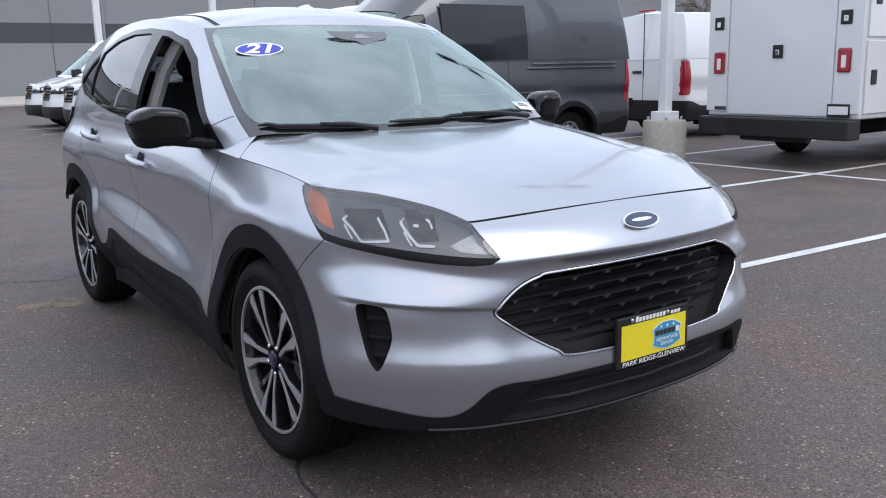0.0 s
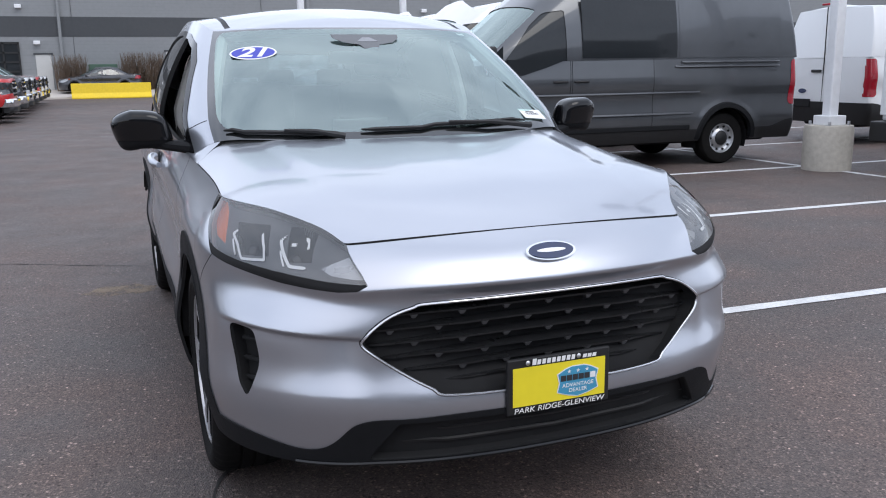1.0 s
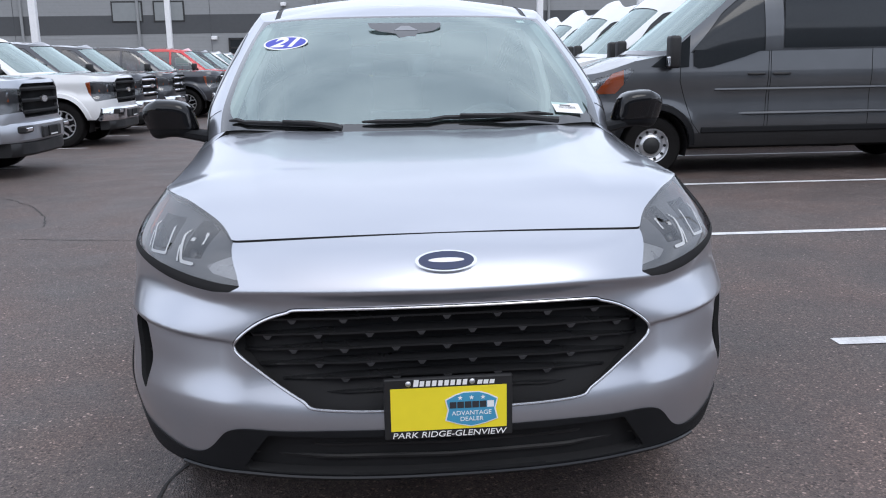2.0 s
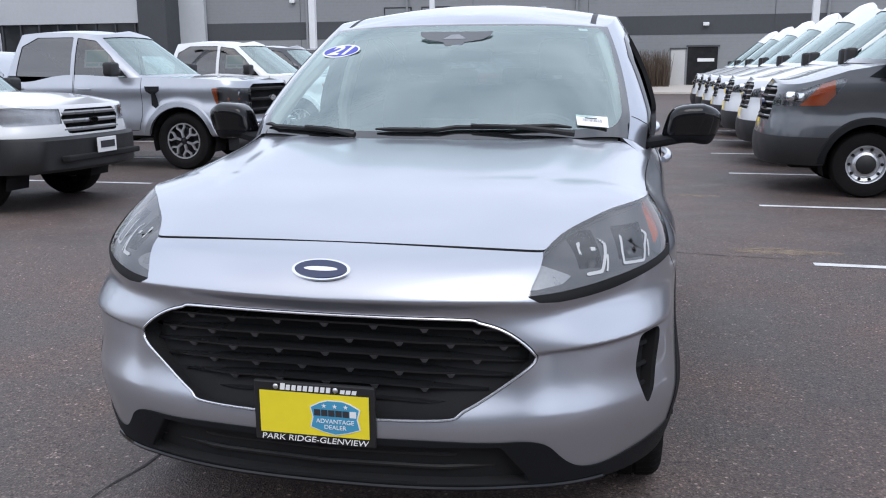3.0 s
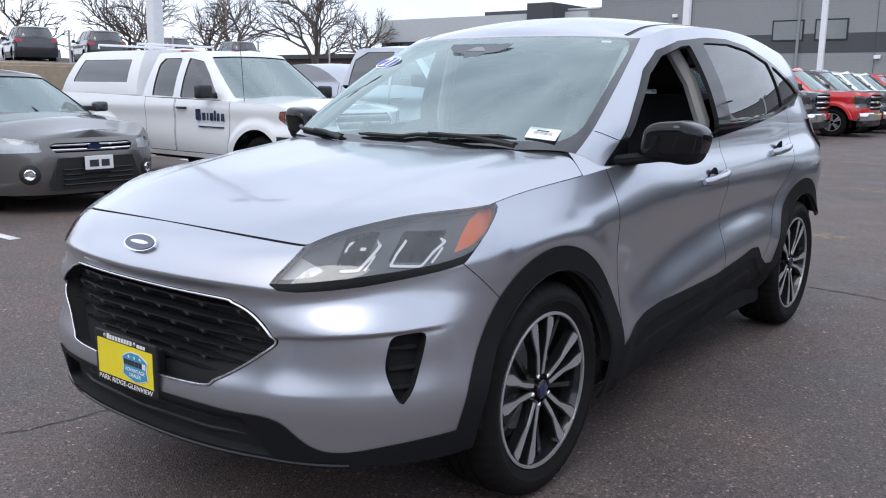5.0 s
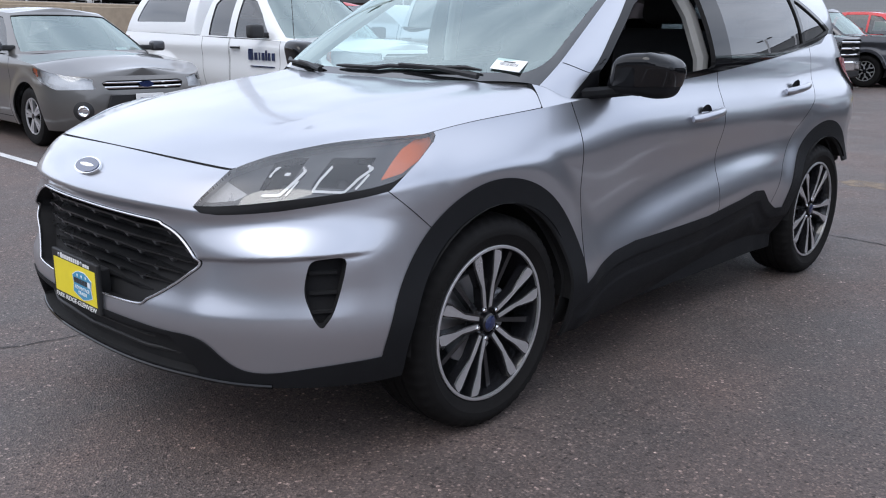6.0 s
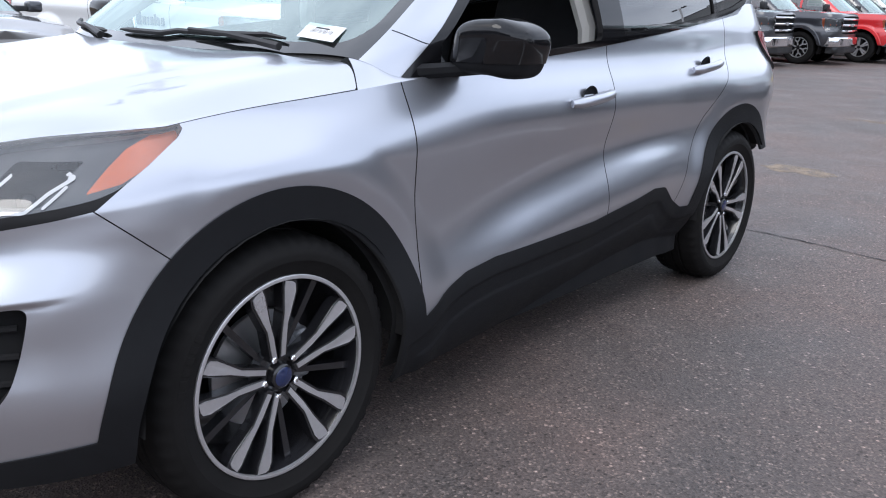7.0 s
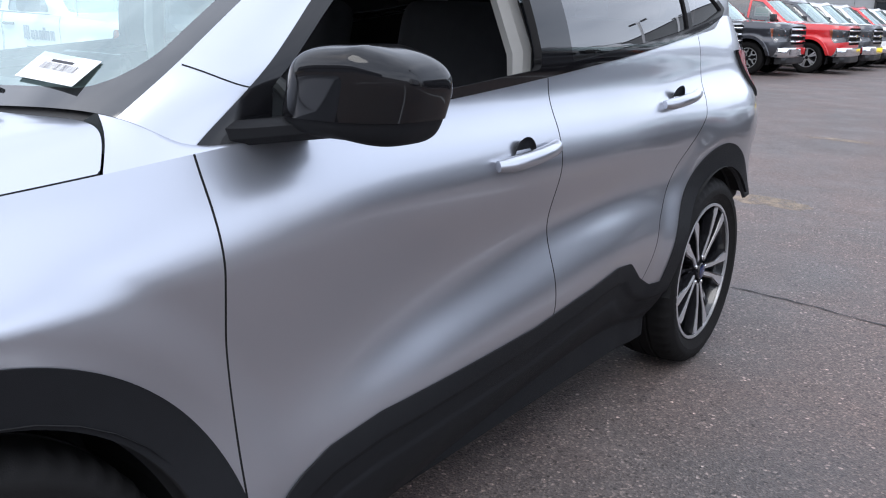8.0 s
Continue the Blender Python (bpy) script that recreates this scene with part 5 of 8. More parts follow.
def wipers_and_stickers(car):
    for x0, x1, z0, z1 in ((-0.69, -0.28, 1.135, 1.122), (-0.20, 0.52, 1.128, 1.140)):
        pts, arm = [], []
        for k in range(13):
            t = k / 12
            x = x0 + (x1 - x0) * t
            pts.append(on_screen(x, z0 + (z1 - z0) * t, 0.012).translation)
        bl = part("wiper", tube(bmesh.new(), pts, [0.004] + [0.0085] * 11 + [0.004], 6), M["black"], car, smooth=True)
        mid = pts[6]
        root = on_screen(x1 + 0.02, 1.102, 0.02).translation
        part("wiper_arm", tube(bmesh.new(), [root, (root + mid) / 2 + Vector((0, -0.012, 0.012)), mid + Vector((0, -0.006, 0.008))], [0.012, 0.009, 0.006], 6), M["black"], bl, smooth=True)
    m = on_screen(-0.498, 1.430, 0.002)
    st = part("price_year_sticker", prism(bmesh.new(), oval(0.098, 0.052), 0.0006, m), M["white_print"], car, "blue and white oval year sticker")
    part("sticker_blue", prism(bmesh.new(), oval(0.090, 0.044), 0.0012, m), M["blue"], st)
    lettering("year_print", "21", 0.098, m @ Matrix.Translation((0, 0, 0.0016)) @ Matrix.Diagonal((1.25, 1, 1, 1)), M["white_print"], st, 0.0003, 0.2, bold=0.003)
    m = on_screen(0.594, 1.166, 0.002) @ Matrix.Rotation(radians(-11), 4, "Z") @ Matrix.Diagonal((0.9, 1.08, 1, 1))
    tg = part("barcode_tag", prism(bmesh.new(), [(-0.066, -0.032), (0.066, -0.032), (0.066, 0.032), (-0.066, 0.032)], 0.0006, m), M["paper"], car, "white barcode tag inside the windscreen")
    rr = random.Random(4)
    for k in range(26):
        x = -0.040 + k * 0.0031
        w = rr.choice((0.0006, 0.0010, 0.0015))
        part("tag_bar", prism(bmesh.new(), [(x, -0.006), (x + w, -0.006), (x + w, 0.010), (x, 0.010)], 0.0010, m), M["ink"], tg)
    part("tag_line", prism(bmesh.new(), [(-0.03, 0.012), (0.02, 0.012), (0.02, 0.018), (-0.03, 0.018)], 0.0010, m), M["ink"], tg)
    m = on_screen(0.52, 1.522, -0.003)
    part("toll_label", prism(bmesh.new(), [(-0.02, -0.008), (0.02, -0.008), (0.02, 0.008), (-0.02, 0.008)], 0.0006, m), M["paper"], car)
    # camera and mirror housing behind the glass
    m = on_screen(0.0, 1.478, 0.003)
    part("sensor_housing", prism(bmesh.new(), [(-0.155, 0.062), (0.155, 0.062), (0.150, 0.03), (0.115, -0.005), (0.045, -0.025), (0.034, -0.055), (-0.034, -0.055), (-0.045, -0.025), (-0.115, -0.005), (-0.150, 0.03)], 0.001, m), M["frit"], car)
    part("sensor_window", prism(bmesh.new(), [(-0.050, 0.0), (0.050, 0.0), (0.016, 0.036), (-0.016, 0.036)], 0.002, m), M["lamp_grey"], car)
    bm = boxed(-0.12, 0.12, 0.98, 1.01, 1.385, 1.445, bevel=0.012)
    part("rear_view_mirror", bm, M["black"], car, smooth=True)


def plate(car):
    """A dealer's plate in a black frame, on a bracket."""
    y = -0.986
    fr = part("plate_frame", boxed(-0.164, 0.152, y, y + 0.014, 0.443, 0.607, bevel=0.004), M["black"], car, "black dealer plate frame")
    part("plate_bracket", boxed(-0.12, 0.11, y + 0.012, y + 0.06, 0.455, 0.58, bevel=0.004), M["black"], fr)
    part("plate_sheet", boxed(-0.148, 0.137, y - 0.0015, y + 0.002, 0.468, 0.582), M["yellow_print"], fr, "yellow dealer plate")
    face = Matrix.Translation((0, y - 0.0025, 0)) @ Matrix.Rotation(radians(90), 4, "X")
    sh = [(0.050 + 0.062 * a, 0.522 + 0.046 * b) for a, b in ((-1, 0.55), (-0.62, 0.82), (-0.3, 0.95), (0.3, 0.95), (0.62, 0.82), (1, 0.55), (0.9, 0.0), (1, -0.6), (0.5, -0.85), (0, -1), (-0.5, -0.85), (-1, -0.6), (-0.9, 0.0))]
    part("badge_edge", prism(bmesh.new(), [(0.050 + (x - 0.05) * 1.06, 0.522 + (z - 0.522) * 1.06) for x, z in sh], 0.0006, face), M["white_print"], fr)
    part("blue_badge", prism(bmesh.new(), sh, 0.0012, face), M["cyan_print"], fr, "blue shield print")
    for k in range(6):
        x = -0.004 + k * 0.0185
        part("badge_square", prism(bmesh.new(), [(x, 0.526), (x + 0.0165, 0.526), (x + 0.0165, 0.543), (x, 0.543)], 0.0018, face), M["white_print"] if k == 5 else M["ink"], fr)
    for k in range(3):
        part("badge_star", prism(bmesh.new(), [(0.022 + 0.028 * k + (0.0065 if i % 2 == 0 else 0.0026) * math.sin(i * math.pi / 5), 0.553 + (0.0065 if i % 2 == 0 else 0.0026) * math.cos(i * math.pi / 5)) for i in range(10)], 0.0018, face), M["white_print"], fr)
    lettering("badge_print", "ADVANTAGE\nDEALER", 0.0165, face @ Matrix.Translation((0.050, 0.5035, 0.0016)), M["white_print"], fr)
    lettering("place_print", "PARK RIDGE-GLENVIEW", 0.0232, face @ Matrix.Translation((-0.006, 0.4555, 0.001)) @ Matrix.Diagonal((1.12, 1, 1, 1)), M["white_print"], fr, shear=0.15)
    for k, (x0, w, h) in enumerate([(-0.092, 0.012, 0.017)] + [(-0.077 + 0.0150 * i, 0.0105, 0.0135) for i in range(8)] + [(0.064 + 0.0150 * i, 0.0115, 0.010) for i in range(3)]):
        part("name_bar", prism(bmesh.new(), [(x0, 0.5870), (x0 + w, 0.5870), (x0 + w + 0.002, 0.5870 + h), (x0 + 0.002, 0.5870 + h)], 0.0012, face), M["white_print"], fr)
    for x in (-0.104, 0.052):
        bm = bmesh.new()
        lathe(bm, [(0.0, 0.003), (0.005, 0.002), (0.007, 0.0)], 16, "z")
        bmesh.ops.transform(bm, matrix=face @ Matrix.Translation((x, 0.594, 0)), verts=bm.verts)
        part("plate_screw", bm, M["steel_wheel"], fr, smooth=True)


def cabin(car):
    part("cabin_floor", boxed(-0.78, 0.78, 0.45, 3.2, 0.36, 0.44), M["void"], car)
    bm = bmesh.new()
    rows = []
    for y, z in ((0.36, 1.06), (0.55, 1.085), (0.75, 1.075), (0.86, 1.02), (0.90, 0.92), (0.82, 0.70), (0.6, 0.5)):
        rows.append([bm.verts.new((x, y, z - 0.02 * (abs(x) / 0.78) ** 4)) for x in np.linspace(-0.77, 0.77, 13)])
    for p, q in zip(rows, rows[1:]):
        for i in range(12):
            bm.faces.new((p[i], p[i + 1], q[i + 1], q[i]))
    part("dashboard", bm, M["dash"], car, "black moulded dashboard", True)
    bm = boxed(-0.16, 0.10, 0.80, 0.83, 1.0, 1.15, bevel=0.01)
    part("dash_screen", bm, M["gloss_black"], car)
    bm = bmesh.new()
    ring = [(0.37 + 0.185 * math.cos(a), 0.97 - 0.075 * math.sin(a), 0.985 + 0.17 * math.sin(a)) for a in [2 * math.pi * i / 32 for i in range(33)]]
    tube(bm, ring, 0.016, 8, False)
    sw = part("steering_wheel", bm, M["dash"], car, smooth=True)
    part("wheel_boss", boxed(0.29, 0.45, 0.94, 0.98, 0.93, 1.03, bevel=0.02), M["dash"], sw)
    for x in (0.37, -0.37):
        s = part("front_seat", boxed(x - 0.25, x + 0.25, 1.12, 1.68, 0.52, 0.72, bevel=0.06, seg=3), M["cloth"], car, "black cloth front seat", True)
        bm = boxed(-0.24, 0.24, -0.07, 0.07, 0.0, 0.66, bevel=0.06, seg=3)
        bmesh.ops.transform(bm, matrix=pose(x, 1.66, 0.66, -14), verts=bm.verts)
        part("backrest", bm, M["cloth"], s, smooth=True)
        bm = boxed(-0.13, 0.13, -0.055, 0.045, 0.0, 0.19, bevel=0.045, seg=3)
        bmesh.ops.transform(bm, matrix=pose(x, 1.84, 1.325, -10), verts=bm.verts)
        part("headrest", bm, M["cloth"], s, smooth=True)
    b = part("rear_bench", boxed(-0.66, 0.66, 2.15, 2.65, 0.55, 0.72, bevel=0.05), M["cloth"], car, smooth=True)
    bm = boxed(-0.66, 0.66, -0.08, 0.08, 0.0, 0.62, bevel=0.05)
    bmesh.ops.transform(bm, matrix=pose(0, 2.72, 0.66, -16), verts=bm.verts)
    part("bench_back", bm, M["cloth"], b, smooth=True)
    for x in (-0.40, 0.0, 0.40):
        bm = boxed(-0.12, 0.12, -0.04, 0.04, 0, 0.13, bevel=0.03)
        bmesh.ops.transform(bm, matrix=pose(x, 2.90, 1.24, -12), verts=bm.verts)
        part("headrest", bm, M["cloth"], b, smooth=True)
    # pale linings: headlining, screen pillars, door pillars
    bm = bmesh.new()
    rows = []
    for y, z, w in ((1.0, 1.515, 0.53), (1.3, 1.565, 0.59), (1.9, 1.59, 0.59), (2.6, 1.56, 0.56), (3.15, 1.48, 0.50)):
        rows.append([bm.verts.new((x * w, y, z - 0.03 * x * x)) for x in np.linspace(-1, 1, 9)])
    for p, q in zip(rows, rows[1:]):
        for i in range(8):
            bm.faces.new((p[i], p[i + 1], q[i + 1], q[i]))
    part("headlining", bm, M["trim_light"], car, "pale grey headlining", True)
    for s in (1, -1):
        pts = [(s * 0.735, 0.45, 1.11), (s * 0.675, 0.72, 1.29), (s * 0.60, 1.02, 1.475), (s * 0.58, 1.25, 1.54)]
        part("pillar_lining", tube(bmesh.new(), pts, [0.03, 0.034, 0.034, 0.03], 8), M["trim_light"], car, "pale grey pillar lining", True)
        pts = [(s * 0.775, 1.50, 1.02), (s * 0.745, 1.49, 1.18), (s * 0.685, 1.46, 1.36), (s * 0.60, 1.40, 1.52)]
        part("pillar_lining", tube(bmesh.new(), pts, [0.030, 0.034, 0.034, 0.03], 8), M["trim_light"], car, "pale grey pillar lining", True)
        part("door_lining", boxed(s * 0.80 - 0.02, s * 0.80 + 0.02, 0.55, 2.5, 0.45, 1.04, bevel=0.015), M["dash"], car)


def tail_lamp(car, sgn, whole):
    y, z = whole.V[:, 1], whole.V[:, 2]
    _, lamp = clip(whole, np.where(y > 2.9, sd_poly(y, z, [(2.98, 1.165), (3.20, 1.15), (3.62, 1.09), (3.62, 0.97), (3.25, 0.975), (3.12, 1.03)]), 1))
    f = (lambda s: s) if sgn == 1 else (lambda s: s.mirrored())
    skin_part("tail_lamp", f(lamp.moved(0.012)), M["red_lens"], car, 0.014, "red tail lamp")


HUB_X = 0.853
SLIM[0] = True
car, car_shell = crossover()
SLIM[0] = False
first_wheel = wheel(car)
first_wheel.matrix_basis = pose(HUB_X, 0, HUB_Z, 3, 0, 0)
copy_thing(first_wheel, pose(HUB_X, WHEELBASE, HUB_Z, 41, 0, 0))
copy_thing(first_wheel, pose(-HUB_X, 0, HUB_Z, 20, 0, 180))
copy_thing(first_wheel, pose(-HUB_X, WHEELBASE, HUB_Z, 60, 0, 180))
SLIM[0] = True
for s in (1, -1):
    door_mirror(car, s)
    tail_lamp(car, s, car_shell)
wipers_and_stickers(car)
plate(car)
cabin(car)
part("underbody", boxed(-0.60, 0.60, -0.62, 3.3, 0.23, 0.31, bevel=0.03), M["void"], car)
SLIM[0] = False

# ---------------------------------------------------------------- other parked vehicles
# each is built nose towards -y with its front axle over the origin, then turned and placed
def plain_wheel(parent, x, y, r, width, style, right, z=None):
    """A tyre on a rim; style: steel, six or alloy."""
    z = r if z is None else z
    s = -1 if right else 1
    rr = r * 0.62 if style != "steel" else r * 0.57
    bm = bmesh.new()
    prof = [(rr * 0.98, -width), (r * 0.9, -width * 1.03), (r * 0.985, -width * 0.92), (r, -width * 0.75), (r, -width * 0.25), (r * 0.985, -width * 0.08), (r * 0.93, 0.01), (r * 0.80, 0.022), (rr * 1.04, 0.006), (rr * 0.98, -0.012)]
    lathe(bm, prof, 40)
    m = pose(x, y, z, 0, 0, 180 if right else 0)
    bmesh.ops.transform(bm, matrix=m, verts=bm.verts)
    ty = part("tyre", bm, M["rubber"], parent, smooth=True)
    bm = bmesh.new()
    if style == "steel":
        lathe(bm, [(rr, 0.0), (rr * 0.94, -0.004), (rr * 0.88, -0.03), (rr * 0.72, -0.045), (rr * 0.62, -0.02), (rr * 0.5, -0.012), (rr * 0.48, -0.03), (0.0, -0.03)], 40)
        bmesh.ops.transform(bm, matrix=m, verts=bm.verts)
        part("rim", bm, M["steel_wheel"], ty, "silver steel rim", True)
        bm = bmesh.new()
        lathe(bm, [(0.0, 0.012), (rr * 0.36, 0.008), (rr * 0.47, -0.006), (rr * 0.48, -0.03)], 24)
        bmesh.ops.transform(bm, matrix=m, verts=bm.verts)
        part("hub", bm, M["black"], ty, smooth=True)
        # no holes are cut: near-black discs paint in their shade
        for k in range(10):
            a = 2 * math.pi * k / 10
            bm = bmesh.new()
            lathe(bm, [(0.0, 0.0), (rr * 0.085, 0.0), (rr * 0.085, -0.012)], 10)
            bmesh.ops.transform(bm, matrix=m @ Matrix.Translation((-0.026, rr * 0.80 * math.cos(a), rr * 0.80 * math.sin(a))), verts=bm.verts)
            part("rim_hole", bm, M["void"], ty)
        return ty
    lathe(bm, [(rr, -0.002), (rr * 0.95, -0.004), (rr * 0.90, -0.05), (rr * 0.86, -0.11), (0.0, -0.112)], 36)
    bmesh.ops.transform(bm, matrix=m, verts=bm.verts)
    part("rim", bm, M["wheel_black"], ty, smooth=True)
    bm = bmesh.new()
    lathe(bm, [(rr * 1.0, -0.004), (rr * 0.985, 0.004), (rr * 0.93, 0.002), (rr * 0.92, -0.01)], 40)
    bmesh.ops.transform(bm, matrix=m, verts=bm.verts)
    part("rim_lip", bm, M["machined"], ty, smooth=True)
    n = 6 if style == "six" else 5
    for k in range(n):
        a = 2 * math.pi * k / n + 0.2
        bm = bmesh.new()
        if style == "six":
            out = [(-0.055, 0.20), (0.055, 0.20), (0.065, 0.50), (0.27, 0.73), (0.25, 0.94), (0.175, 0.94), (0.185, 0.78), (0.0, 0.61), (-0.185, 0.78), (-0.175, 0.94), (-0.25, 0.94), (-0.27, 0.73), (-0.065, 0.50)]
        else:
            out = [(-0.10, 0.14), (0.10, 0.14), (0.15, 0.50), (0.24, 0.95), (0.05, 0.95), (0.0, 0.45), (-0.05, 0.95), (-0.24, 0.95), (-0.15, 0.50)]
        mm = m @ Matrix.Rotation(a, 4, "X") @ Matrix(((0, 0, 1, -0.03), (1, 0, 0, 0), (0, 1, 0, 0), (0, 0, 0, 1)))
        prism(bm, [(p * rr, q * rr) for p, q in out], 0.03, mm)
        part("spoke", bm, M["machined"], ty)
    bm = bmesh.new()
    lathe(bm, [(0.0, 0.008), (rr * 0.16, 0.004), (rr * 0.22, -0.03)], 20)
    bmesh.ops.transform(bm, matrix=m, verts=bm.verts)
    part("hub", bm, M["wheel_black"], ty, smooth=True)
    return ty


def body_shell(spec):
    """A painted lower body: a stack of plan outlines from sill to shoulder, and its deck."""
    yf, yr = spline(*spec["nose"]), spline(*spec["tail"])
    w = spline(*spec["flank"])
    top = spline(*spec["shoulder"])
    ycf, ycr, nf, nr = spec["ycf"], spec["ycr"], spec.get("nf", 2.6), spec.get("nr", 5.0)
    th, tr = np.linspace(0, math.pi / 2, 34), np.linspace(math.pi / 2, 0, 22)[1:]
    ys = np.linspace(ycf, ycr, spec.get("cols", 120))[1:]
    y_lo, y_hi = spec["shoulder"][0][0], spec["shoulder"][0][-1]
    nom = np.concatenate([ycf + (y_lo - ycf) * np.cos(th) ** (2 / nf), ys, ycr + (y_hi - ycr) * np.cos(tr) ** (2 / nr)])
    tz = top(nom)
    z0 = spec["sill"]
    t = np.linspace(0, 1, 40)
    Z = z0 + (tz[None] - z0) * t[:, None]
    X, Y = np.zeros_like(Z), np.zeros_like(Z)
    a, b = len(th), len(th) + len(ys)
    flare = spec.get("flare", 0.02)

    def sx(y, z):
        x = w(z)
        for yc in (0, spec["wb"]):
            r = np.hypot(y - yc, z - spec["hub"])
            x = x + flare * step(r, spec["arch"] + 0.16, spec["arch"] + 0.05) * step(z, spec["hub"] + spec["arch"] + 0.25, spec["hub"] + spec["arch"])
        return x
    X[:, :a] = sx(np.full_like(Z[:, :a], ycf), Z[:, :a]) * np.sin(th)[None] ** (2 / nf)
    Y[:, :a] = ycf + (yf(Z[:, :a]) - ycf) * np.cos(th)[None] ** (2 / nf)
    Y[:, a:b] = ys[None]
    X[:, a:b] = sx(Y[:, a:b], Z[:, a:b])
    X[:, b:] = sx(np.full_like(Z[:, b:], ycr), Z[:, b:]) * np.sin(tr)[None] ** (2 / nr)
    Y[:, b:] = ycr + (yr(Z[:, b:]) - ycr) * np.cos(tr)[None] ** (2 / nr)
    P = np.stack([X, Y, Z], -1)
    low = grid_skin(P, centre=True)
    e = P[-1]
    k = np.linspace(0, 1, 12)[:, None]
    crown = spec.get("crown", 0.05)
    G = np.empty((12, e.shape[0], 3))
    G[..., 0] = e[:, 0][None] * (1 - k)
    G[..., 1] = e[:, 1][None] + 0 * k
    G[..., 2] = e[:, 2][None] + crown * np.sin(k * math.pi / 2)
    deck = grid_skin(G)
    deck.N[deck.N[:, 2] < 0] *= -1
    return low, deck


def cab_shell(spec):
    """The upper body: straight lines from a belt loop to a roof loop, with a crowned roof."""
    B, R = curve3(spec["belt"]), curve3(spec["roof"])
    u = np.linspace(0, 1, 130)
    v = np.linspace(0, 1, 26)[:, None, None]
    b, r = B(u), R(u)
    P = b[None] * (1 - v) + r[None] * v
    P[..., 0] += (spec.get("bulge", 0.12) * v * (1 - v))[..., 0] * (b[:, 0] / max(b[:, 0].max(), 0.1))[None]
    cab = grid_skin(P, centre=True)
    k = np.linspace(0, 1, 14)[:, None]
    G = np.empty((14, len(u), 3))
    mid = r[:, 1].min() + (r[:, 1].max() - r[:, 1].min()) * 0.5
    G[..., 0] = r[:, 0][None] * (1 - k)
    G[..., 1] = r[:, 1][None] + (mid - r[:, 1])[None] * 0.12 * k
    G[..., 2] = r[:, 2][None] + spec.get("roof_crown", 0.05) * np.sin(k * math.pi / 2)
    roof = grid_skin(G)
    roof.N[roof.N[:, 2] < 0] *= -1
    return cab, roof


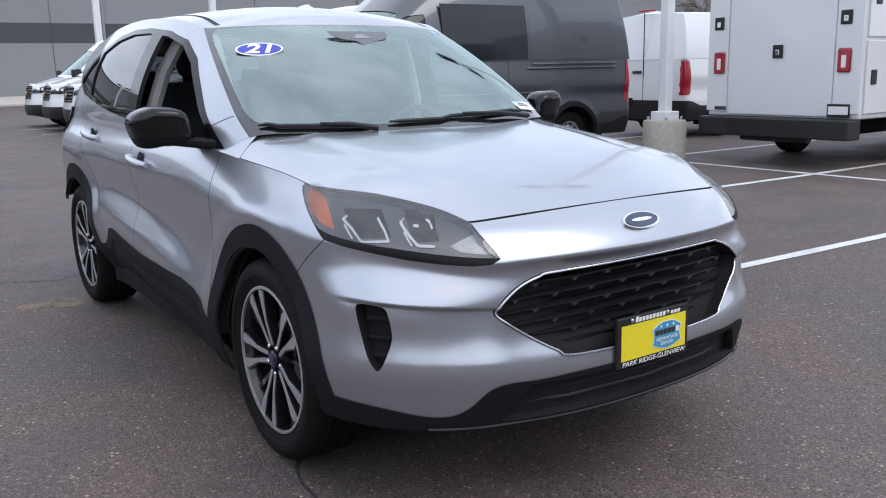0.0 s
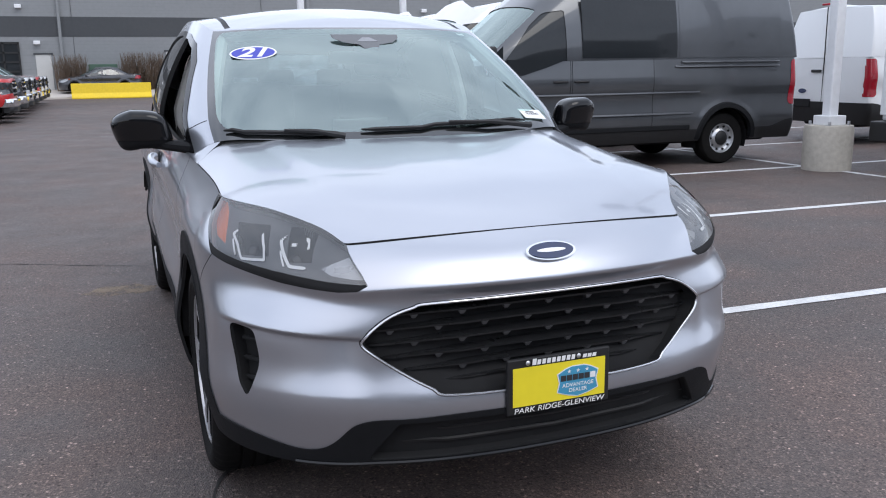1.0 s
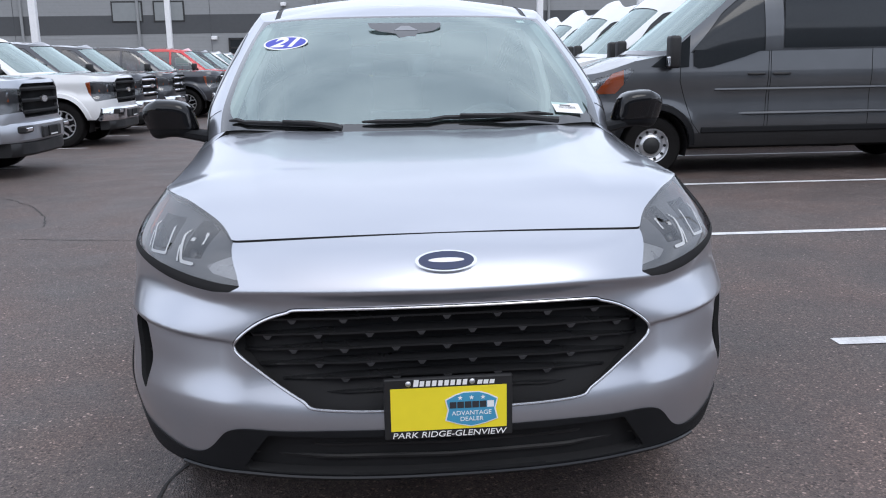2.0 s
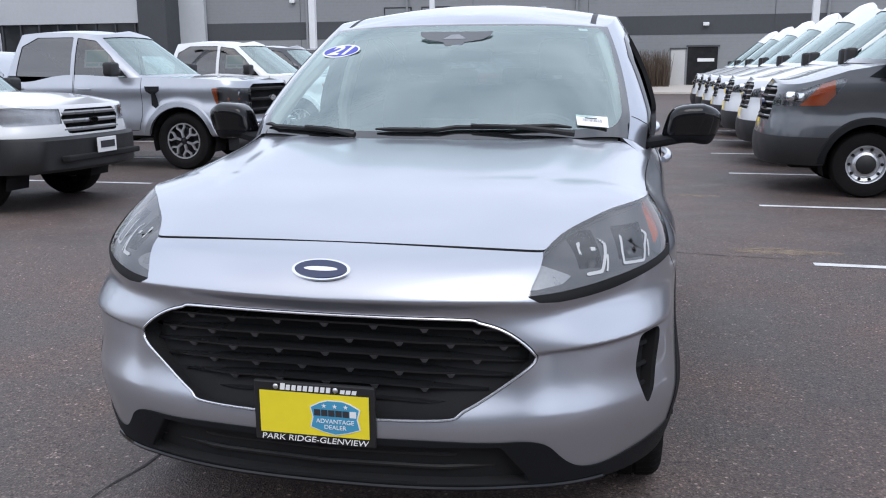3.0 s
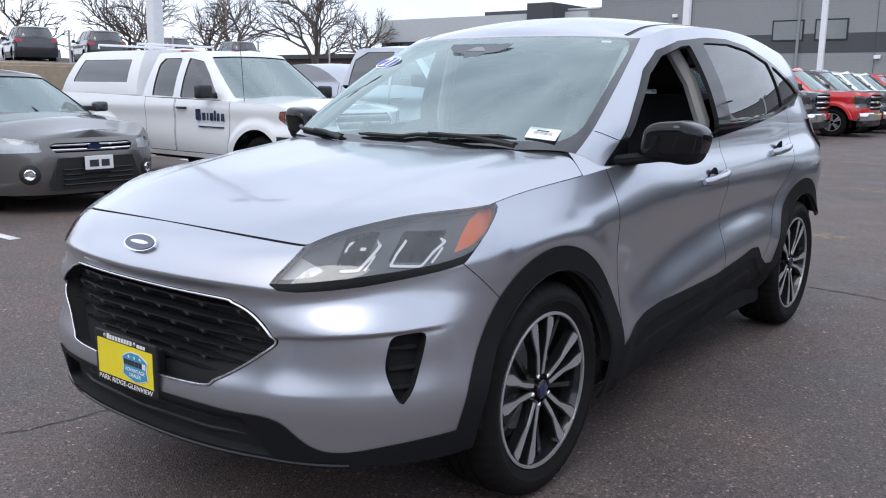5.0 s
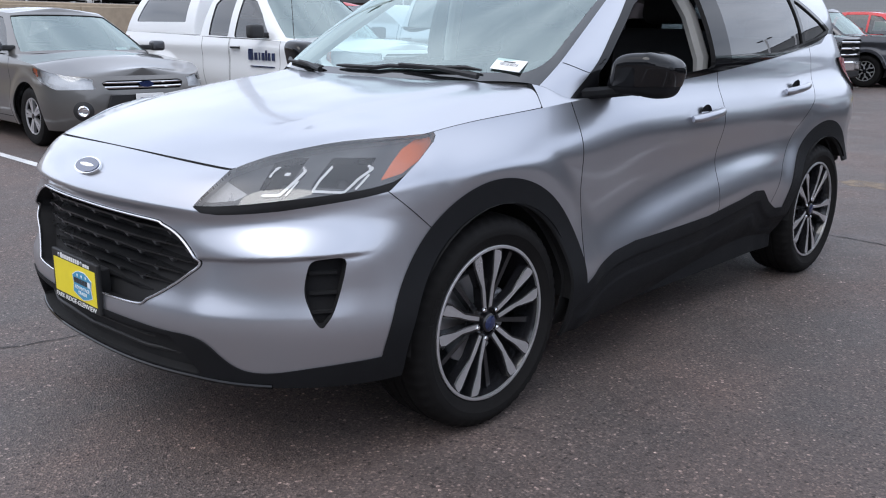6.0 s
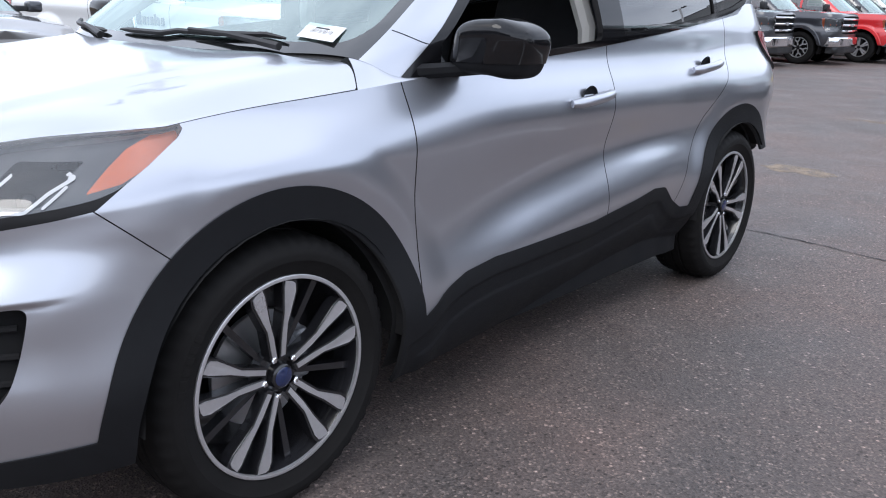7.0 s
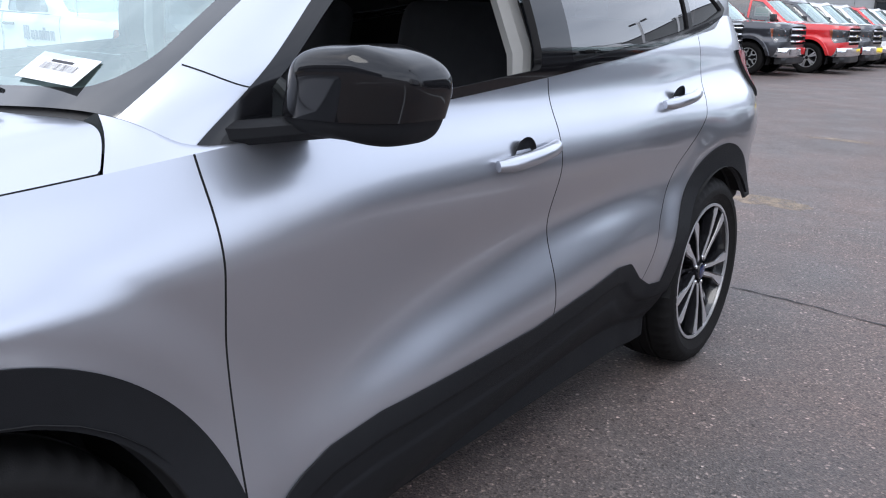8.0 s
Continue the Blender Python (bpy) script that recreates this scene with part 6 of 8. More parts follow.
def vehicle(name, label, category, spec, colour, m, group="", clad=None, clad_z=0.0, wheel_style="alloy"):
    root = thing(name, label, category, m, group)
    low, deck = body_shell(spec)
    y, z = low.V[:, 1], low.V[:, 2]

    def arch(y, z, yc):
        return np.where(z > spec["hub"], np.hypot(y - yc, z - spec["hub"]), np.abs(y - yc)) - spec["arch"]
    low, _ = clip(low, np.minimum(arch(y, z, 0), arch(y, z, spec["wb"])))
    inner = low
    lamps = []
    for poly in spec.get("lamps", ()):
        ph = np.where((low.V[:, 0] > spec["lamp_x"]) & (low.V[:, 1] < spec["ycf"] + 0.4), sd_poly(low.V[:, 1], low.V[:, 2], poly), 1)
        low, lp = clip(low, ph)
        lamps.append(lp)
    tails = []
    for poly in spec.get("tail_lamps", ()):
        ph = np.where((low.V[:, 1] > spec["ycr"] - 0.5) & (low.V[:, 0] > spec.get("tail_x", 0.4)), sd_poly(low.V[:, 1], low.V[:, 2], poly), 1)
        low, lp = clip(low, ph)
        tails.append(lp)
    gr = spec.get("grille")
    gsk = None
    if gr:
        ph = np.where(low.V[:, 1] < spec["ycf"], sd_poly(low.V[:, 0], low.V[:, 2], gr), 1)
        low, gsk = clip(low, ph)
    if clad:
        yb = low.V[:, 1]
        ph = low.V[:, 2] - clad_z - spec.get("clad_front", 0.0) * step(yb, 0.1, -0.4) - spec.get("clad_rear", 0.0) * step(yb, spec["ycr"] - 0.3, spec["ycr"] + 0.1)
        low, cl = clip(low, ph)
        skin_part("lower_cladding", both(cl.moved(0.006)), M[clad], root, 0.02)
    # door seams
    seams = spec.get("seams", ())
    for i, poly in enumerate(seams):
        d = np.where(low.V[:, 0] > 0.3, sd_poly(low.V[:, 1], low.V[:, 2], poly), 1)
        low2, near = clip(low, d - 0.004)
        d2 = sd_poly(near.V[:, 1], near.V[:, 2], poly)
        _, inn = clip(near, d2 + 0.004)
        low = low2
        for f in (inn, inn.mirrored()):
            dr = skin_part("door", f, M[colour], root, 0.015)
        if i < len(spec.get("handles", ())):
            hy, hz = spec["handles"][i]
            hx = float(at(inn, hy, hz)[0].x)
            for s in (1, -1):
                part("door_handle", tube(bmesh.new(), [(s * (hx + 0.006), hy - 0.10, hz), (s * (hx + 0.03), hy - 0.06, hz), (s * (hx + 0.03), hy + 0.06, hz), (s * (hx + 0.006), hy + 0.10, hz)], 0.014, 6), M[spec.get("handle_mat", colour)], root, smooth=True)
    skin_part("body", both(low), M[colour], root, 0.015)
    if "cab" in spec:
        y0, y1 = spec["cab"]["belt"][0][1] + 0.42, spec["cab"]["belt"][-1][1] - 0.12
        deck, rest = clip(deck, y0 - deck.V[:, 1])
        rear, _ = clip(rest, rest.V[:, 1] - y1)
        if len(rear.T):
            skin_part("rear_deck", both(rear), M[colour], root)
    skin_part("hood", both(deck), M[colour], root)
    skin_part("inner_shell", both(inner).moved(-0.06), M["void"], root)
    part("underbody", boxed(-0.62, 0.62, spec["nose"][1][0] + 0.25, spec["tail"][1][0] - 0.2, spec["sill"] - 0.06, spec["sill"] + 0.12, bevel=0.03), M["void"], root)
    for lp in lamps:
        if not len(lp.T):
            continue
        for f in (lp, lp.mirrored()):
            hl = pocket("headlamp", f, 0.048, M[spec.get("lamp_mat", "lamp_bright")], root)
            skin_part("lens", f, M["lens"], hl)
            am, _ = clip(f.moved(-0.01), f.V[:, 1] - spec.get("amber_lean", 0.0) * (f.V[:, 2] - f.V[:, 2].max()) - (f.V[:, 1].max() - spec.get("amber", 0.09)))
            if spec.get("amber_in"):
                am, _ = clip(am, f.V[:, 1].max() - spec["amber_in"] - am.V[:, 1])
            if len(am.T):
                skin_part("side_marker", am, M["amber"], hl)
            mid, n = f.V.mean(0), Vector(f.N.mean(0)).normalized()
            q = n.to_track_quat("Z", "Y").to_matrix().to_4x4()
            for da, db, w, h, mat in spec.get("projectors", ((0.0, 0.0, 0.055, 0.055, "chrome"),)):
                bm = boxed(-w, w, -h, h, -0.03, 0.012, bevel=min(w, h) * 0.45, seg=3)
                c = Vector(mid) - n * 0.035 + Vector((0, da, db))
                bmesh.ops.transform(bm, matrix=Matrix.Translation(c) @ q, verts=bm.verts)
                part("projector", bm, M[mat], hl, smooth=True)
    for lp in tails:
        if not len(lp.T):
            continue
        for f in (lp, lp.mirrored()):
            skin_part("tail_lamp", f.moved(0.006), M["red_lens"], root, 0.02, "red tail lamp")
    if gsk is not None and len(gsk.T):
        gb = pocket("grille", both(gsk), 0.06, M[spec.get("grille_mat", "black")], root)
        zs = [p[1] for p in gr]
        z0, z1 = min(zs), max(zs)
        nb = spec.get("bars", 4)
        yb = float(np.median(gsk.V[:, 1]))
        hw = max(p[0] for p in gr)
        for k in range(nb):
            zz = z0 + (z1 - z0) * (k + 0.5) / nb
            pts = [(x, float(at(gsk, x=abs(x), z=zz)[0].y) + 0.02, zz) for x in np.linspace(-hw + 0.02, hw - 0.02, 11)]
            part("grille_bar", tube(bmesh.new(), pts, spec.get("bar_r", 0.02), 6), M[spec.get("bar_mat", "gloss_black")], gb, smooth=True)
        v = at(gsk, x=0.0, z=(z0 + z1) / 2 + spec.get("badge_dz", 0.0))[0]
        part("badge", prism(bmesh.new(), oval(spec.get("badge", 0.11), spec.get("badge", 0.11) * 0.42, 28), 0.03, Matrix.Translation((0, v.y + 0.01, v.z)) @ Matrix.Rotation(radians(90), 4, "X")), M["navy"] if spec.get("badge_mat", "navy") == "navy" else M[spec["badge_mat"]], gb, "oval badge")
    # bumper bars, plate
    for (x0, x1, z0, z1, mat, out) in spec.get("bumpers", ()):
        bm = bmesh.new()
        rows = []
        for x in np.linspace(-x1, x1, 25):
            yy = float(np.interp(abs(x), spec["bump_x"], spec["bump_y"])) - out
            rows.append([bm.verts.new((x, yy + dy, zz)) for dy, zz in ((0.03, z0), (0.0, z0 + 0.03), (0.0, z1 - 0.03), (0.03, z1), (0.16, z1), (0.16, z0))])
        for p, q in zip(rows, rows[1:]):
            for j in range(6):
                bm.faces.new((p[j], p[(j + 1) % 6], q[(j + 1) % 6], q[j]))
        bm.faces.new(rows[0]), bm.faces.new(rows[-1])
        part("bumper", bm, M[mat], root, smooth=True)
    if "cab" in spec:
        cs = spec["cab"]
        cab, roof = cab_shell(cs)
        skin_part("roof", both(roof), M[colour], root)
        uu, vv = cab.A[:, 0], cab.A[:, 1]
        v0, v1 = cs.get("ws_v", (0.06, 0.93))
        ph = np.maximum(uu - cs["ws_u"], np.maximum(v0 - vv, vv - v1))
        fr, ws = clip(cab, ph)
        skin_part("windscreen", both(ws.moved(-0.01)), M["windshield"], root, label="clear windscreen")
        if cs.get("rear_u"):
            ph = np.maximum(cs["rear_u"] - fr.A[:, 0], np.maximum(0.12 - fr.A[:, 1], fr.A[:, 1] - 0.88))
            fr, rw = clip(fr, ph)
            skin_part("rear_window", both(rw.moved(-0.008)), M["tint_glass"], root)
        for poly, gm in cs["windows"]:
            ph = np.where(fr.V[:, 0] > 0.35, sd_poly(fr.V[:, 1], fr.V[:, 2], poly) - 0.01, 1)
            fr, wd = clip(fr, ph)
            if not len(wd.T):
                continue
            for f in (wd, wd.mirrored()):
                skin_part("side_window", f.moved(-0.010), M[gm], root)
        skin_part("cab", both(fr), M[colour], root, 0.03)
        # dark cabin with two seats
        yb0, yb1 = cs["belt"][0][1], cs["belt"][-1][1]
        zb = cs["belt"][0][2]
        part("dashboard", boxed(-0.7, 0.7, yb0 + 0.25, yb0 + 0.75, zb - 0.3, zb - 0.02, bevel=0.05), M["dash"], root, smooth=True)
        for x in (-0.38, 0.38):
            st = part("seat", boxed(x - 0.24, x + 0.24, yb0 + 1.55, yb0 + 1.72, zb - 0.5, zb + 0.28, bevel=0.06), M["cloth"], root, smooth=True)
            part("headrest", boxed(x - 0.12, x + 0.12, yb0 + 1.60, yb0 + 1.70, zb + 0.30, zb + 0.46, bevel=0.04), M["cloth"], st, smooth=True)
        part("cabin_floor", boxed(-0.72, 0.72, yb0 + 0.2, min(yb1, yb0 + 3.0) - 0.1, zb - 0.75, zb - 0.5), M["void"], root)
        for s in (1, -1):
            mx, my, mz = cs["mirror"]
            w, h = cs.get("mirror_size", (0.20, 0.20))
            bm = boxed(min(s * mx, s * (mx + w)), max(s * mx, s * (mx + w)), my - 0.05, my + 0.08, mz, mz + h, bevel=0.035, seg=3)
            mr = part("door_mirror", bm, M[cs.get("mirror_mat", "black")], root, "black door mirror", True)
            part("mirror_arm", boxed(min(s * (mx - 0.14), s * (mx + 0.04)), max(s * (mx - 0.14), s * (mx + 0.04)), my - 0.02, my + 0.05, mz + 0.01, mz + 0.07, bevel=0.015), M["black"], mr)
    for yc in (0, spec["wb"]):
        for right in (False, True):
            s = -1 if right else 1
            plain_wheel(root, s * spec["track"], yc, spec["hub"], 0.23, wheel_style, right)
            bm = bmesh.new()
            n = 14
            rows = [[bm.verts.new((s * x, yc + spec["arch"] * math.cos(a), spec["hub"] + spec["arch"] * math.sin(a))) for a in [math.pi * (-0.1 + 1.2 * i / n) for i in range(n + 1)]] for x in (spec["track"] - 0.02, spec["track"] - 0.35)]
            for i in range(n):
                bm.faces.new((rows[0][i], rows[0][i + 1], rows[1][i + 1], rows[1][i]))
            bm.faces.new(rows[1])
            part("wheel_well", bm, M["void"], root)
            if "arch_band" in spec:
                arch_band(root, spec, inner, s, yc, spec["arch_band"], colour)
    return root


def arch_band(root, spec, sk, s, yc, band, colour):
    """A raised lip round a wheel opening, lying on the flank."""
    width, out, mat = band
    side = np.where((np.abs(sk.V[:, 1] - yc) < spec["arch"] + 0.3) & (sk.V[:, 0] > 0.4))[0]
    V = sk.V[side]
    bm = bmesh.new()
    rows = []
    for i in range(25):
        a = math.pi * (-0.06 + 1.12 * i / 24)
        row = []
        for r, o in ((spec["arch"] - 0.004, -0.03), (spec["arch"] - 0.004, out), (spec["arch"] + width * 0.75, out), (spec["arch"] + width, -0.004)):
            y, z = yc + r * math.cos(a), spec["hub"] + r * math.sin(a)
            z = max(z, spec["sill"] + 0.02)
            x = V[int(np.argmin((V[:, 1] - y) ** 2 + (V[:, 2] - z) ** 2)), 0]
            row.append(bm.verts.new((s * (x + o), y, z)))
        rows.append(row)
    for p, q in zip(rows, rows[1:]):
        for j in range(3):
            bm.faces.new((p[j], p[j + 1], q[j + 1], q[j]))
    part("arch_lip", bm, M[mat or colour], root, smooth=True)


def facing(x, y, deg, dz=0.0):
    """Stands a vehicle with its front axle at (x, y); deg turns its nose from -y."""
    return pose(x, y, dz, 0, 0, deg)


VAN = dict(
    nose=([0.30, 0.40, 0.62, 0.80, 1.0, 1.12, 1.22, 1.32], [-0.98, -1.02, -1.03, -1.0, -0.97, -0.94, -0.86, -0.70]),
    tail=([0.3, 0.6, 1.0, 1.5], [4.92, 4.96, 4.96, 4.95]), flank=([0.30, 0.45, 0.7, 0.95, 1.1, 1.25, 1.45], [0.93, 0.98, 1.0, 0.985, 1.005, 0.995, 0.97]),
    shoulder=([-1.03, -0.9, -0.5, -0.1, 0.15, 0.6, 2.0, 4.96], [1.20, 1.19, 1.28, 1.36, 1.40, 1.42, 1.44, 1.45]),
    ycf=-0.25, ycr=4.75, tail_x=0.86, nf=2.8, nr=7.0, sill=0.34, wb=3.75, hub=0.356, arch=0.43, track=0.92, crown=0.05, flare=0.015,
    lamps=([(-0.93, 0.96), (-0.90, 1.07), (-0.60, 1.17), (-0.28, 1.27), (-0.26, 1.23), (-0.38, 1.07), (-0.46, 0.97)],), lamp_x=0.35, amber=0.19, amber_lean=0.85, amber_in=0.11, lamp_mat="lamp_well", arch_band=(0.075, 0.022, "clad"),
    projectors=((-0.06, -0.01, 0.06, 0.06, "chrome"), (-0.16, 0.0, 0.05, 0.05, "chrome")),
    grille=[(-0.50, 0.80), (0.50, 0.80), (0.56, 1.12), (0.46, 1.17), (-0.46, 1.17), (-0.56, 1.12)], bars=5, bar_r=0.016,
    seams=([(0.30, 1.6), (0.28, 1.1), (0.44, 0.62), (0.55, 0.48), (1.30, 0.48), (1.34, 1.6)], [(1.36, 1.6), (1.34, 0.48), (2.55, 0.48), (2.57, 1.6)]), handles=((1.18, 1.17), (1.48, 1.17)), handle_mat="black",
    tail_lamps=([(4.78, 0.80), (5.0, 0.80), (5.0, 1.42), (4.82, 1.42)],),
    clad_front=0.14, clad_rear=0.10,
    cab=dict(
        belt=[(0, -0.10, 1.42), (0.45, -0.06, 1.41), (0.78, 0.05, 1.40), (0.93, 0.22, 1.40), (0.975, 0.55, 1.42), (0.98, 1.3, 1.43), (0.98, 2.4, 1.44), (0.98, 3.7, 1.45), (0.975, 4.75, 1.45), (0.90, 4.94, 1.45), (0.5, 4.955, 1.45), (0, 4.96, 1.45)],
        roof=[(0, 1.12, 2.40), (0.36, 1.15, 2.38), (0.62, 1.20, 2.33), (0.72, 1.28, 2.28), (0.78, 1.50, 2.32), (0.80, 1.9, 2.38), (0.82, 2.6, 2.42), (0.82, 3.7, 2.42), (0.80, 4.65, 2.40), (0.74, 4.80, 2.40), (0.4, 4.82, 2.42), (0, 4.82, 2.43)],
        ws_u=0.225, ws_v=(0.05, 0.74), bulge=0.16, roof_crown=0.06,
        # opaque pane: the dim cab behind the glass is put into its colour
        windows=(([(0.40, 1.40), (0.60, 1.62), (0.80, 1.86), (1.0, 2.02), (1.26, 2.05), (1.27, 1.40)], "window_dark"),),
        mirror=(1.03, 0.14, 1.25), mirror_size=(0.18, 0.36)))

PICKUP = dict(
    nose=([0.45, 0.60, 0.75, 0.98, 1.16, 1.24, 1.32], [-0.90, -0.92, -0.94, -0.95, -0.94, -0.90, -0.78]),
    tail=([0.45, 0.8, 1.3], [4.83, 4.86, 4.84]), flank=([0.45, 0.6, 0.8, 1.0, 1.12, 1.22, 1.34], [0.96, 1.0, 0.995, 0.985, 1.0, 0.975, 0.94]),
    shoulder=([-0.95, -0.85, -0.5, 0.0, 0.5, 0.9, 2.0, 2.75, 2.85, 4.86], [1.235, 1.23, 1.255, 1.27, 1.28, 1.285, 1.295, 1.31, 1.38, 1.40]),
    ycf=-0.35, ycr=4.65, tail_x=0.78, nf=3.6, nr=8.0, sill=0.48, wb=3.68, hub=0.405, arch=0.48, track=0.945, crown=0.03, flare=0.03,
    lamps=([(-0.92, 0.84), (-0.92, 1.13), (-0.62, 1.15), (-0.49, 1.13), (-0.53, 0.94), (-0.64, 0.80)],), lamp_x=0.62, amber=0.075, lamp_mat="lamp_smoke", arch_band=(0.085, 0.020, ""),
    projectors=((-0.01, 0.085, 0.085, 0.042, "chrome"), (0.0, 0.005, 0.090, 0.026, "amber"), (0.01, -0.075, 0.075, 0.042, "chrome")),
    grille=[(-0.60, 0.76), (0.60, 0.76), (0.66, 0.90), (0.66, 1.14), (0.56, 1.19), (-0.56, 1.19), (-0.66, 1.14), (-0.66, 0.90)], bars=3, bar_r=0.026, bar_mat="void", badge_mat="satin", badge=0.10,
    seams=([(0.58, 1.5), (0.58, 0.75), (0.64, 0.55), (1.62, 0.55), (1.64, 1.5)], [(1.66, 1.5), (1.64, 0.55), (2.46, 0.55), (2.62, 0.8), (2.72, 1.1), (2.74, 1.5)], [(2.80, 1.5), (2.80, 0.3), (2.81, 0.3), (2.81, 1.5)]), handles=((1.46, 1.12), (2.55, 1.13)),
    bumpers=((-1, 0.98, 0.46, 0.69, "chrome", 0.06), (-1, 0.88, 0.30, 0.47, "black", 0.03)), bump_x=[0, 0.5, 0.8, 0.98], bump_y=[-0.95, -0.94, -0.86, -0.68],
    tail_lamps=([(4.60, 0.98), (4.9, 0.98), (4.9, 1.33), (4.62, 1.33)],),
    cab=dict(
        belt=[(0, 0.36, 1.285), (0.45, 0.40, 1.285), (0.76, 0.52, 1.275), (0.90, 0.68, 1.28), (0.94, 1.0, 1.285), (0.945, 1.6, 1.29), (0.945, 2.2, 1.30), (0.94, 2.62, 1.31), (0.88, 2.76, 1.31), (0.5, 2.80, 1.31), (0, 2.81, 1.31)],
        roof=[(0, 1.22, 1.91), (0.34, 1.25, 1.905), (0.58, 1.32, 1.89), (0.69, 1.42, 1.885), (0.735, 1.62, 1.905), (0.74, 1.9, 1.92), (0.74, 2.2, 1.92), (0.735, 2.48, 1.905), (0.70, 2.60, 1.89), (0.4, 2.64, 1.90), (0, 2.65, 1.905)],
        ws_u=0.26, rear_u=0.84, bulge=0.10, roof_crown=0.05,
        windows=(([(0.80, 1.255), (1.14, 1.60), (1.38, 1.79), (1.64, 1.83), (1.64, 1.28)], "side_glass"), ([(1.72, 1.29), (1.72, 1.84), (2.30, 1.84), (2.53, 1.72), (2.59, 1.32)], "tint_glass")),
        mirror=(1.0, 0.92, 1.30), mirror_size=(0.24, 0.19)))
TACOMA = dict(
    nose=([0.40, 0.55, 0.70, 0.85, 0.98, 1.05, 1.12], [-0.83, -0.86, -0.87, -0.86, -0.84, -0.80, -0.66]),
    tail=([0.4, 0.8, 1.2], [4.38, 4.41, 4.40]), flank=([0.40, 0.55, 0.75, 0.92, 1.02, 1.12, 1.22], [0.88, 0.915, 0.915, 0.905, 0.91, 0.885, 0.85]),
    shoulder=([-0.87, -0.75, -0.4, 0.0, 0.4, 0.9, 2.0, 2.55, 4.41], [1.04, 1.04, 1.075, 1.095, 1.11, 1.12, 1.135, 1.15, 1.18]),
    ycf=-0.3, ycr=4.25, nf=3.0, nr=8.0, sill=0.42, wb=3.23, hub=0.365, arch=0.44, track=0.86, crown=0.07, flare=0.035,
    lamps=([(-0.84, 0.86), (-0.84, 1.0), (-0.62, 1.03), (-0.38, 1.02), (-0.36, 0.93), (-0.52, 0.85)],), lamp_x=0.45, amber=0.08,
    grille=[(-0.40, 0.76), (0.40, 0.76), (0.47, 0.92), (0.40, 1.0), (-0.40, 1.0), (-0.47, 0.92)], bars=3, bar_r=0.022, badge=0.065, badge_mat="chrome", bar_mat="lamp_grey",
    seams=([(0.50, 1.4), (0.50, 0.70), (0.56, 0.48), (1.55, 0.48), (1.58, 1.4)], [(1.60, 1.4), (1.57, 0.48), (2.12, 0.48), (2.2, 0.75), (2.24, 1.4)], [(2.42, 1.4), (2.42, 0.3), (2.43, 0.3), (2.43, 1.4)]), handles=((1.42, 1.02),), handle_mat="black",
    bumpers=((-1, 0.965, 0.40, 0.74, "black", 0.10),), bump_x=[0, 0.45, 0.75, 0.92, 0.965], bump_y=[-0.86, -0.83, -0.74, -0.58, -0.44],
    tail_lamps=([(4.2, 0.85), (4.5, 0.85), (4.5, 1.12), (4.2, 1.12)],),
    cab=dict(
        belt=[(0, 0.30, 1.115), (0.42, 0.34, 1.115), (0.68, 0.44, 1.11), (0.81, 0.58, 1.12), (0.85, 0.9, 1.125), (0.855, 1.4, 1.135), (0.855, 1.9, 1.14), (0.85, 2.28, 1.145), (0.78, 2.38, 1.15), (0.45, 2.40, 1.15), (0, 2.41, 1.15)],
        roof=[(0, 1.10, 1.70), (0.32, 1.13, 1.695), (0.52, 1.18, 1.685), (0.61, 1.27, 1.68), (0.65, 1.42, 1.69), (0.655, 1.65, 1.70), (0.655, 1.9, 1.70), (0.65, 2.15, 1.695), (0.61, 2.24, 1.68), (0.36, 2.27, 1.685), (0, 2.28, 1.69)],
        ws_u=0.26, bulge=0.10, roof_crown=0.04,
        windows=(([(0.80, 1.15), (1.05, 1.42), (1.24, 1.58), (1.50, 1.62), (1.52, 1.15)], "side_glass"), ([(1.68, 1.16), (1.66, 1.62), (2.02, 1.62), (2.10, 1.55), (2.12, 1.17)], "side_glass")),
        mirror=(0.90, 0.84, 1.14), mirror_size=(0.20, 0.16)))
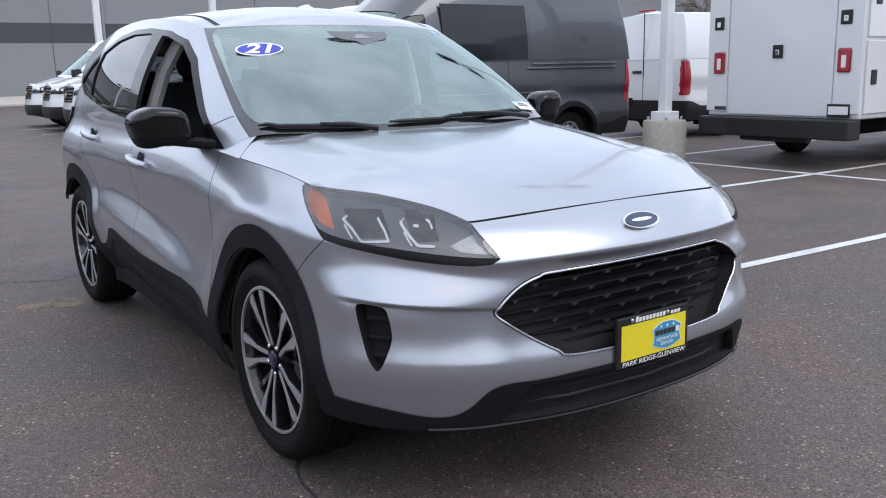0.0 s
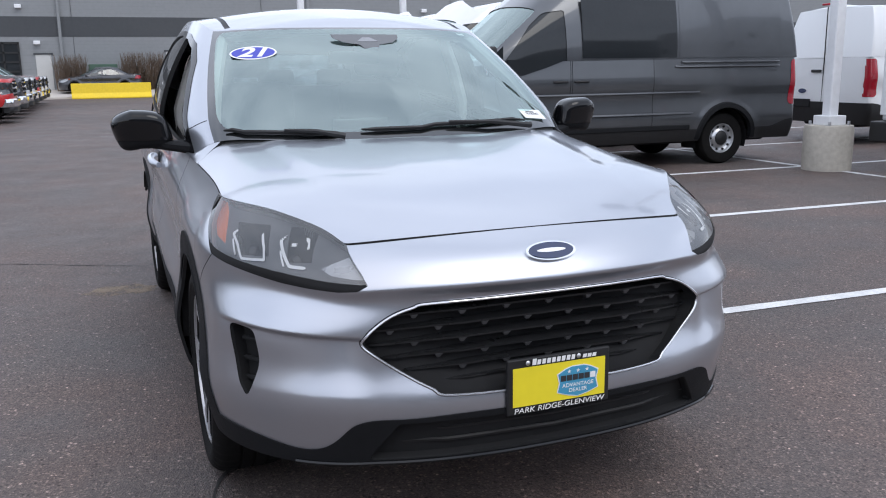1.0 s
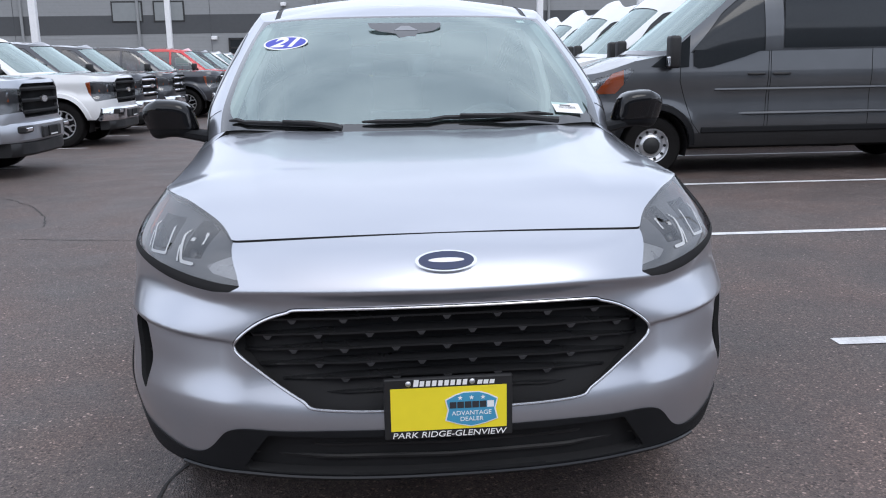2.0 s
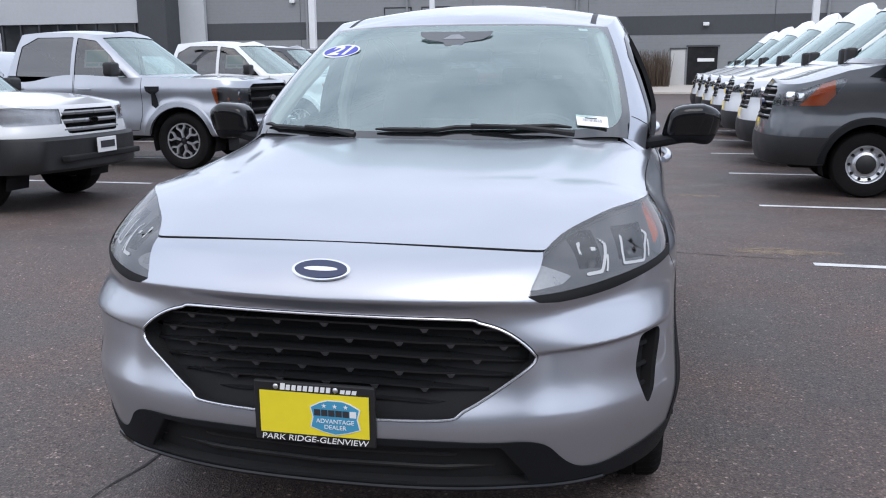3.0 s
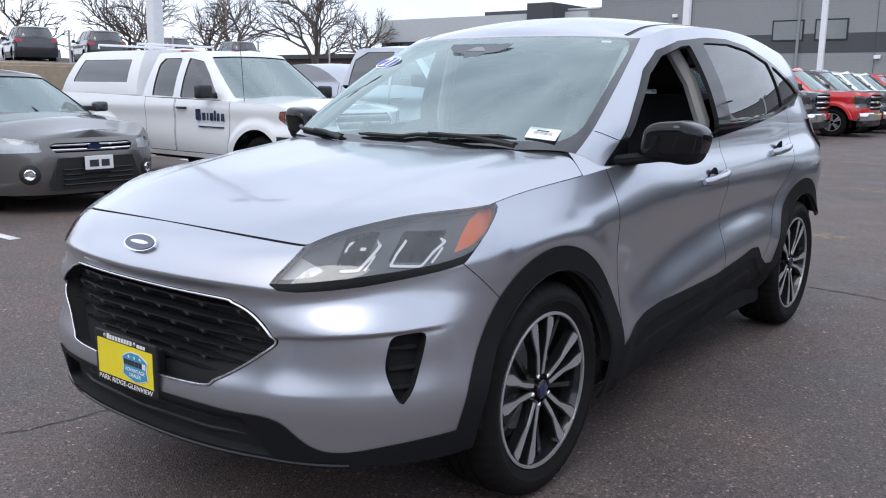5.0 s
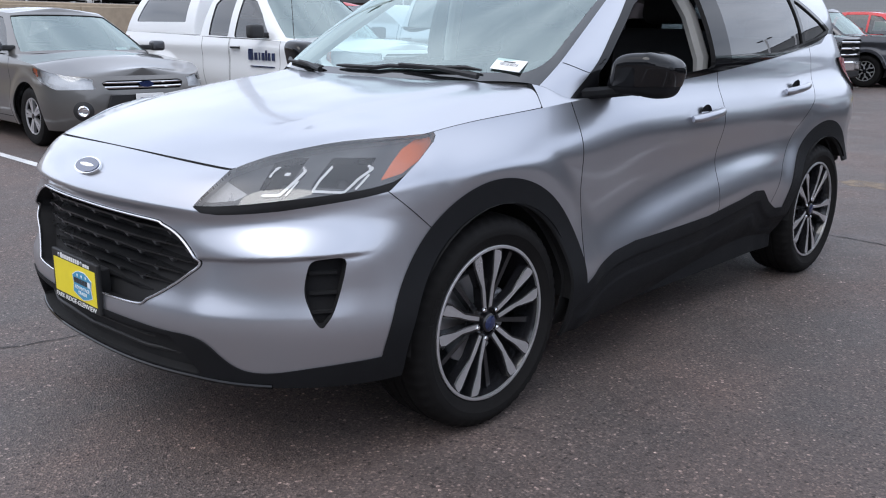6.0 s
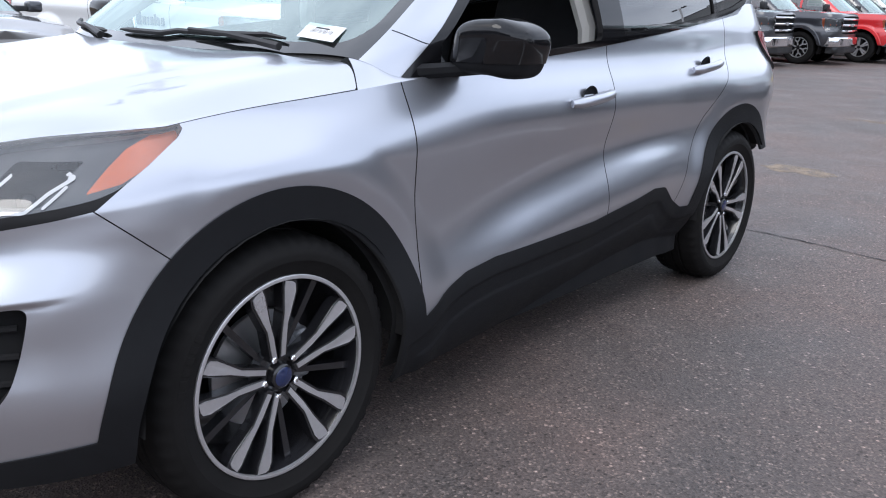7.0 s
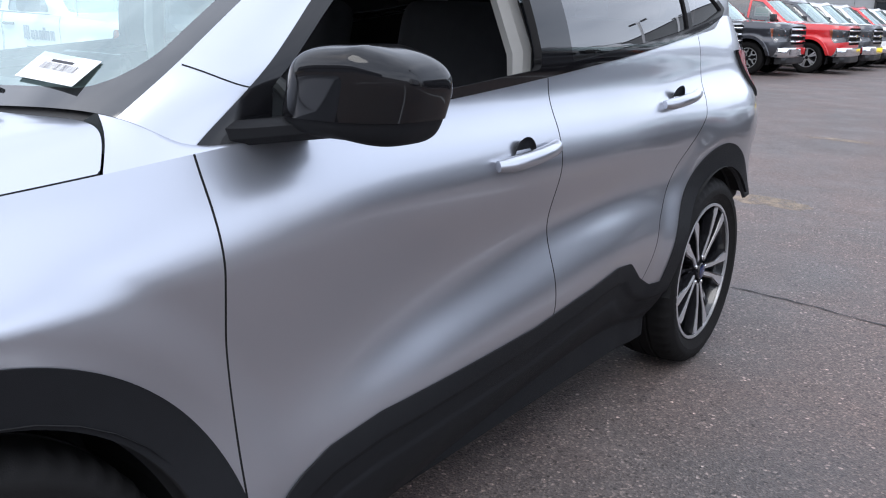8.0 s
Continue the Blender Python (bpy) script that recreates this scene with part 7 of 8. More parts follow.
SEDAN = dict(
    nose=([0.18, 0.30, 0.45, 0.60, 0.70, 0.78, 0.86], [-0.84, -0.88, -0.89, -0.88, -0.85, -0.78, -0.62]),
    tail=([0.2, 0.5, 0.9], [3.58, 3.64, 3.60]), flank=([0.18, 0.32, 0.5, 0.7, 0.82, 0.92, 1.02], [0.84, 0.885, 0.905, 0.895, 0.905, 0.885, 0.85]),
    shoulder=([-0.89, -0.75, -0.4, 0.0, 0.45, 0.9, 2.0, 2.8, 3.64], [0.76, 0.755, 0.83, 0.885, 0.93, 0.95, 0.98, 1.01, 0.98]),
    ycf=-0.25, ycr=3.1, nf=2.4, nr=2.8, sill=0.20, wb=2.65, hub=0.315, arch=0.365, track=0.86, crown=0.08, flare=0.02,
    lamps=([(-0.80, 0.63), (-0.76, 0.73), (-0.50, 0.79), (-0.22, 0.84), (-0.20, 0.80), (-0.36, 0.70), (-0.58, 0.62)],), lamp_x=0.4, amber=0.10,
    grille=[(-0.42, 0.62), (0.42, 0.62), (0.46, 0.69), (0.40, 0.715), (-0.40, 0.715), (-0.46, 0.69)], bars=2, bar_r=0.012, bar_mat="chrome", badge=0.075,
    seams=([(0.42, 1.2), (0.44, 0.7), (0.50, 0.28), (1.42, 0.28), (1.46, 1.2)], [(1.48, 1.2), (1.44, 0.28), (2.02, 0.28), (2.18, 0.6), (2.42, 0.85), (2.46, 1.2)]), handles=((1.30, 0.86), (2.28, 0.89)),
    tail_lamps=([(3.2, 0.78), (3.7, 0.78), (3.7, 0.96), (3.3, 0.96)],),
    cab=dict(
        belt=[(0, 0.18, 0.965), (0.40, 0.22, 0.965), (0.66, 0.34, 0.955), (0.79, 0.50, 0.94), (0.84, 0.8, 0.955), (0.85, 1.4, 0.975), (0.845, 2.0, 0.99), (0.82, 2.5, 1.01), (0.70, 2.90, 1.02), (0.40, 3.02, 1.03), (0, 3.05, 1.04)],
        roof=[(0, 1.12, 1.41), (0.30, 1.14, 1.405), (0.48, 1.18, 1.395), (0.56, 1.26, 1.39), (0.60, 1.45, 1.41), (0.605, 1.7, 1.42), (0.60, 1.95, 1.415), (0.58, 2.2, 1.39), (0.52, 2.36, 1.36), (0.30, 2.42, 1.36), (0, 2.44, 1.365)],
        ws_u=0.26, rear_u=0.80, bulge=0.08, roof_crown=0.05,
        windows=(([(0.66, 0.98), (0.98, 1.20), (1.22, 1.33), (1.42, 1.365), (1.44, 0.99)], "side_glass"), ([(1.54, 1.0), (1.54, 1.37), (1.85, 1.36), (2.15, 1.28), (2.36, 1.10), (2.38, 1.03)], "side_glass")),
        mirror=(0.88, 0.62, 0.97), mirror_size=(0.17, 0.12), mirror_mat="charcoal"))
SUV = dict(
    nose=([0.25, 0.40, 0.60, 0.80, 0.90, 0.98, 1.05], [-0.86, -0.90, -0.92, -0.90, -0.87, -0.80, -0.66]),
    tail=([0.25, 0.5, 0.8, 1.1], [3.72, 3.80, 3.82, 3.76]), flank=([0.25, 0.4, 0.6, 0.85, 1.0, 1.1, 1.2], [0.90, 0.94, 0.955, 0.94, 0.95, 0.925, 0.885]),
    shoulder=([-0.92, -0.8, -0.4, 0.0, 0.45, 0.9, 2.0, 2.8, 3.82], [0.98, 0.975, 1.02, 1.06, 1.09, 1.11, 1.14, 1.18, 1.15]),
    ycf=-0.3, ycr=3.4, nf=2.6, nr=3.2, sill=0.26, tail_x=0.60, wb=2.85, hub=0.36, arch=0.42, track=0.90, crown=0.06, flare=0.02,
    lamps=([(-0.80, 0.82), (-0.78, 0.95), (-0.40, 1.0), (-0.38, 0.90)],), lamp_x=0.45,
    seams=([(0.46, 1.3), (0.50, 0.36), (1.48, 0.36), (1.50, 1.3)], [(1.52, 1.3), (1.50, 0.36), (2.1, 0.36), (2.4, 0.8), (2.56, 1.3)]),
    tail_lamps=([(3.2, 0.98), (3.9, 0.95), (3.9, 1.10), (3.3, 1.13)],),
    cab=dict(
        belt=[(0, 0.25, 1.11), (0.42, 0.29, 1.11), (0.70, 0.42, 1.10), (0.84, 0.58, 1.10), (0.885, 0.9, 1.115), (0.89, 1.5, 1.13), (0.885, 2.2, 1.15), (0.87, 2.8, 1.18), (0.80, 3.30, 1.19), (0.5, 3.60, 1.18), (0, 3.68, 1.17)],
        roof=[(0, 1.08, 1.66), (0.34, 1.11, 1.655), (0.54, 1.17, 1.645), (0.63, 1.27, 1.65), (0.66, 1.50, 1.68), (0.665, 1.9, 1.70), (0.66, 2.4, 1.70), (0.645, 2.9, 1.68), (0.60, 3.16, 1.65), (0.36, 3.30, 1.64), (0, 3.34, 1.64)],
        ws_u=0.26, rear_u=0.80, bulge=0.09, roof_crown=0.04,
        windows=(([(0.80, 1.15), (1.10, 1.45), (1.30, 1.58), (1.50, 1.61), (1.52, 1.16)], "side_glass"), ([(1.60, 1.17), (1.60, 1.62), (2.4, 1.62), (2.42, 1.19)], "tint_glass"), ([(2.52, 1.20), (2.50, 1.61), (2.9, 1.56), (3.1, 1.40), (3.0, 1.24)], "tint_glass")),
        mirror=(0.92, 0.75, 1.12), mirror_size=(0.18, 0.14)))


def box_part(name, parent, mat, *a, bevel=0.0, label=""):
    return part(name, boxed(*a, bevel=bevel), M[mat], parent, label)


def paper_sheet(v, x, y, z, lean, w=0.42, h=0.26, mat="green_print"):
    """A price sheet that hangs inside a side window."""
    s = -1 if x < 0 else 1
    bm = bmesh.new()
    prism(bm, [(-w / 2, 0), (w / 2, 0), (w / 2, h), (-w / 2, h)], 0.002, Matrix.Translation((x, y, z)) @ Matrix.Rotation(radians(90 * s), 4, "Z") @ Matrix.Rotation(radians(90 - lean), 4, "X"))
    ps = part("price_sheet", bm, M["paper"], v, "printed price sheet")
    for k, (a, b, c, d) in enumerate(((-0.42, 0.30, 0.40, 0.92), (-0.42, 0.10, 0.05, 0.24), (0.1, 0.10, 0.42, 0.24))):
        bm = bmesh.new()
        prism(bm, [(a * w, b * h), (c * w, b * h), (c * w, d * h), (a * w, d * h)], 0.004, Matrix.Translation((x, y, z)) @ Matrix.Rotation(radians(90 * s), 4, "Z") @ Matrix.Rotation(radians(90 - lean), 4, "X"))
        part("sheet_print", bm, M[mat], ps)


def side_vents(v):
    """Black vents behind the front wheels, fog lamps and the plate pocket in the bumper."""
    pp = part("plate_pocket", boxed(-0.34, 0.34, -1.03, -0.94, 0.49, 0.64, bevel=0.02), M["black"], v)
    part("plate_holder", boxed(-0.16, 0.16, -1.045, -1.02, 0.50, 0.63, bevel=0.008), M["void"], pp)
    part("holder_bar", boxed(-0.12, 0.12, -1.050, -1.044, 0.512, 0.530), M["paper"], pp)
    for s in (1, -1):
        bm = bmesh.new()
        out = [(0.30, 1.16), (0.52, 1.16), (0.50, 1.09), (0.42, 1.05), (0.42, 0.90), (0.36, 0.86), (0.32, 0.90), (0.36, 1.06), (0.30, 1.10)]
        prism(bm, out if s > 0 else out[::-1], 0.022 * s, Matrix(((0, 0, 1, s * 0.985), (1, 0, 0, 0), (0, 1, 0, 0), (0, 0, 0, 1))))
        part("fender_vent", bm, M["gloss_black"], v, "black fender vent")
        fl = part("fog_pocket", boxed(s * 0.66 - 0.17, s * 0.66 + 0.17, -0.985, -0.86, 0.575, 0.665, bevel=0.02), M["black"], v)
        part("fog_lamp", boxed(s * 0.68 - 0.10, s * 0.68 + 0.10, -0.992, -0.97, 0.595, 0.645, bevel=0.012), M["chrome"], fl)


def van_dressing(v, rear=True):
    """The dipped part of the door glass, the corner glass, mirror lamps and the closed rear doors."""
    for s in (1, -1):
        # these panes are opaque too, the cab's darkness in their colour
        for nm, out in (("door_glass", [(0.44, 1.45), (0.44, 1.27), (0.50, 1.24), (0.66, 1.26), (0.98, 1.35), (1.27, 1.45)]), ("corner_glass", [(-0.06, 1.27), (0.10, 1.25), (0.38, 1.26), (0.38, 1.62), (0.30, 1.55)])):
            bm = bmesh.new()
            prism(bm, out if s > 0 else out[::-1], 0.02 * s, Matrix(((0, 0, 1, s * 0.988), (1, 0, 0, 0), (0, 1, 0, 0), (0, 0, 0, 1))))
            part(nm, bm, M["window_dark"], v, "side glass with the dark cab painted into it")
        part("mirror_lamp", boxed(s * 1.16 - 0.04, s * 1.16 + 0.04, 0.075, 0.10, 1.27, 1.38, bevel=0.01), M["chrome"], v)
        part("sill_strip", boxed(min(s * 0.97, s * 1.012), max(s * 0.97, s * 1.012), 0.55, 3.15, 0.50, 0.57, bevel=0.012), M["clad"], v)
    if rear:
        part("door_gap", boxed(-0.006, 0.006, 4.95, 4.966, 0.62, 2.30), M["void"], v)
        part("rear_handle", boxed(0.04, 0.26, 4.955, 4.99, 1.20, 1.25, bevel=0.012), M["black"], v)
        part("rear_badge", prism(bmesh.new(), oval(0.09, 0.04, 28), 0.012, Matrix.Translation((0.45, 4.962, 0.88)) @ Matrix.Rotation(radians(-90), 4, "X")), M["navy"], v, "oval badge")
        part("plate_holder", boxed(0.25, 0.65, 4.96, 4.985, 0.60, 0.74, bevel=0.008), M["void"], v)
        part("roof_marker", boxed(-0.2, 0.2, 4.86, 4.90, 2.33, 2.37, bevel=0.01), M["red_lens"], v)


def fleet():
    # the row of vans, noses to the aisle
    dark = vehicle("cargo_van", "dark grey cargo van with a long dark side window", "van", VAN, "grey_paint", facing(3.2, 7.86, -91.5), clad="black", clad_z=0.50, wheel_style="steel")
    for side in (1, -1):
        for y0, y1, gm in ((1.50, 2.92, "window_dark"), (2.96, 4.62, "grey_paint")):
            bm = bmesh.new()
            xs = lambda z: 0.98 + (0.82 - 0.98) * (z - 1.45) / 0.97 + 0.16 * ((z - 1.45) / 0.97) * (1 - (z - 1.45) / 0.97) + 0.006
            vs = [bm.verts.new((side * xs(z), y, z)) for z in np.linspace(1.46, 2.20, 7) for y in (y0, y1)]
            for i in range(6):
                bm.faces.new((vs[2 * i], vs[2 * i + 1], vs[2 * i + 3], vs[2 * i + 2]))
            part("side_panel", bm, M[gm], dark, "long dark side window" if gm == "window_dark" else "", True)
    van_dressing(dark, False)
    for s in (1, -1):
        for z, y0, y1 in ((1.34, 2.9, 4.6), (1.40, 3.0, 4.6), (0.72, 1.0, 3.2), (1.0, 0.7, 3.3)):
            part("body_rib", tube(bmesh.new(), [(s * 0.985, y0, z), (s * 1.012, y0 + 0.1, z), (s * 1.012, y1 - 0.1, z), (s * 0.985, y1, z)], 0.016, 6), M["grey_paint"], dark, smooth=True)
    vans = "white cargo vans in the row"
    first = vehicle("cargo_van", "white cargo van with a black grille, parked nose to the aisle", "van", VAN, "white_paint", facing(3.32, 10.75, -91), vans, clad="black", clad_z=0.50, wheel_style="steel")
    van_dressing(first, False)
    for k in range(1, 6):
        copy_thing(first, facing(3.32 + 0.04 * k, 10.75 + 2.85 * k, -91))
    # back to back with them, in the next row
    low_roof = dict(VAN, cab=dict(VAN["cab"], roof=[(x, y, z - 0.14) for x, y, z in VAN["cab"]["roof"]]))
    back = vehicle("cargo_van", "white cargo van with black bumper and closed rear doors", "van", low_roof, "white_paint", facing(15.6, 8.80, 90), clad="black", clad_z=0.60, wheel_style="steel")
    van_dressing(back)
    service_truck()
    # the row of pickups, noses to the aisle
    silver = vehicle("pickup_truck", "silver crew-cab pickup truck with a black grille", "pickup", dict(PICKUP, bumpers=((-1, 0.98, 0.46, 0.70, "truck_silver", 0.06), (-1, 0.88, 0.28, 0.47, "black", 0.03))), "truck_silver", facing(-5.4, 9.15, 90), wheel_style="six")
    paper_sheet(silver, -0.82, 1.35, 1.42, 14)
    side_vents(silver)
    white = vehicle("pickup_truck", "white crew-cab pickup truck with a black grille", "pickup", PICKUP, "white_paint", facing(-5.5, 13.8, 90), "white pickups in the row", wheel_style="six")
    paper_sheet(white, -0.82, 1.35, 1.42, 14)
    side_vents(white)
    grey = vehicle("pickup_truck", "dark grey crew-cab pickup truck with chrome bumper", "pickup", dict(PICKUP, bar_mat="chrome"), "charcoal", facing(-5.75, 16.75, 90), "dark pickups in the row", wheel_style="six")
    red = vehicle("pickup_truck", "bright red crew-cab pickup truck with chrome bumper", "pickup", dict(PICKUP, bar_mat="chrome"), "red_paint", facing(-4.25, 25.0, 90), "red pickups in the row", wheel_style="alloy")
    paper_sheet(red, -0.82, 1.35, 1.42, 14)
    for x, y in ((-5.7, 19.7), (-5.0, 22.4), (-4.2, 27.8)):
        copy_thing(grey, facing(x, y, 90))
    for y in (30.6, 33.4, 39.0, 41.8):
        copy_thing(white, facing(-4.2, y, 90))
    copy_thing(red, facing(-4.2, 36.2, 90))
    copy_thing(red, facing(-15.2, 14.0, 90))
    copy_thing(grey, facing(8.5, 33.0, -90))
    tacoma()
    saloon = vehicle("hatchback_car", "warm dark grey compact car with chrome grille bar", "car", SEDAN, "focus_grey", facing(-6.95, 2.5, 90), wheel_style="alloy")
    dressing(saloon)
    vehicle("saloon_car", "dark grey saloon parked behind the yellow barrier", "car", SEDAN, "charcoal", facing(-2.3, 51.2, -90, 0.25), wheel_style="alloy")
    suv = vehicle("parked_suv", "dark sport utility vehicle on the upper lot, seen from behind", "car", SUV, "charcoal", pose(-41.4, 19.5, 2.12, 0, 0, -108), "cars on the upper lot", wheel_style="alloy")
    for x, y in ((-41.4, 23.1), (-44.0, 29.1), (-44.0, 34.0), (-41.4, 14.9)):
        copy_thing(suv, pose(x, y, 2.12, 0, 0, -108))
    pale = vehicle("parked_car", "white saloon on the upper lot beside the dark cars", "car", SEDAN, "white_paint", pose(-39.0, 16.0, 2.12, 0, 0, 92), "cars on the upper lot", wheel_style="alloy")
    copy_thing(pale, pose(-41.5, 20.3, 2.12, 0, 0, 95))


def dressing(v):
    """Fog lamps, lower mouth, plate and screen clutter of the grey car."""
    for s in (1, -1):
        bm = bmesh.new()
        lathe(bm, [(0.0, 0.030), (0.075, 0.026), (0.100, 0.014), (0.105, -0.03)], 24, "z")
        q = Matrix.Translation((s * 0.64, -0.745, 0.41)) @ Vector((s * 0.5, -0.86, 0)).to_track_quat("Z", "Y").to_matrix().to_4x4()
        bmesh.ops.transform(bm, matrix=q, verts=bm.verts)
        fp = part("fog_pocket", bm, M["black"], v, smooth=True)
        bm = bmesh.new()
        lathe(bm, [(0.0, 0.040), (0.036, 0.038), (0.046, 0.044), (0.056, 0.038), (0.058, 0.02)], 24, "z")
        bmesh.ops.transform(bm, matrix=q, verts=bm.verts)
        part("fog_lamp", bm, M["chrome"], fp, smooth=True)
    bm = bmesh.new()
    prism(bm, [(-0.52, 0.25), (0.52, 0.25), (0.40, 0.57), (-0.40, 0.57)], 0.03, Matrix.Translation((0, -0.868, 0)) @ Matrix.Rotation(radians(90), 4, "X"))
    part("lower_mouth", bm, M["black"], v)
    for k in range(4):
        part("mouth_bar", tube(bmesh.new(), [(-0.38, -0.915, 0.30 + 0.05 * k), (0.38, -0.915, 0.30 + 0.05 * k)], 0.010, 6), M["gloss_black"], v)
    p = part("number_plate", boxed(-0.155, 0.155, -0.935, -0.92, 0.44, 0.58, bevel=0.004), M["paper"], v, "white number plate")
    for x0, x1 in ((-0.11, -0.01), (0.02, 0.11)):
        part("plate_bar", boxed(x0, x1, -0.938, -0.934, 0.47, 0.54), M["ink"], p)
    bm = bmesh.new()
    prism(bm, [(-0.06, 0), (0.06, 0), (0.06, 0.035), (-0.06, 0.035)], 0.003, Matrix.Translation((0.4, 0.42, 0.99)) @ Matrix.Rotation(radians(35), 4, "X"))
    part("screen_label", bm, M["paper"], v)


def tacoma():
    v = vehicle("pickup_truck", "white pickup with a white bed cap and lettered door", "pickup", TACOMA, "white_paint", facing(-5.55, 5.11, 90), wheel_style="alloy")
    # bed cap with side windows and a rack
    cap = dict(belt=[(0, 2.46, 1.16), (0.45, 2.46, 1.16), (0.80, 2.47, 1.16), (0.86, 2.52, 1.16), (0.865, 2.8, 1.16), (0.865, 3.3, 1.17), (0.865, 3.8, 1.175), (0.86, 4.25, 1.18), (0.80, 4.36, 1.18), (0.4, 4.38, 1.18), (0, 4.38, 1.18)],
               roof=[(0, 2.50, 1.76), (0.36, 2.50, 1.755), (0.60, 2.52, 1.74), (0.66, 2.56, 1.73), (0.675, 2.8, 1.735), (0.68, 3.2, 1.74), (0.68, 3.6, 1.735), (0.67, 3.95, 1.725), (0.62, 4.05, 1.715), (0.3, 4.08, 1.72), (0, 4.08, 1.725)], bulge=0.16, roof_crown=0.03)
    sk, top = cab_shell(cap)
    ph = np.where(sk.V[:, 0] > 0.4, sd_poly(sk.V[:, 1], sk.V[:, 2], [(2.72, 1.34), (2.72, 1.60), (3.86, 1.60), (4.02, 1.34)]) - 0.02, 1)
    fr, wd = clip(sk, ph)
    body = skin_part("bed_cap", both(fr), M["white_paint"], v, 0.02, "white fibreglass bed cap")
    skin_part("cap_roof", both(top), M["white_paint"], body)
    for f in (wd, wd.mirrored()):
        skin_part("cap_window", f.moved(-0.006), M["tint_glass"], body)
    # company name and a line below it, as plain bars
    x = -0.9185
    bars = [(0.82, 0.93, 0.11), (0.95, 1.02, 0.075), (1.04, 1.08, 0.075), (1.10, 1.17, 0.075), (1.19, 1.21, 0.10), (1.23, 1.29, 0.075), (1.31, 1.38, 0.075)]
    for y0, y1, h in bars:
        box_part("name_bar", v, "navy", x - 0.012, x + 0.01, 1.80 - y1 + 0.175, 1.80 - y0 + 0.14, 0.880, 0.880 + h * 1.2)
    box_part("name_bar", v, "navy", x - 0.012, x + 0.01, 0.60, 1.08, 0.80, 0.812)
    p = part("number_plate", boxed(-0.155, 0.155, -1.005, -0.985, 0.555, 0.705, bevel=0.004), M["paper"], v, "white number plate")
    part("plate_bar", boxed(-0.12, 0.12, -1.009, -1.004, 0.60, 0.67), M["ink"], p)
    part("bumper_step", boxed(-0.62, 0.62, -0.99, -0.90, 0.50, 0.56, bevel=0.015), M["void"], v)
    part("aerial", tube(bmesh.new(), [(-0.80, 0.35, 1.10), (-0.80, 0.40, 1.85)], 0.004, 5), M["black"], v)
    bm = bmesh.new()
    for y in (2.75, 3.7):
        tube(bm, [(-0.62, y, 1.78), (-0.62, y, 1.83), (0.62, y, 1.83), (0.62, y, 1.78)], 0.018, 6)
    part("roof_rack", bm, M["satin"], v)
    box_part("cap_lamp", v, "red_lens", -0.14, 0.14, 2.42, 2.47, 1.72, 1.76)


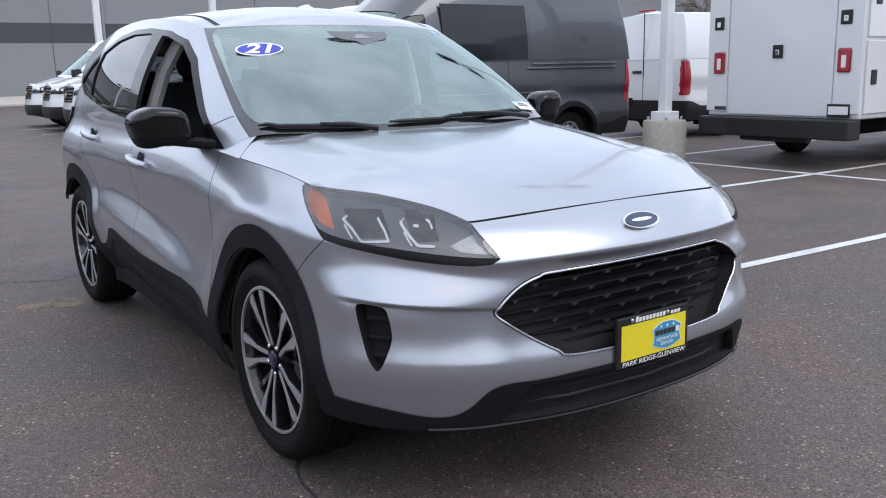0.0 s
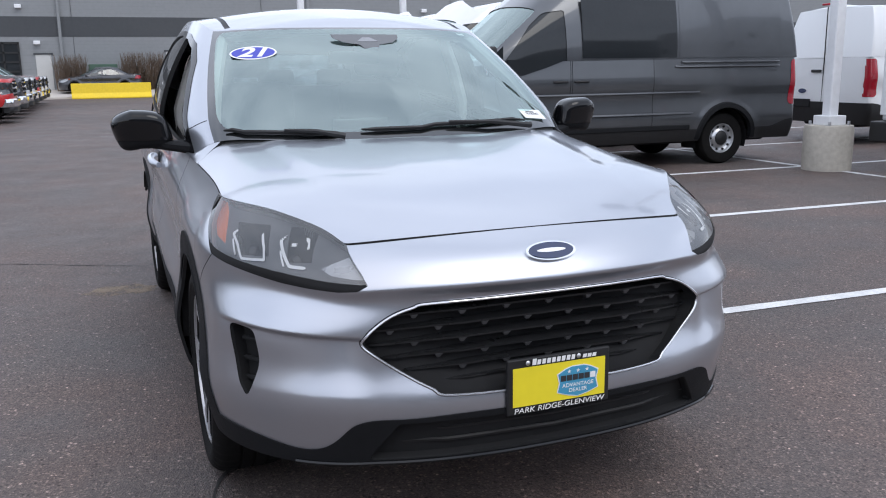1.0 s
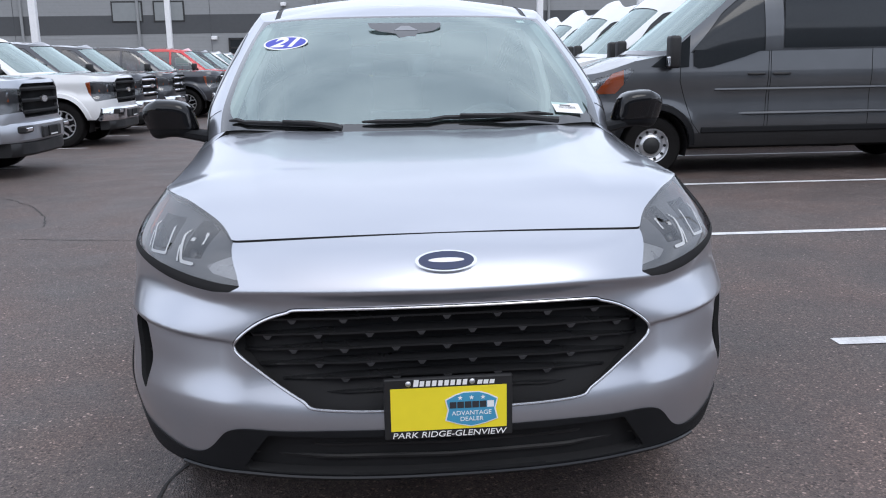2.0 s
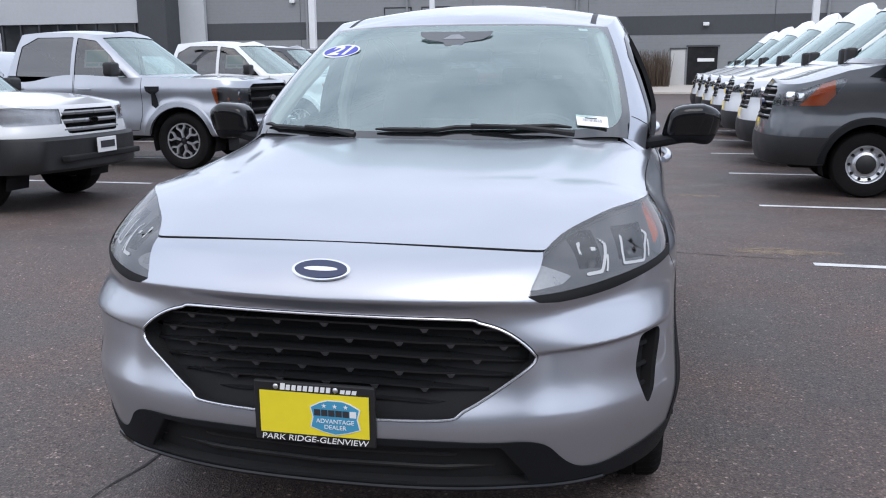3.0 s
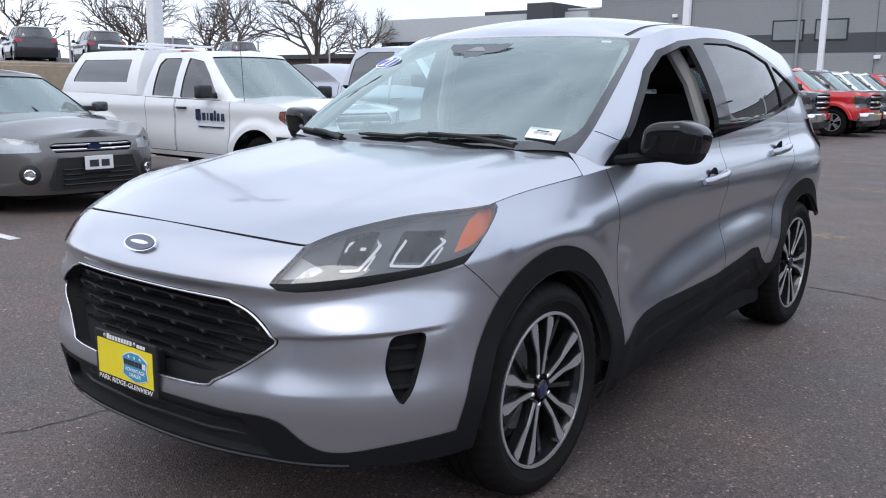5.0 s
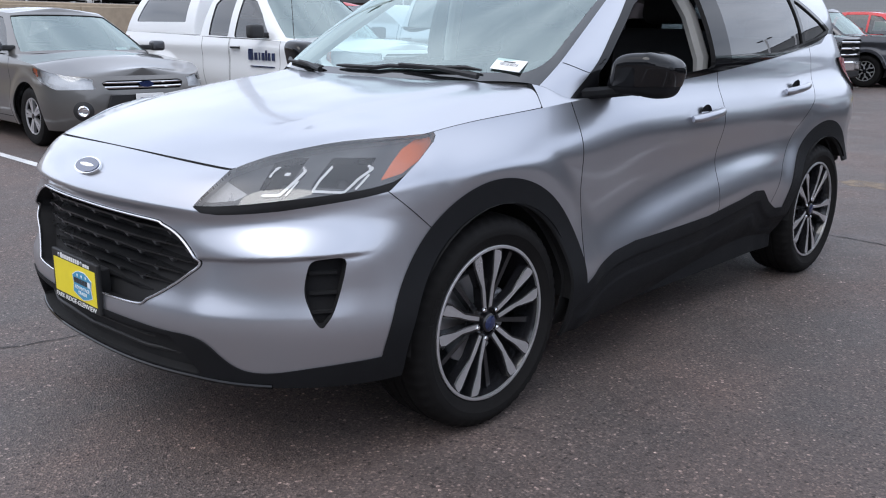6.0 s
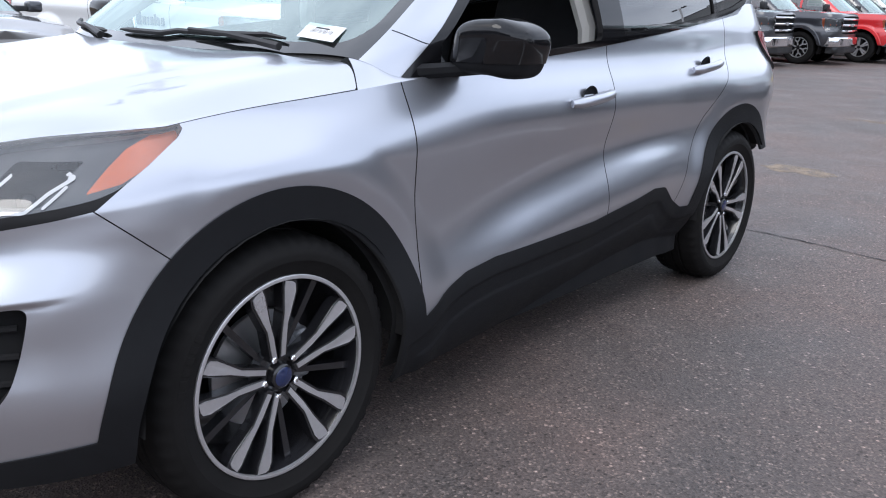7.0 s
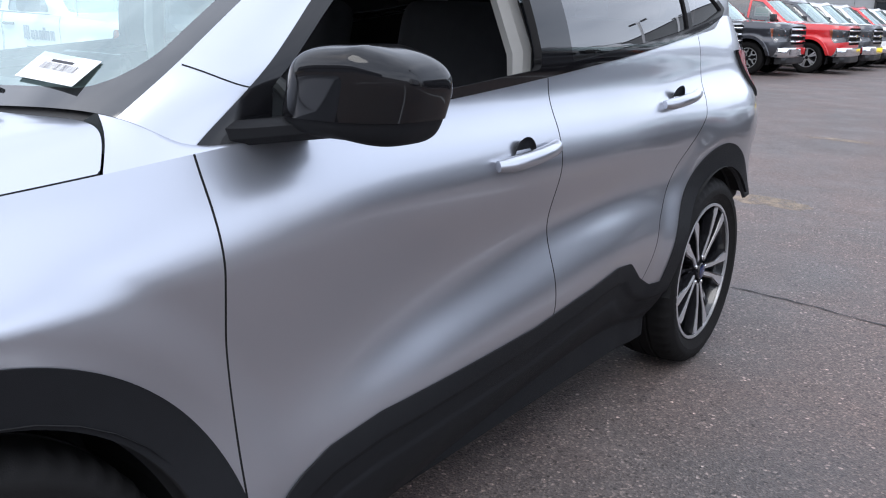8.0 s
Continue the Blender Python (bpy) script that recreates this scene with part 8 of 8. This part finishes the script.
def service_truck():
    """A white utility body truck, its back towards the aisle."""
    m = facing(8.2, 4.22, 90)
    t = thing("service_truck", "white utility body truck with locker doors and red tail lamps", "truck", m)
    # local: back face at y = 0, body runs to -y
    box_part("body", t, "white_paint", -1.12, 1.12, -3.6, 0.0, 0.63, 2.66, bevel=0.03)
    box_part("cab", t, "white_paint", -1.0, 1.0, -5.6, -3.7, 0.5, 1.95, bevel=0.12)
    box_part("rear_panel", t, "white_paint", -1.125, -0.78, 0.0, 0.03, 0.70, 2.62, bevel=0.008)
    box_part("rear_panel", t, "white_paint", 0.80, 1.125, 0.0, 0.03, 0.70, 2.62, bevel=0.008)
    box_part("rear_door", t, "white_paint", -0.76, 0.78, 0.0, 0.022, 0.66, 2.58, bevel=0.008)
    box_part("rear_bumper", t, "black", -1.10, 1.12, -0.1, 0.20, 0.38, 0.63, bevel=0.02)
    box_part("frame_rail", t, "void", -0.45, 0.45, -5.0, 0.0, 0.36, 0.60)
    for x, z in ((-0.91, 1.35), (0.92, 1.35)):
        lamp = box_part("tail_lamp", t, "red_lens", x - 0.085, x + 0.085, 0.03, 0.06, z - 0.145, z + 0.145, bevel=0.02)
        box_part("lamp_centre", lamp, "white_print", x - 0.03, x + 0.03, 0.058, 0.065, z - 0.09, z + 0.06, bevel=0.005)
    for x, z in ((-0.90, 1.86), (0.02, 1.48), (0.95, 1.88)):
        la = box_part("latch", t, "black", x - 0.075, x + 0.075, 0.025, 0.045, z - 0.085, z + 0.085, bevel=0.01)
        box_part("latch_handle", la, "chrome", x - 0.03, x + 0.03, 0.044, 0.055, z - 0.05, z + 0.02, bevel=0.005)
    box_part("maker_plate", t, "satin", 0.78, 1.0, 0.03, 0.036, 0.70, 0.77)
    box_part("maker_bar", t, "ink", 0.80, 0.98, 0.036, 0.039, 0.713, 0.757)
    box_part("plate_holder", t, "black", -1.02, -0.72, 0.03, 0.04, 0.655, 0.82, bevel=0.004)
    box_part("plate_sheet", t, "paper", -1.0, -0.74, 0.04, 0.044, 0.69, 0.79)
    for s in (-1, 1):
        for y0, y1, z0, z1 in ((-1.25, -0.06, 0.70, 1.58), (-1.25, -0.06, 1.62, 2.56), (-2.3, -1.3, 1.15, 2.56), (-3.5, -2.35, 0.70, 2.56)):
            d = box_part("locker_door", t, "white_paint", min(s * 1.12, s * 1.145), max(s * 1.12, s * 1.145), y0, y1, z0, z1, bevel=0.008)
            box_part("latch", d, "black", min(s * 1.14, s * 1.16), max(s * 1.14, s * 1.16), y1 - 0.22, y1 - 0.10, (z0 + z1) / 2 - 0.09, (z0 + z1) / 2 + 0.09, bevel=0.01)
    for y in (-1.75, -5.0):
        for right in (False, True):
            plain_wheel(t, (-1 if right else 1) * 1.02, y, 0.37, 0.26, "steel", right)
    part("tow_bar", tube(bmesh.new(), [(-0.5, 0.05, 0.36), (0.5, 0.05, 0.36)], 0.045, 8), M["black"], t)


fleet()

# ---------------------------------------------------------------- buildings, poles, trees
def building():
    Y0, B = 54.0, 0.43
    b = thing("dealership_building", "long grey block building with a dark painted band", "building")

    def wall(name, x0, x1, y0, y1, z0, z1, mat, label=""):
        return part(name, boxed(x0, x1, y0, y1, z0, z1), M[mat], b, label)
    wall("wall", -30.3, 70, Y0, Y0 + 25, 0, 3.50, "wall_grey")
    wall("band", -30.3, 70, Y0 - 0.02, Y0 + 25, 3.50, 4.65, "wall_dark", "dark grey painted band")
    wall("upper_wall", -30.3, 70, Y0, Y0 + 25, 4.65, 6.75, "wall_grey")
    wall("high_wall", -27.6, 70, Y0 + 0.01, Y0 + 25, 6.75, 8.6, "wall_grey")
    wall("parapet", -27.7, 70.1, Y0 - 0.06, Y0 + 25, 8.6, 8.8, "wall_dark")
    wall("low_parapet", -30.3, -27.7, Y0 - 0.04, Y0 + 25, 6.75, 6.85, "wall_pale")
    wall("tower", -32.4, -30.3, Y0 - 2.2, Y0 + 6, 0, 7.15, "wall_dark", "dark entrance tower")
    wall("tower_column", -30.3, -28.4, Y0 - 0.4, Y0 - 0.06, 0, 6.6, "wall_pale", "pale rounded entrance column")
    wall("showroom_fascia", -47.2, -32.4, Y0 - 2.0, Y0 + 15, 4.7, 6.45, "wall_pale", "pale metal fascia")
    wall("showroom_upper", -40.5, -32.4, Y0 + 4, Y0 + 15, 6.45, 7.3, "wall_dark")
    wall("showroom_glass", -46.8, -32.4, Y0 - 1.8, Y0 + 14, 0, 4.7, "window_dark")
    for k in range(10):
        x = -46.4 + k * 1.5
        wall("mullion", x, x + 0.10, Y0 - 1.9, Y0 - 1.78, 0.0, 4.7, "wall_dark")
    for x in (-14.65, -12.1):
        w = wall("window", x - 0.95, x + 0.95, Y0 - 0.05, Y0 + 0.1, 4.22, 5.5, "black", "square upper window in a black frame")
        part("pane", boxed(x - 0.86, x + 0.86, Y0 - 0.07, Y0 - 0.04, 4.31, 5.41), M["window_grey"], w)
    # courses of the block wall show as shallow joints
    for k in range(1, 43):
        z = k * 0.203
        if not 3.4 < z < 4.75:
            wall("course_joint", -30.3 if z < 6.7 else -27.6, 70, Y0 - 0.004, Y0 + 0.01, z - 0.004, z + 0.004, "joint")
    for x in (-21.5, -9.6, -2.2, 9.0, 22.0):
        wall("control_joint", x - 0.012, x + 0.012, Y0 - 0.03, Y0 - 0.021, 0, 8.6, "wall_dark")
    g = wall("roller_door", -8.5, -5.2, Y0 - 0.06, Y0 + 0.1, 0, 3.2, "window_dark", "glazed roller door")
    for k in range(6):
        part("door_rail", boxed(-8.5, -5.2, Y0 - 0.10, Y0 - 0.05, B + 0.54 * k - 0.05, B + 0.54 * k + 0.05), M["black"], g)
    for k in range(5):
        x = -8.5 + 0.825 * k
        part("door_stile", boxed(x - 0.05, x + 0.05, Y0 - 0.10, Y0 - 0.05, 0, 3.2), M["black"], g)
    # the open doorway is a near-black slab; its inner shade is in the colour
    for x0, x1, z1, mat in ((-4.35, -3.5, 2.47, "trim_light"), (3.0, 3.85, 2.6, "trim_light"), (4.0, 5.8, 2.75, "void")):
        d = wall("doorway", x0, x1, Y0 - 0.05, Y0 + 0.1, 0, z1, mat, "open doorway, its shaded inside painted near-black" if mat == "void" else "grey steel door")
        part("door_head", boxed(x0 - 0.1, x1 + 0.1, Y0 - 0.09, Y0 - 0.02, z1, z1 + 0.1), M["wall_dark"], d)
    part("door_notice", boxed(4.6, 5.6, Y0 - 0.09, Y0 - 0.06, 1.85, 2.05), M["paper"], b)
    for x in (-2.9, 30.0, -21.0, 12.0, -14.0):
        part("downpipe", tube(bmesh.new(), [(x, Y0 - 0.12, 0.1), (x, Y0 - 0.12, 8.5)], 0.09, 8), M["wall_grey"], b, smooth=True)
    for x, z in ((-4.2, 3.05), (-5.0, 5.1), (-9.4, 3.1), (5.0, 4.0), (20.0, 5.1), (-22.0, 5.9)):
        part("wall_lamp", boxed(x - 0.18, x + 0.18, Y0 - 0.28, Y0, z, z + 0.22, bevel=0.04), M["pole_white"], b)
    # the concrete apron rises to the doors
    bm = bmesh.new()
    prof = [(48.6, -0.1), (48.6, 0.10), (48.75, 0.13), (Y0 + 0.05, B), (Y0 + 0.05, -0.1)]
    a, c = [bm.verts.new((-29.5, y, z)) for y, z in prof], [bm.verts.new((45, y, z)) for y, z in prof]
    for i in range(5):
        bm.faces.new((a[i], a[(i + 1) % 5], c[(i + 1) % 5], c[i]))
    bm.faces.new(a[::-1]), bm.faces.new(c)
    tagged(part("pavement", bm, M["kerb"]), "pale concrete apron beside the building", "pavement", kind="structure")


def barrier():
    bm = bmesh.new()
    prof = [(-0.30, 0.0), (-0.30, 0.08), (-0.14, 0.30), (-0.09, 0.82), (0.09, 0.82), (0.14, 0.30), (0.30, 0.08), (0.30, 0.0)]
    a = [bm.verts.new((-2.45, p, z)) for p, z in prof]
    b = [bm.verts.new((1.65, p, z)) for p, z in prof]
    for i in range(len(prof)):
        bm.faces.new((a[i], a[(i + 1) % 8], b[(i + 1) % 8], b[i]))
    bm.faces.new(a[::-1]), bm.faces.new(b)
    bmesh.ops.bevel(bm, geom=list(bm.edges), offset=0.02, segments=1, affect="EDGES")
    ob = part("road_barrier", bm, M["yellow"])
    ob.matrix_basis = pose(0, 48.3, 0)
    tagged(ob, "yellow painted concrete road barrier on the asphalt", "barrier")


def hedge(x0, x1, y, h, seed):
    rr = random.Random(seed)
    bm = bmesh.new()
    for k in range(int((x1 - x0) * 130)):
        x, yy = rr.uniform(x0, x1), y + rr.uniform(-0.5, 0.5)
        hh = h * rr.uniform(0.75, 1.05)
        p = Vector((x, yy, 0.3))
        q = p + Vector((rr.uniform(-0.2, 0.2), rr.uniform(-0.15, 0.15), hh * 0.6))
        r = q + Vector((rr.uniform(-0.25, 0.25), rr.uniform(-0.2, 0.2), hh * 0.4))
        tube(bm, [p, q, r], [0.022, 0.016, 0.006], 3, False)
    tagged(part("hedge", bm, M["hedge"]), "bare brown clipped hedge against the building", "hedge", "hedges")


def lamp_pole(x, y, h, r, base=True, label="white painted lamp pole on a concrete base"):
    p = thing("lamp_pole", label, "pole", pose(x, y, 0), "lamp poles")
    z0 = 0.0
    if base:
        bm = bmesh.new()
        lathe(bm, [(0.0, 0.0), (0.305, 0.0), (0.305, 0.53), (0.29, 0.575), (0.0, 0.58)], 28, "z")
        part("concrete_base", bm, M["concrete"], p, "weathered concrete base", True)
        part("base_cover", boxed(-0.14, 0.14, -0.14, 0.14, 0.575, 0.70, bevel=0.012), M["pole_white"], p)
        for a in (45, 135, 225, 315):
            bm = bmesh.new()
            lathe(bm, [(0.0, 0.05), (0.02, 0.05), (0.02, 0.0)], 6, "z")
            bmesh.ops.translate(bm, vec=(0.23 * math.cos(radians(a)), 0.23 * math.sin(radians(a)), 0.578), verts=bm.verts)
            part("anchor_bolt", bm, M["steel_wheel"], p)
        z0 = 0.69
    bm = boxed(-r, r, -r, r, z0, h, bevel=r * 0.25)
    part("shaft", bm, M["pole_white"], p)
    for s in (-1, 1):
        part("lamp_head", boxed(min(s * 0.3, s * 1.0), max(s * 0.3, s * 1.0), -0.2, 0.2, h - 0.12, h + 0.08, bevel=0.03), M["wall_dark"], p)
    part("lamp_arm", tube(bmesh.new(), [(-0.4, 0, h - 0.02), (0.4, 0, h - 0.02)], 0.05, 6), M["pole_white"], p)


def bare_tree(seed, h):
    """A leafless tree: trunk and limbs that fork to fine twigs."""
    rr = random.Random(seed)
    t = thing("bare_tree", "leafless broad tree with fine dark twigs", "tree", None, "bare trees")
    trunk, twigs = bmesh.new(), bmesh.new()

    def grow(p, d, length, r, level):
        n = 3
        pts, rs = [p], [r]
        q = p.copy()
        for i in range(n):
            d = (d + Vector((rr.uniform(-1, 1), rr.uniform(-1, 1), rr.uniform(-0.3, 0.7))) * 0.16).normalized()
            q = q + d * length / n
            pts.append(q.copy()), rs.append(r * (1 - 0.35 * (i + 1) / n))
        tube(trunk if level < 2 else twigs, pts, rs, 6 if level < 2 else 3, False)
        if level >= 5:
            return
        k = rr.choice((3, 4)) if level < 4 else 3
        for j in range(k):
            a = rr.uniform(0, 2 * math.pi)
            spread = rr.uniform(0.35, 0.85) if level else rr.uniform(0.3, 0.7)
            side = d.orthogonal().normalized()
            side = (Matrix.Rotation(a, 3, d) @ side)
            nd = (d * math.cos(spread) + side * math.sin(spread)).normalized()
            start = pts[-1] if j < 2 else pts[-2]
            grow(start.copy(), nd, length * rr.uniform(0.62, 0.82), r * 0.60, level + 1)
    grow(Vector((0, 0, 0)), Vector((0, 0, 1)), h * 0.26, h * 0.022, 0)
    part("trunk", trunk, M["bark"], t, smooth=True)
    part("crown", twigs, M["bark"], t)
    return t


def surroundings():
    building()
    barrier()
    hedge(-3.3, -1.7, 52.9, 2.1, 3)
    hedge(0.4, 2.9, 52.9, 2.2, 4)
    g = thing("waste_container", "dark green waste container between the hedges", "container", pose(-0.7, 53.2, 0.38))
    box_part("container_body", g, "green_box", -0.8, 0.8, -0.5, 0.5, 0, 1.5, bevel=0.04)
    for k in range(3):
        box_part("container_mark", g, "paper", -0.6 + 0.45 * k, -0.35 + 0.45 * k, -0.52, -0.5, 1.0, 1.12)
    lamp_pole(7.65, 5.65, 7.5, 0.072)
    for x, y, r in ((-11.6, 7.0, 0.11), (-15.0, 39.0, 0.16), (10.0, 47.0, 0.17), (12.0, 35.0, 0.13), (-10.6, 46.5, 0.14)):
        lamp_pole(x, y, 8.0, r, y < 10, "white painted lamp pole")
    # the upper lot behind a retaining wall
    up = tagged(part("retaining_wall", boxed(-20.2, -19.7, -30, 34, -0.2, 1.78, bevel=0.03), M["tan_wall"]), "tan concrete retaining wall below the upper lot", "wall", kind="structure")
    for k in range(16):
        y = -28 + k * 4.0
        part("wall_panel", boxed(-19.76, -19.67, y + 0.02, y + 3.98, 0.0, 1.70, bevel=0.015), M["tan_wall"], up)
    bm = bmesh.new()
    prism(bm, [(-70, -0.1), (-20.2, -0.1), (-20.2, 1.45), (-34.0, 2.12), (-70, 2.12)], 80.0, Matrix.Translation((0, 40, 0)) @ Matrix.Rotation(radians(90), 4, "X"))
    tagged(part("ground_upper", bm, M["asphalt"]), "asphalt of the upper lot", "ground", kind="structure")
    for k in range(10):
        y = -6 + k * 3.2
        part("wall_post", tube(bmesh.new(), [(-19.95, y, 1.75), (-19.95, y, 2.65)], 0.03, 6), M["steel_wheel"], up)
    # trees far behind the lot
    rr = random.Random(21)
    a, b = bare_tree(1, 11.0), bare_tree(2, 12.0)
    spots = [(-50, 38), (-46, 44), (-54, 33), (-58, 47), (-48, 52), (-62, 40), (-60, 28), (-52, 20), (-64, 14), (-58, 56), (46, 33), (66, 50)]
    for i, (x, y) in enumerate(spots):
        src = (a, b)[i % 2]
        z = 0.0 if x > 0 else 0.3
        if i < 2:
            src.matrix_basis = pose(x, y, z, 0, 0, rr.uniform(0, 360))
        else:
            copy_thing(src, pose(x, y, z, 0, 0, rr.uniform(0, 360)))
    far = thing("far_building", "low brown brick building beyond the trees", "building", pose(-72, 62, 0))
    box_part("wall", far, "brick_far", -24, 24, -6, 6, 0, 3.6)
    box_part("roof", far, "wall_dark", -24.5, 24.5, -6.5, 6.5, 3.6, 4.0)
    for k in range(10):
        box_part("window", far, "window_dark", -22 + 4.6 * k, -19.5 + 4.6 * k, -6.06, -5.9, 1.6, 3.0)
    # a wooded rise closes the view
    V, F = [], []
    n = 180
    for i in range(n):
        t = 2 * math.pi * i / n
        x, y = 420 * math.cos(t), 420 * math.sin(t)
        h = 11 + 6 * noise.noise(Vector((math.cos(t) * 3, math.sin(t) * 3, 0))) + 2.5 * noise.noise(Vector((math.cos(t) * 40, math.sin(t) * 40, 2)))
        V += [(x, y, -6), (x * 1.01, y * 1.01, h)]
    for i in range(n):
        j = (i + 1) % n
        F.append((2 * i, 2 * j, 2 * j + 1, 2 * i + 1))
    tagged(link_mesh("backdrop", V, F, M["hill"]), "grey wooded rise on the horizon", "backdrop", kind="structure")


def markings():
    """Painted stall lines, cracks and sand stains on the asphalt."""
    def strip(name, pts, w, mat, lift=0.004, parent=None):
        bm = bmesh.new()
        rows = []
        for i, (x, y) in enumerate(pts):
            a, b = pts[max(i - 1, 0)], pts[min(i + 1, len(pts) - 1)]
            d = Vector((b[0] - a[0], b[1] - a[1], 0)).normalized()
            s = Vector((-d.y, d.x, 0))
            ww = w[i] if isinstance(w, list) else w
            rows.append([bm.verts.new((x + s.x * k * ww, y + s.y * k * ww, lift)) for k in (-0.5, 0.5)])
        for p, q in zip(rows, rows[1:]):
            bm.faces.new((p[0], p[1], q[1], q[0]))
        return part(name, bm, M[mat], parent)
    rr = random.Random(5)

    def line(x0, y0, x1, y1, w=0.10):
        n = max(2, int(math.hypot(x1 - x0, y1 - y0) / 0.25))
        pts = [(x0 + (x1 - x0) * i / n, y0 + (y1 - y0) * i / n) for i in range(n + 1)]
        tagged(strip("stall_line", pts, [w * rr.uniform(0.88, 1.06) for _ in pts], "line"), "worn white stall line painted on the asphalt", "marking", "stall lines", "structure")
    for y in (-2.0, 0.82, 3.46, 6.20, 9.05, 11.9, 14.75, 17.6, 20.45, 23.3):
        line(2.03, y, 7.6, y - 0.17)
        line(7.7, y - 0.17, 13.2, y - 0.20)
    line(7.65, -5, 7.65, 24)
    for y in (1.12, 3.64, 6.72, 9.7, 12.72, 15.5, 18.4, 21.3, 24.2, 27.1, 30.0):
        line(-5.05, y, -10.6, y)

    def crack(pts, w=0.014):
        out = []
        for (x0, y0), (x1, y1) in zip(pts, pts[1:]):
            n = max(2, int(math.hypot(x1 - x0, y1 - y0) / 0.06))
            for i in range(n):
                t = i / n
                out.append((x0 + (x1 - x0) * t + rr.uniform(-0.012, 0.012), y0 + (y1 - y0) * t + rr.uniform(-0.012, 0.012)))
        tagged(strip("crack", out, [w * rr.uniform(0.3, 1.2) for _ in out], "crack", 0.003), "thin dark crack across the asphalt", "crack", "cracks", "structure")
    crack([(-3.0, 4.2), (-1.83, 3.93), (-0.92, 3.45), (0.0, 3.72), (0.67, 3.75), (1.1, 3.71), (1.37, 3.65), (1.58, 3.63), (2.0, 3.6)])
    crack([(-4.04, 6.6), (-3.56, 5.99), (-3.2, 5.3), (-3.0, 4.74)])
    crack([(-1.6, -1.5), (-1.2, -1.2), (-0.95, -0.82), (-0.90, -0.42), (-0.86, -0.2), (-0.7, 0.1)])
    for x, y, rx, ry in ((-1.07, 2.77, 0.22, 0.14), (1.90, 3.88, 0.40, 0.12), (0.14, 6.03, 0.32, 0.18), (1.43, 6.81, 0.28, 0.09), (-0.3, 10.2, 0.4, 0.12)):
        bm = bmesh.new()
        n = 40
        c = bm.verts.new((x, y, 0.003))
        ring = []
        for i in range(n):
            t = 2 * math.pi * i / n
            k = 1 + 0.45 * noise.noise(Vector((math.cos(t) * 2 + x, math.sin(t) * 2 + y, 1)))
            xx, yy = x + rx * k * math.cos(t), y + ry * k * math.sin(t)
            ring.append(bm.verts.new((xx, yy, 0.002)))
        for i in range(n):
            bm.faces.new((c, ring[i], ring[(i + 1) % n]))
        tagged(part("sand_stain", bm, M["stain"]), "pale sandy stain on the asphalt", "stain", "sand stains", "structure")


def add_reflection_wall():
    """An added wall, never in view, that darkens what the silver paint reflects."""
    w = part("wall_south", boxed(-34, 36, -24.4, -24.0, -0.8, 7.5), M["wall_grey"], None)
    tagged(w, "plain grey wall added out of view to darken reflections", "wall", kind="structure")
    # the dark stripe is added too, only to be reflected
    part("reflection_stripe", boxed(-34, 36, -24.0, -23.95, 2.4, 4.2), M["wall_dark"], w)


surroundings()
add_reflection_wall()
markings()

# ---------------------------------------------------------------- the lot
def lot():
    xs = np.concatenate([[-900, -300, -120, -60, -30], np.linspace(-16, 16, 65), [30, 60, 120, 300, 900]])
    ys = np.concatenate([[-900, -200, -60, -25], np.linspace(-12, 24, 37), [40, 70, 150, 400, 900]])
    V = [(x, y, 0.0) for y in ys for x in xs]
    c = len(xs)
    F = [(j * c + i, j * c + i + 1, (j + 1) * c + i + 1, (j + 1) * c + i) for j in range(len(ys) - 1) for i in range(c - 1)]
    tagged(link_mesh("ground", V, F, M["asphalt"]), "worn dark asphalt of a parking lot", "ground", kind="structure")


lot()
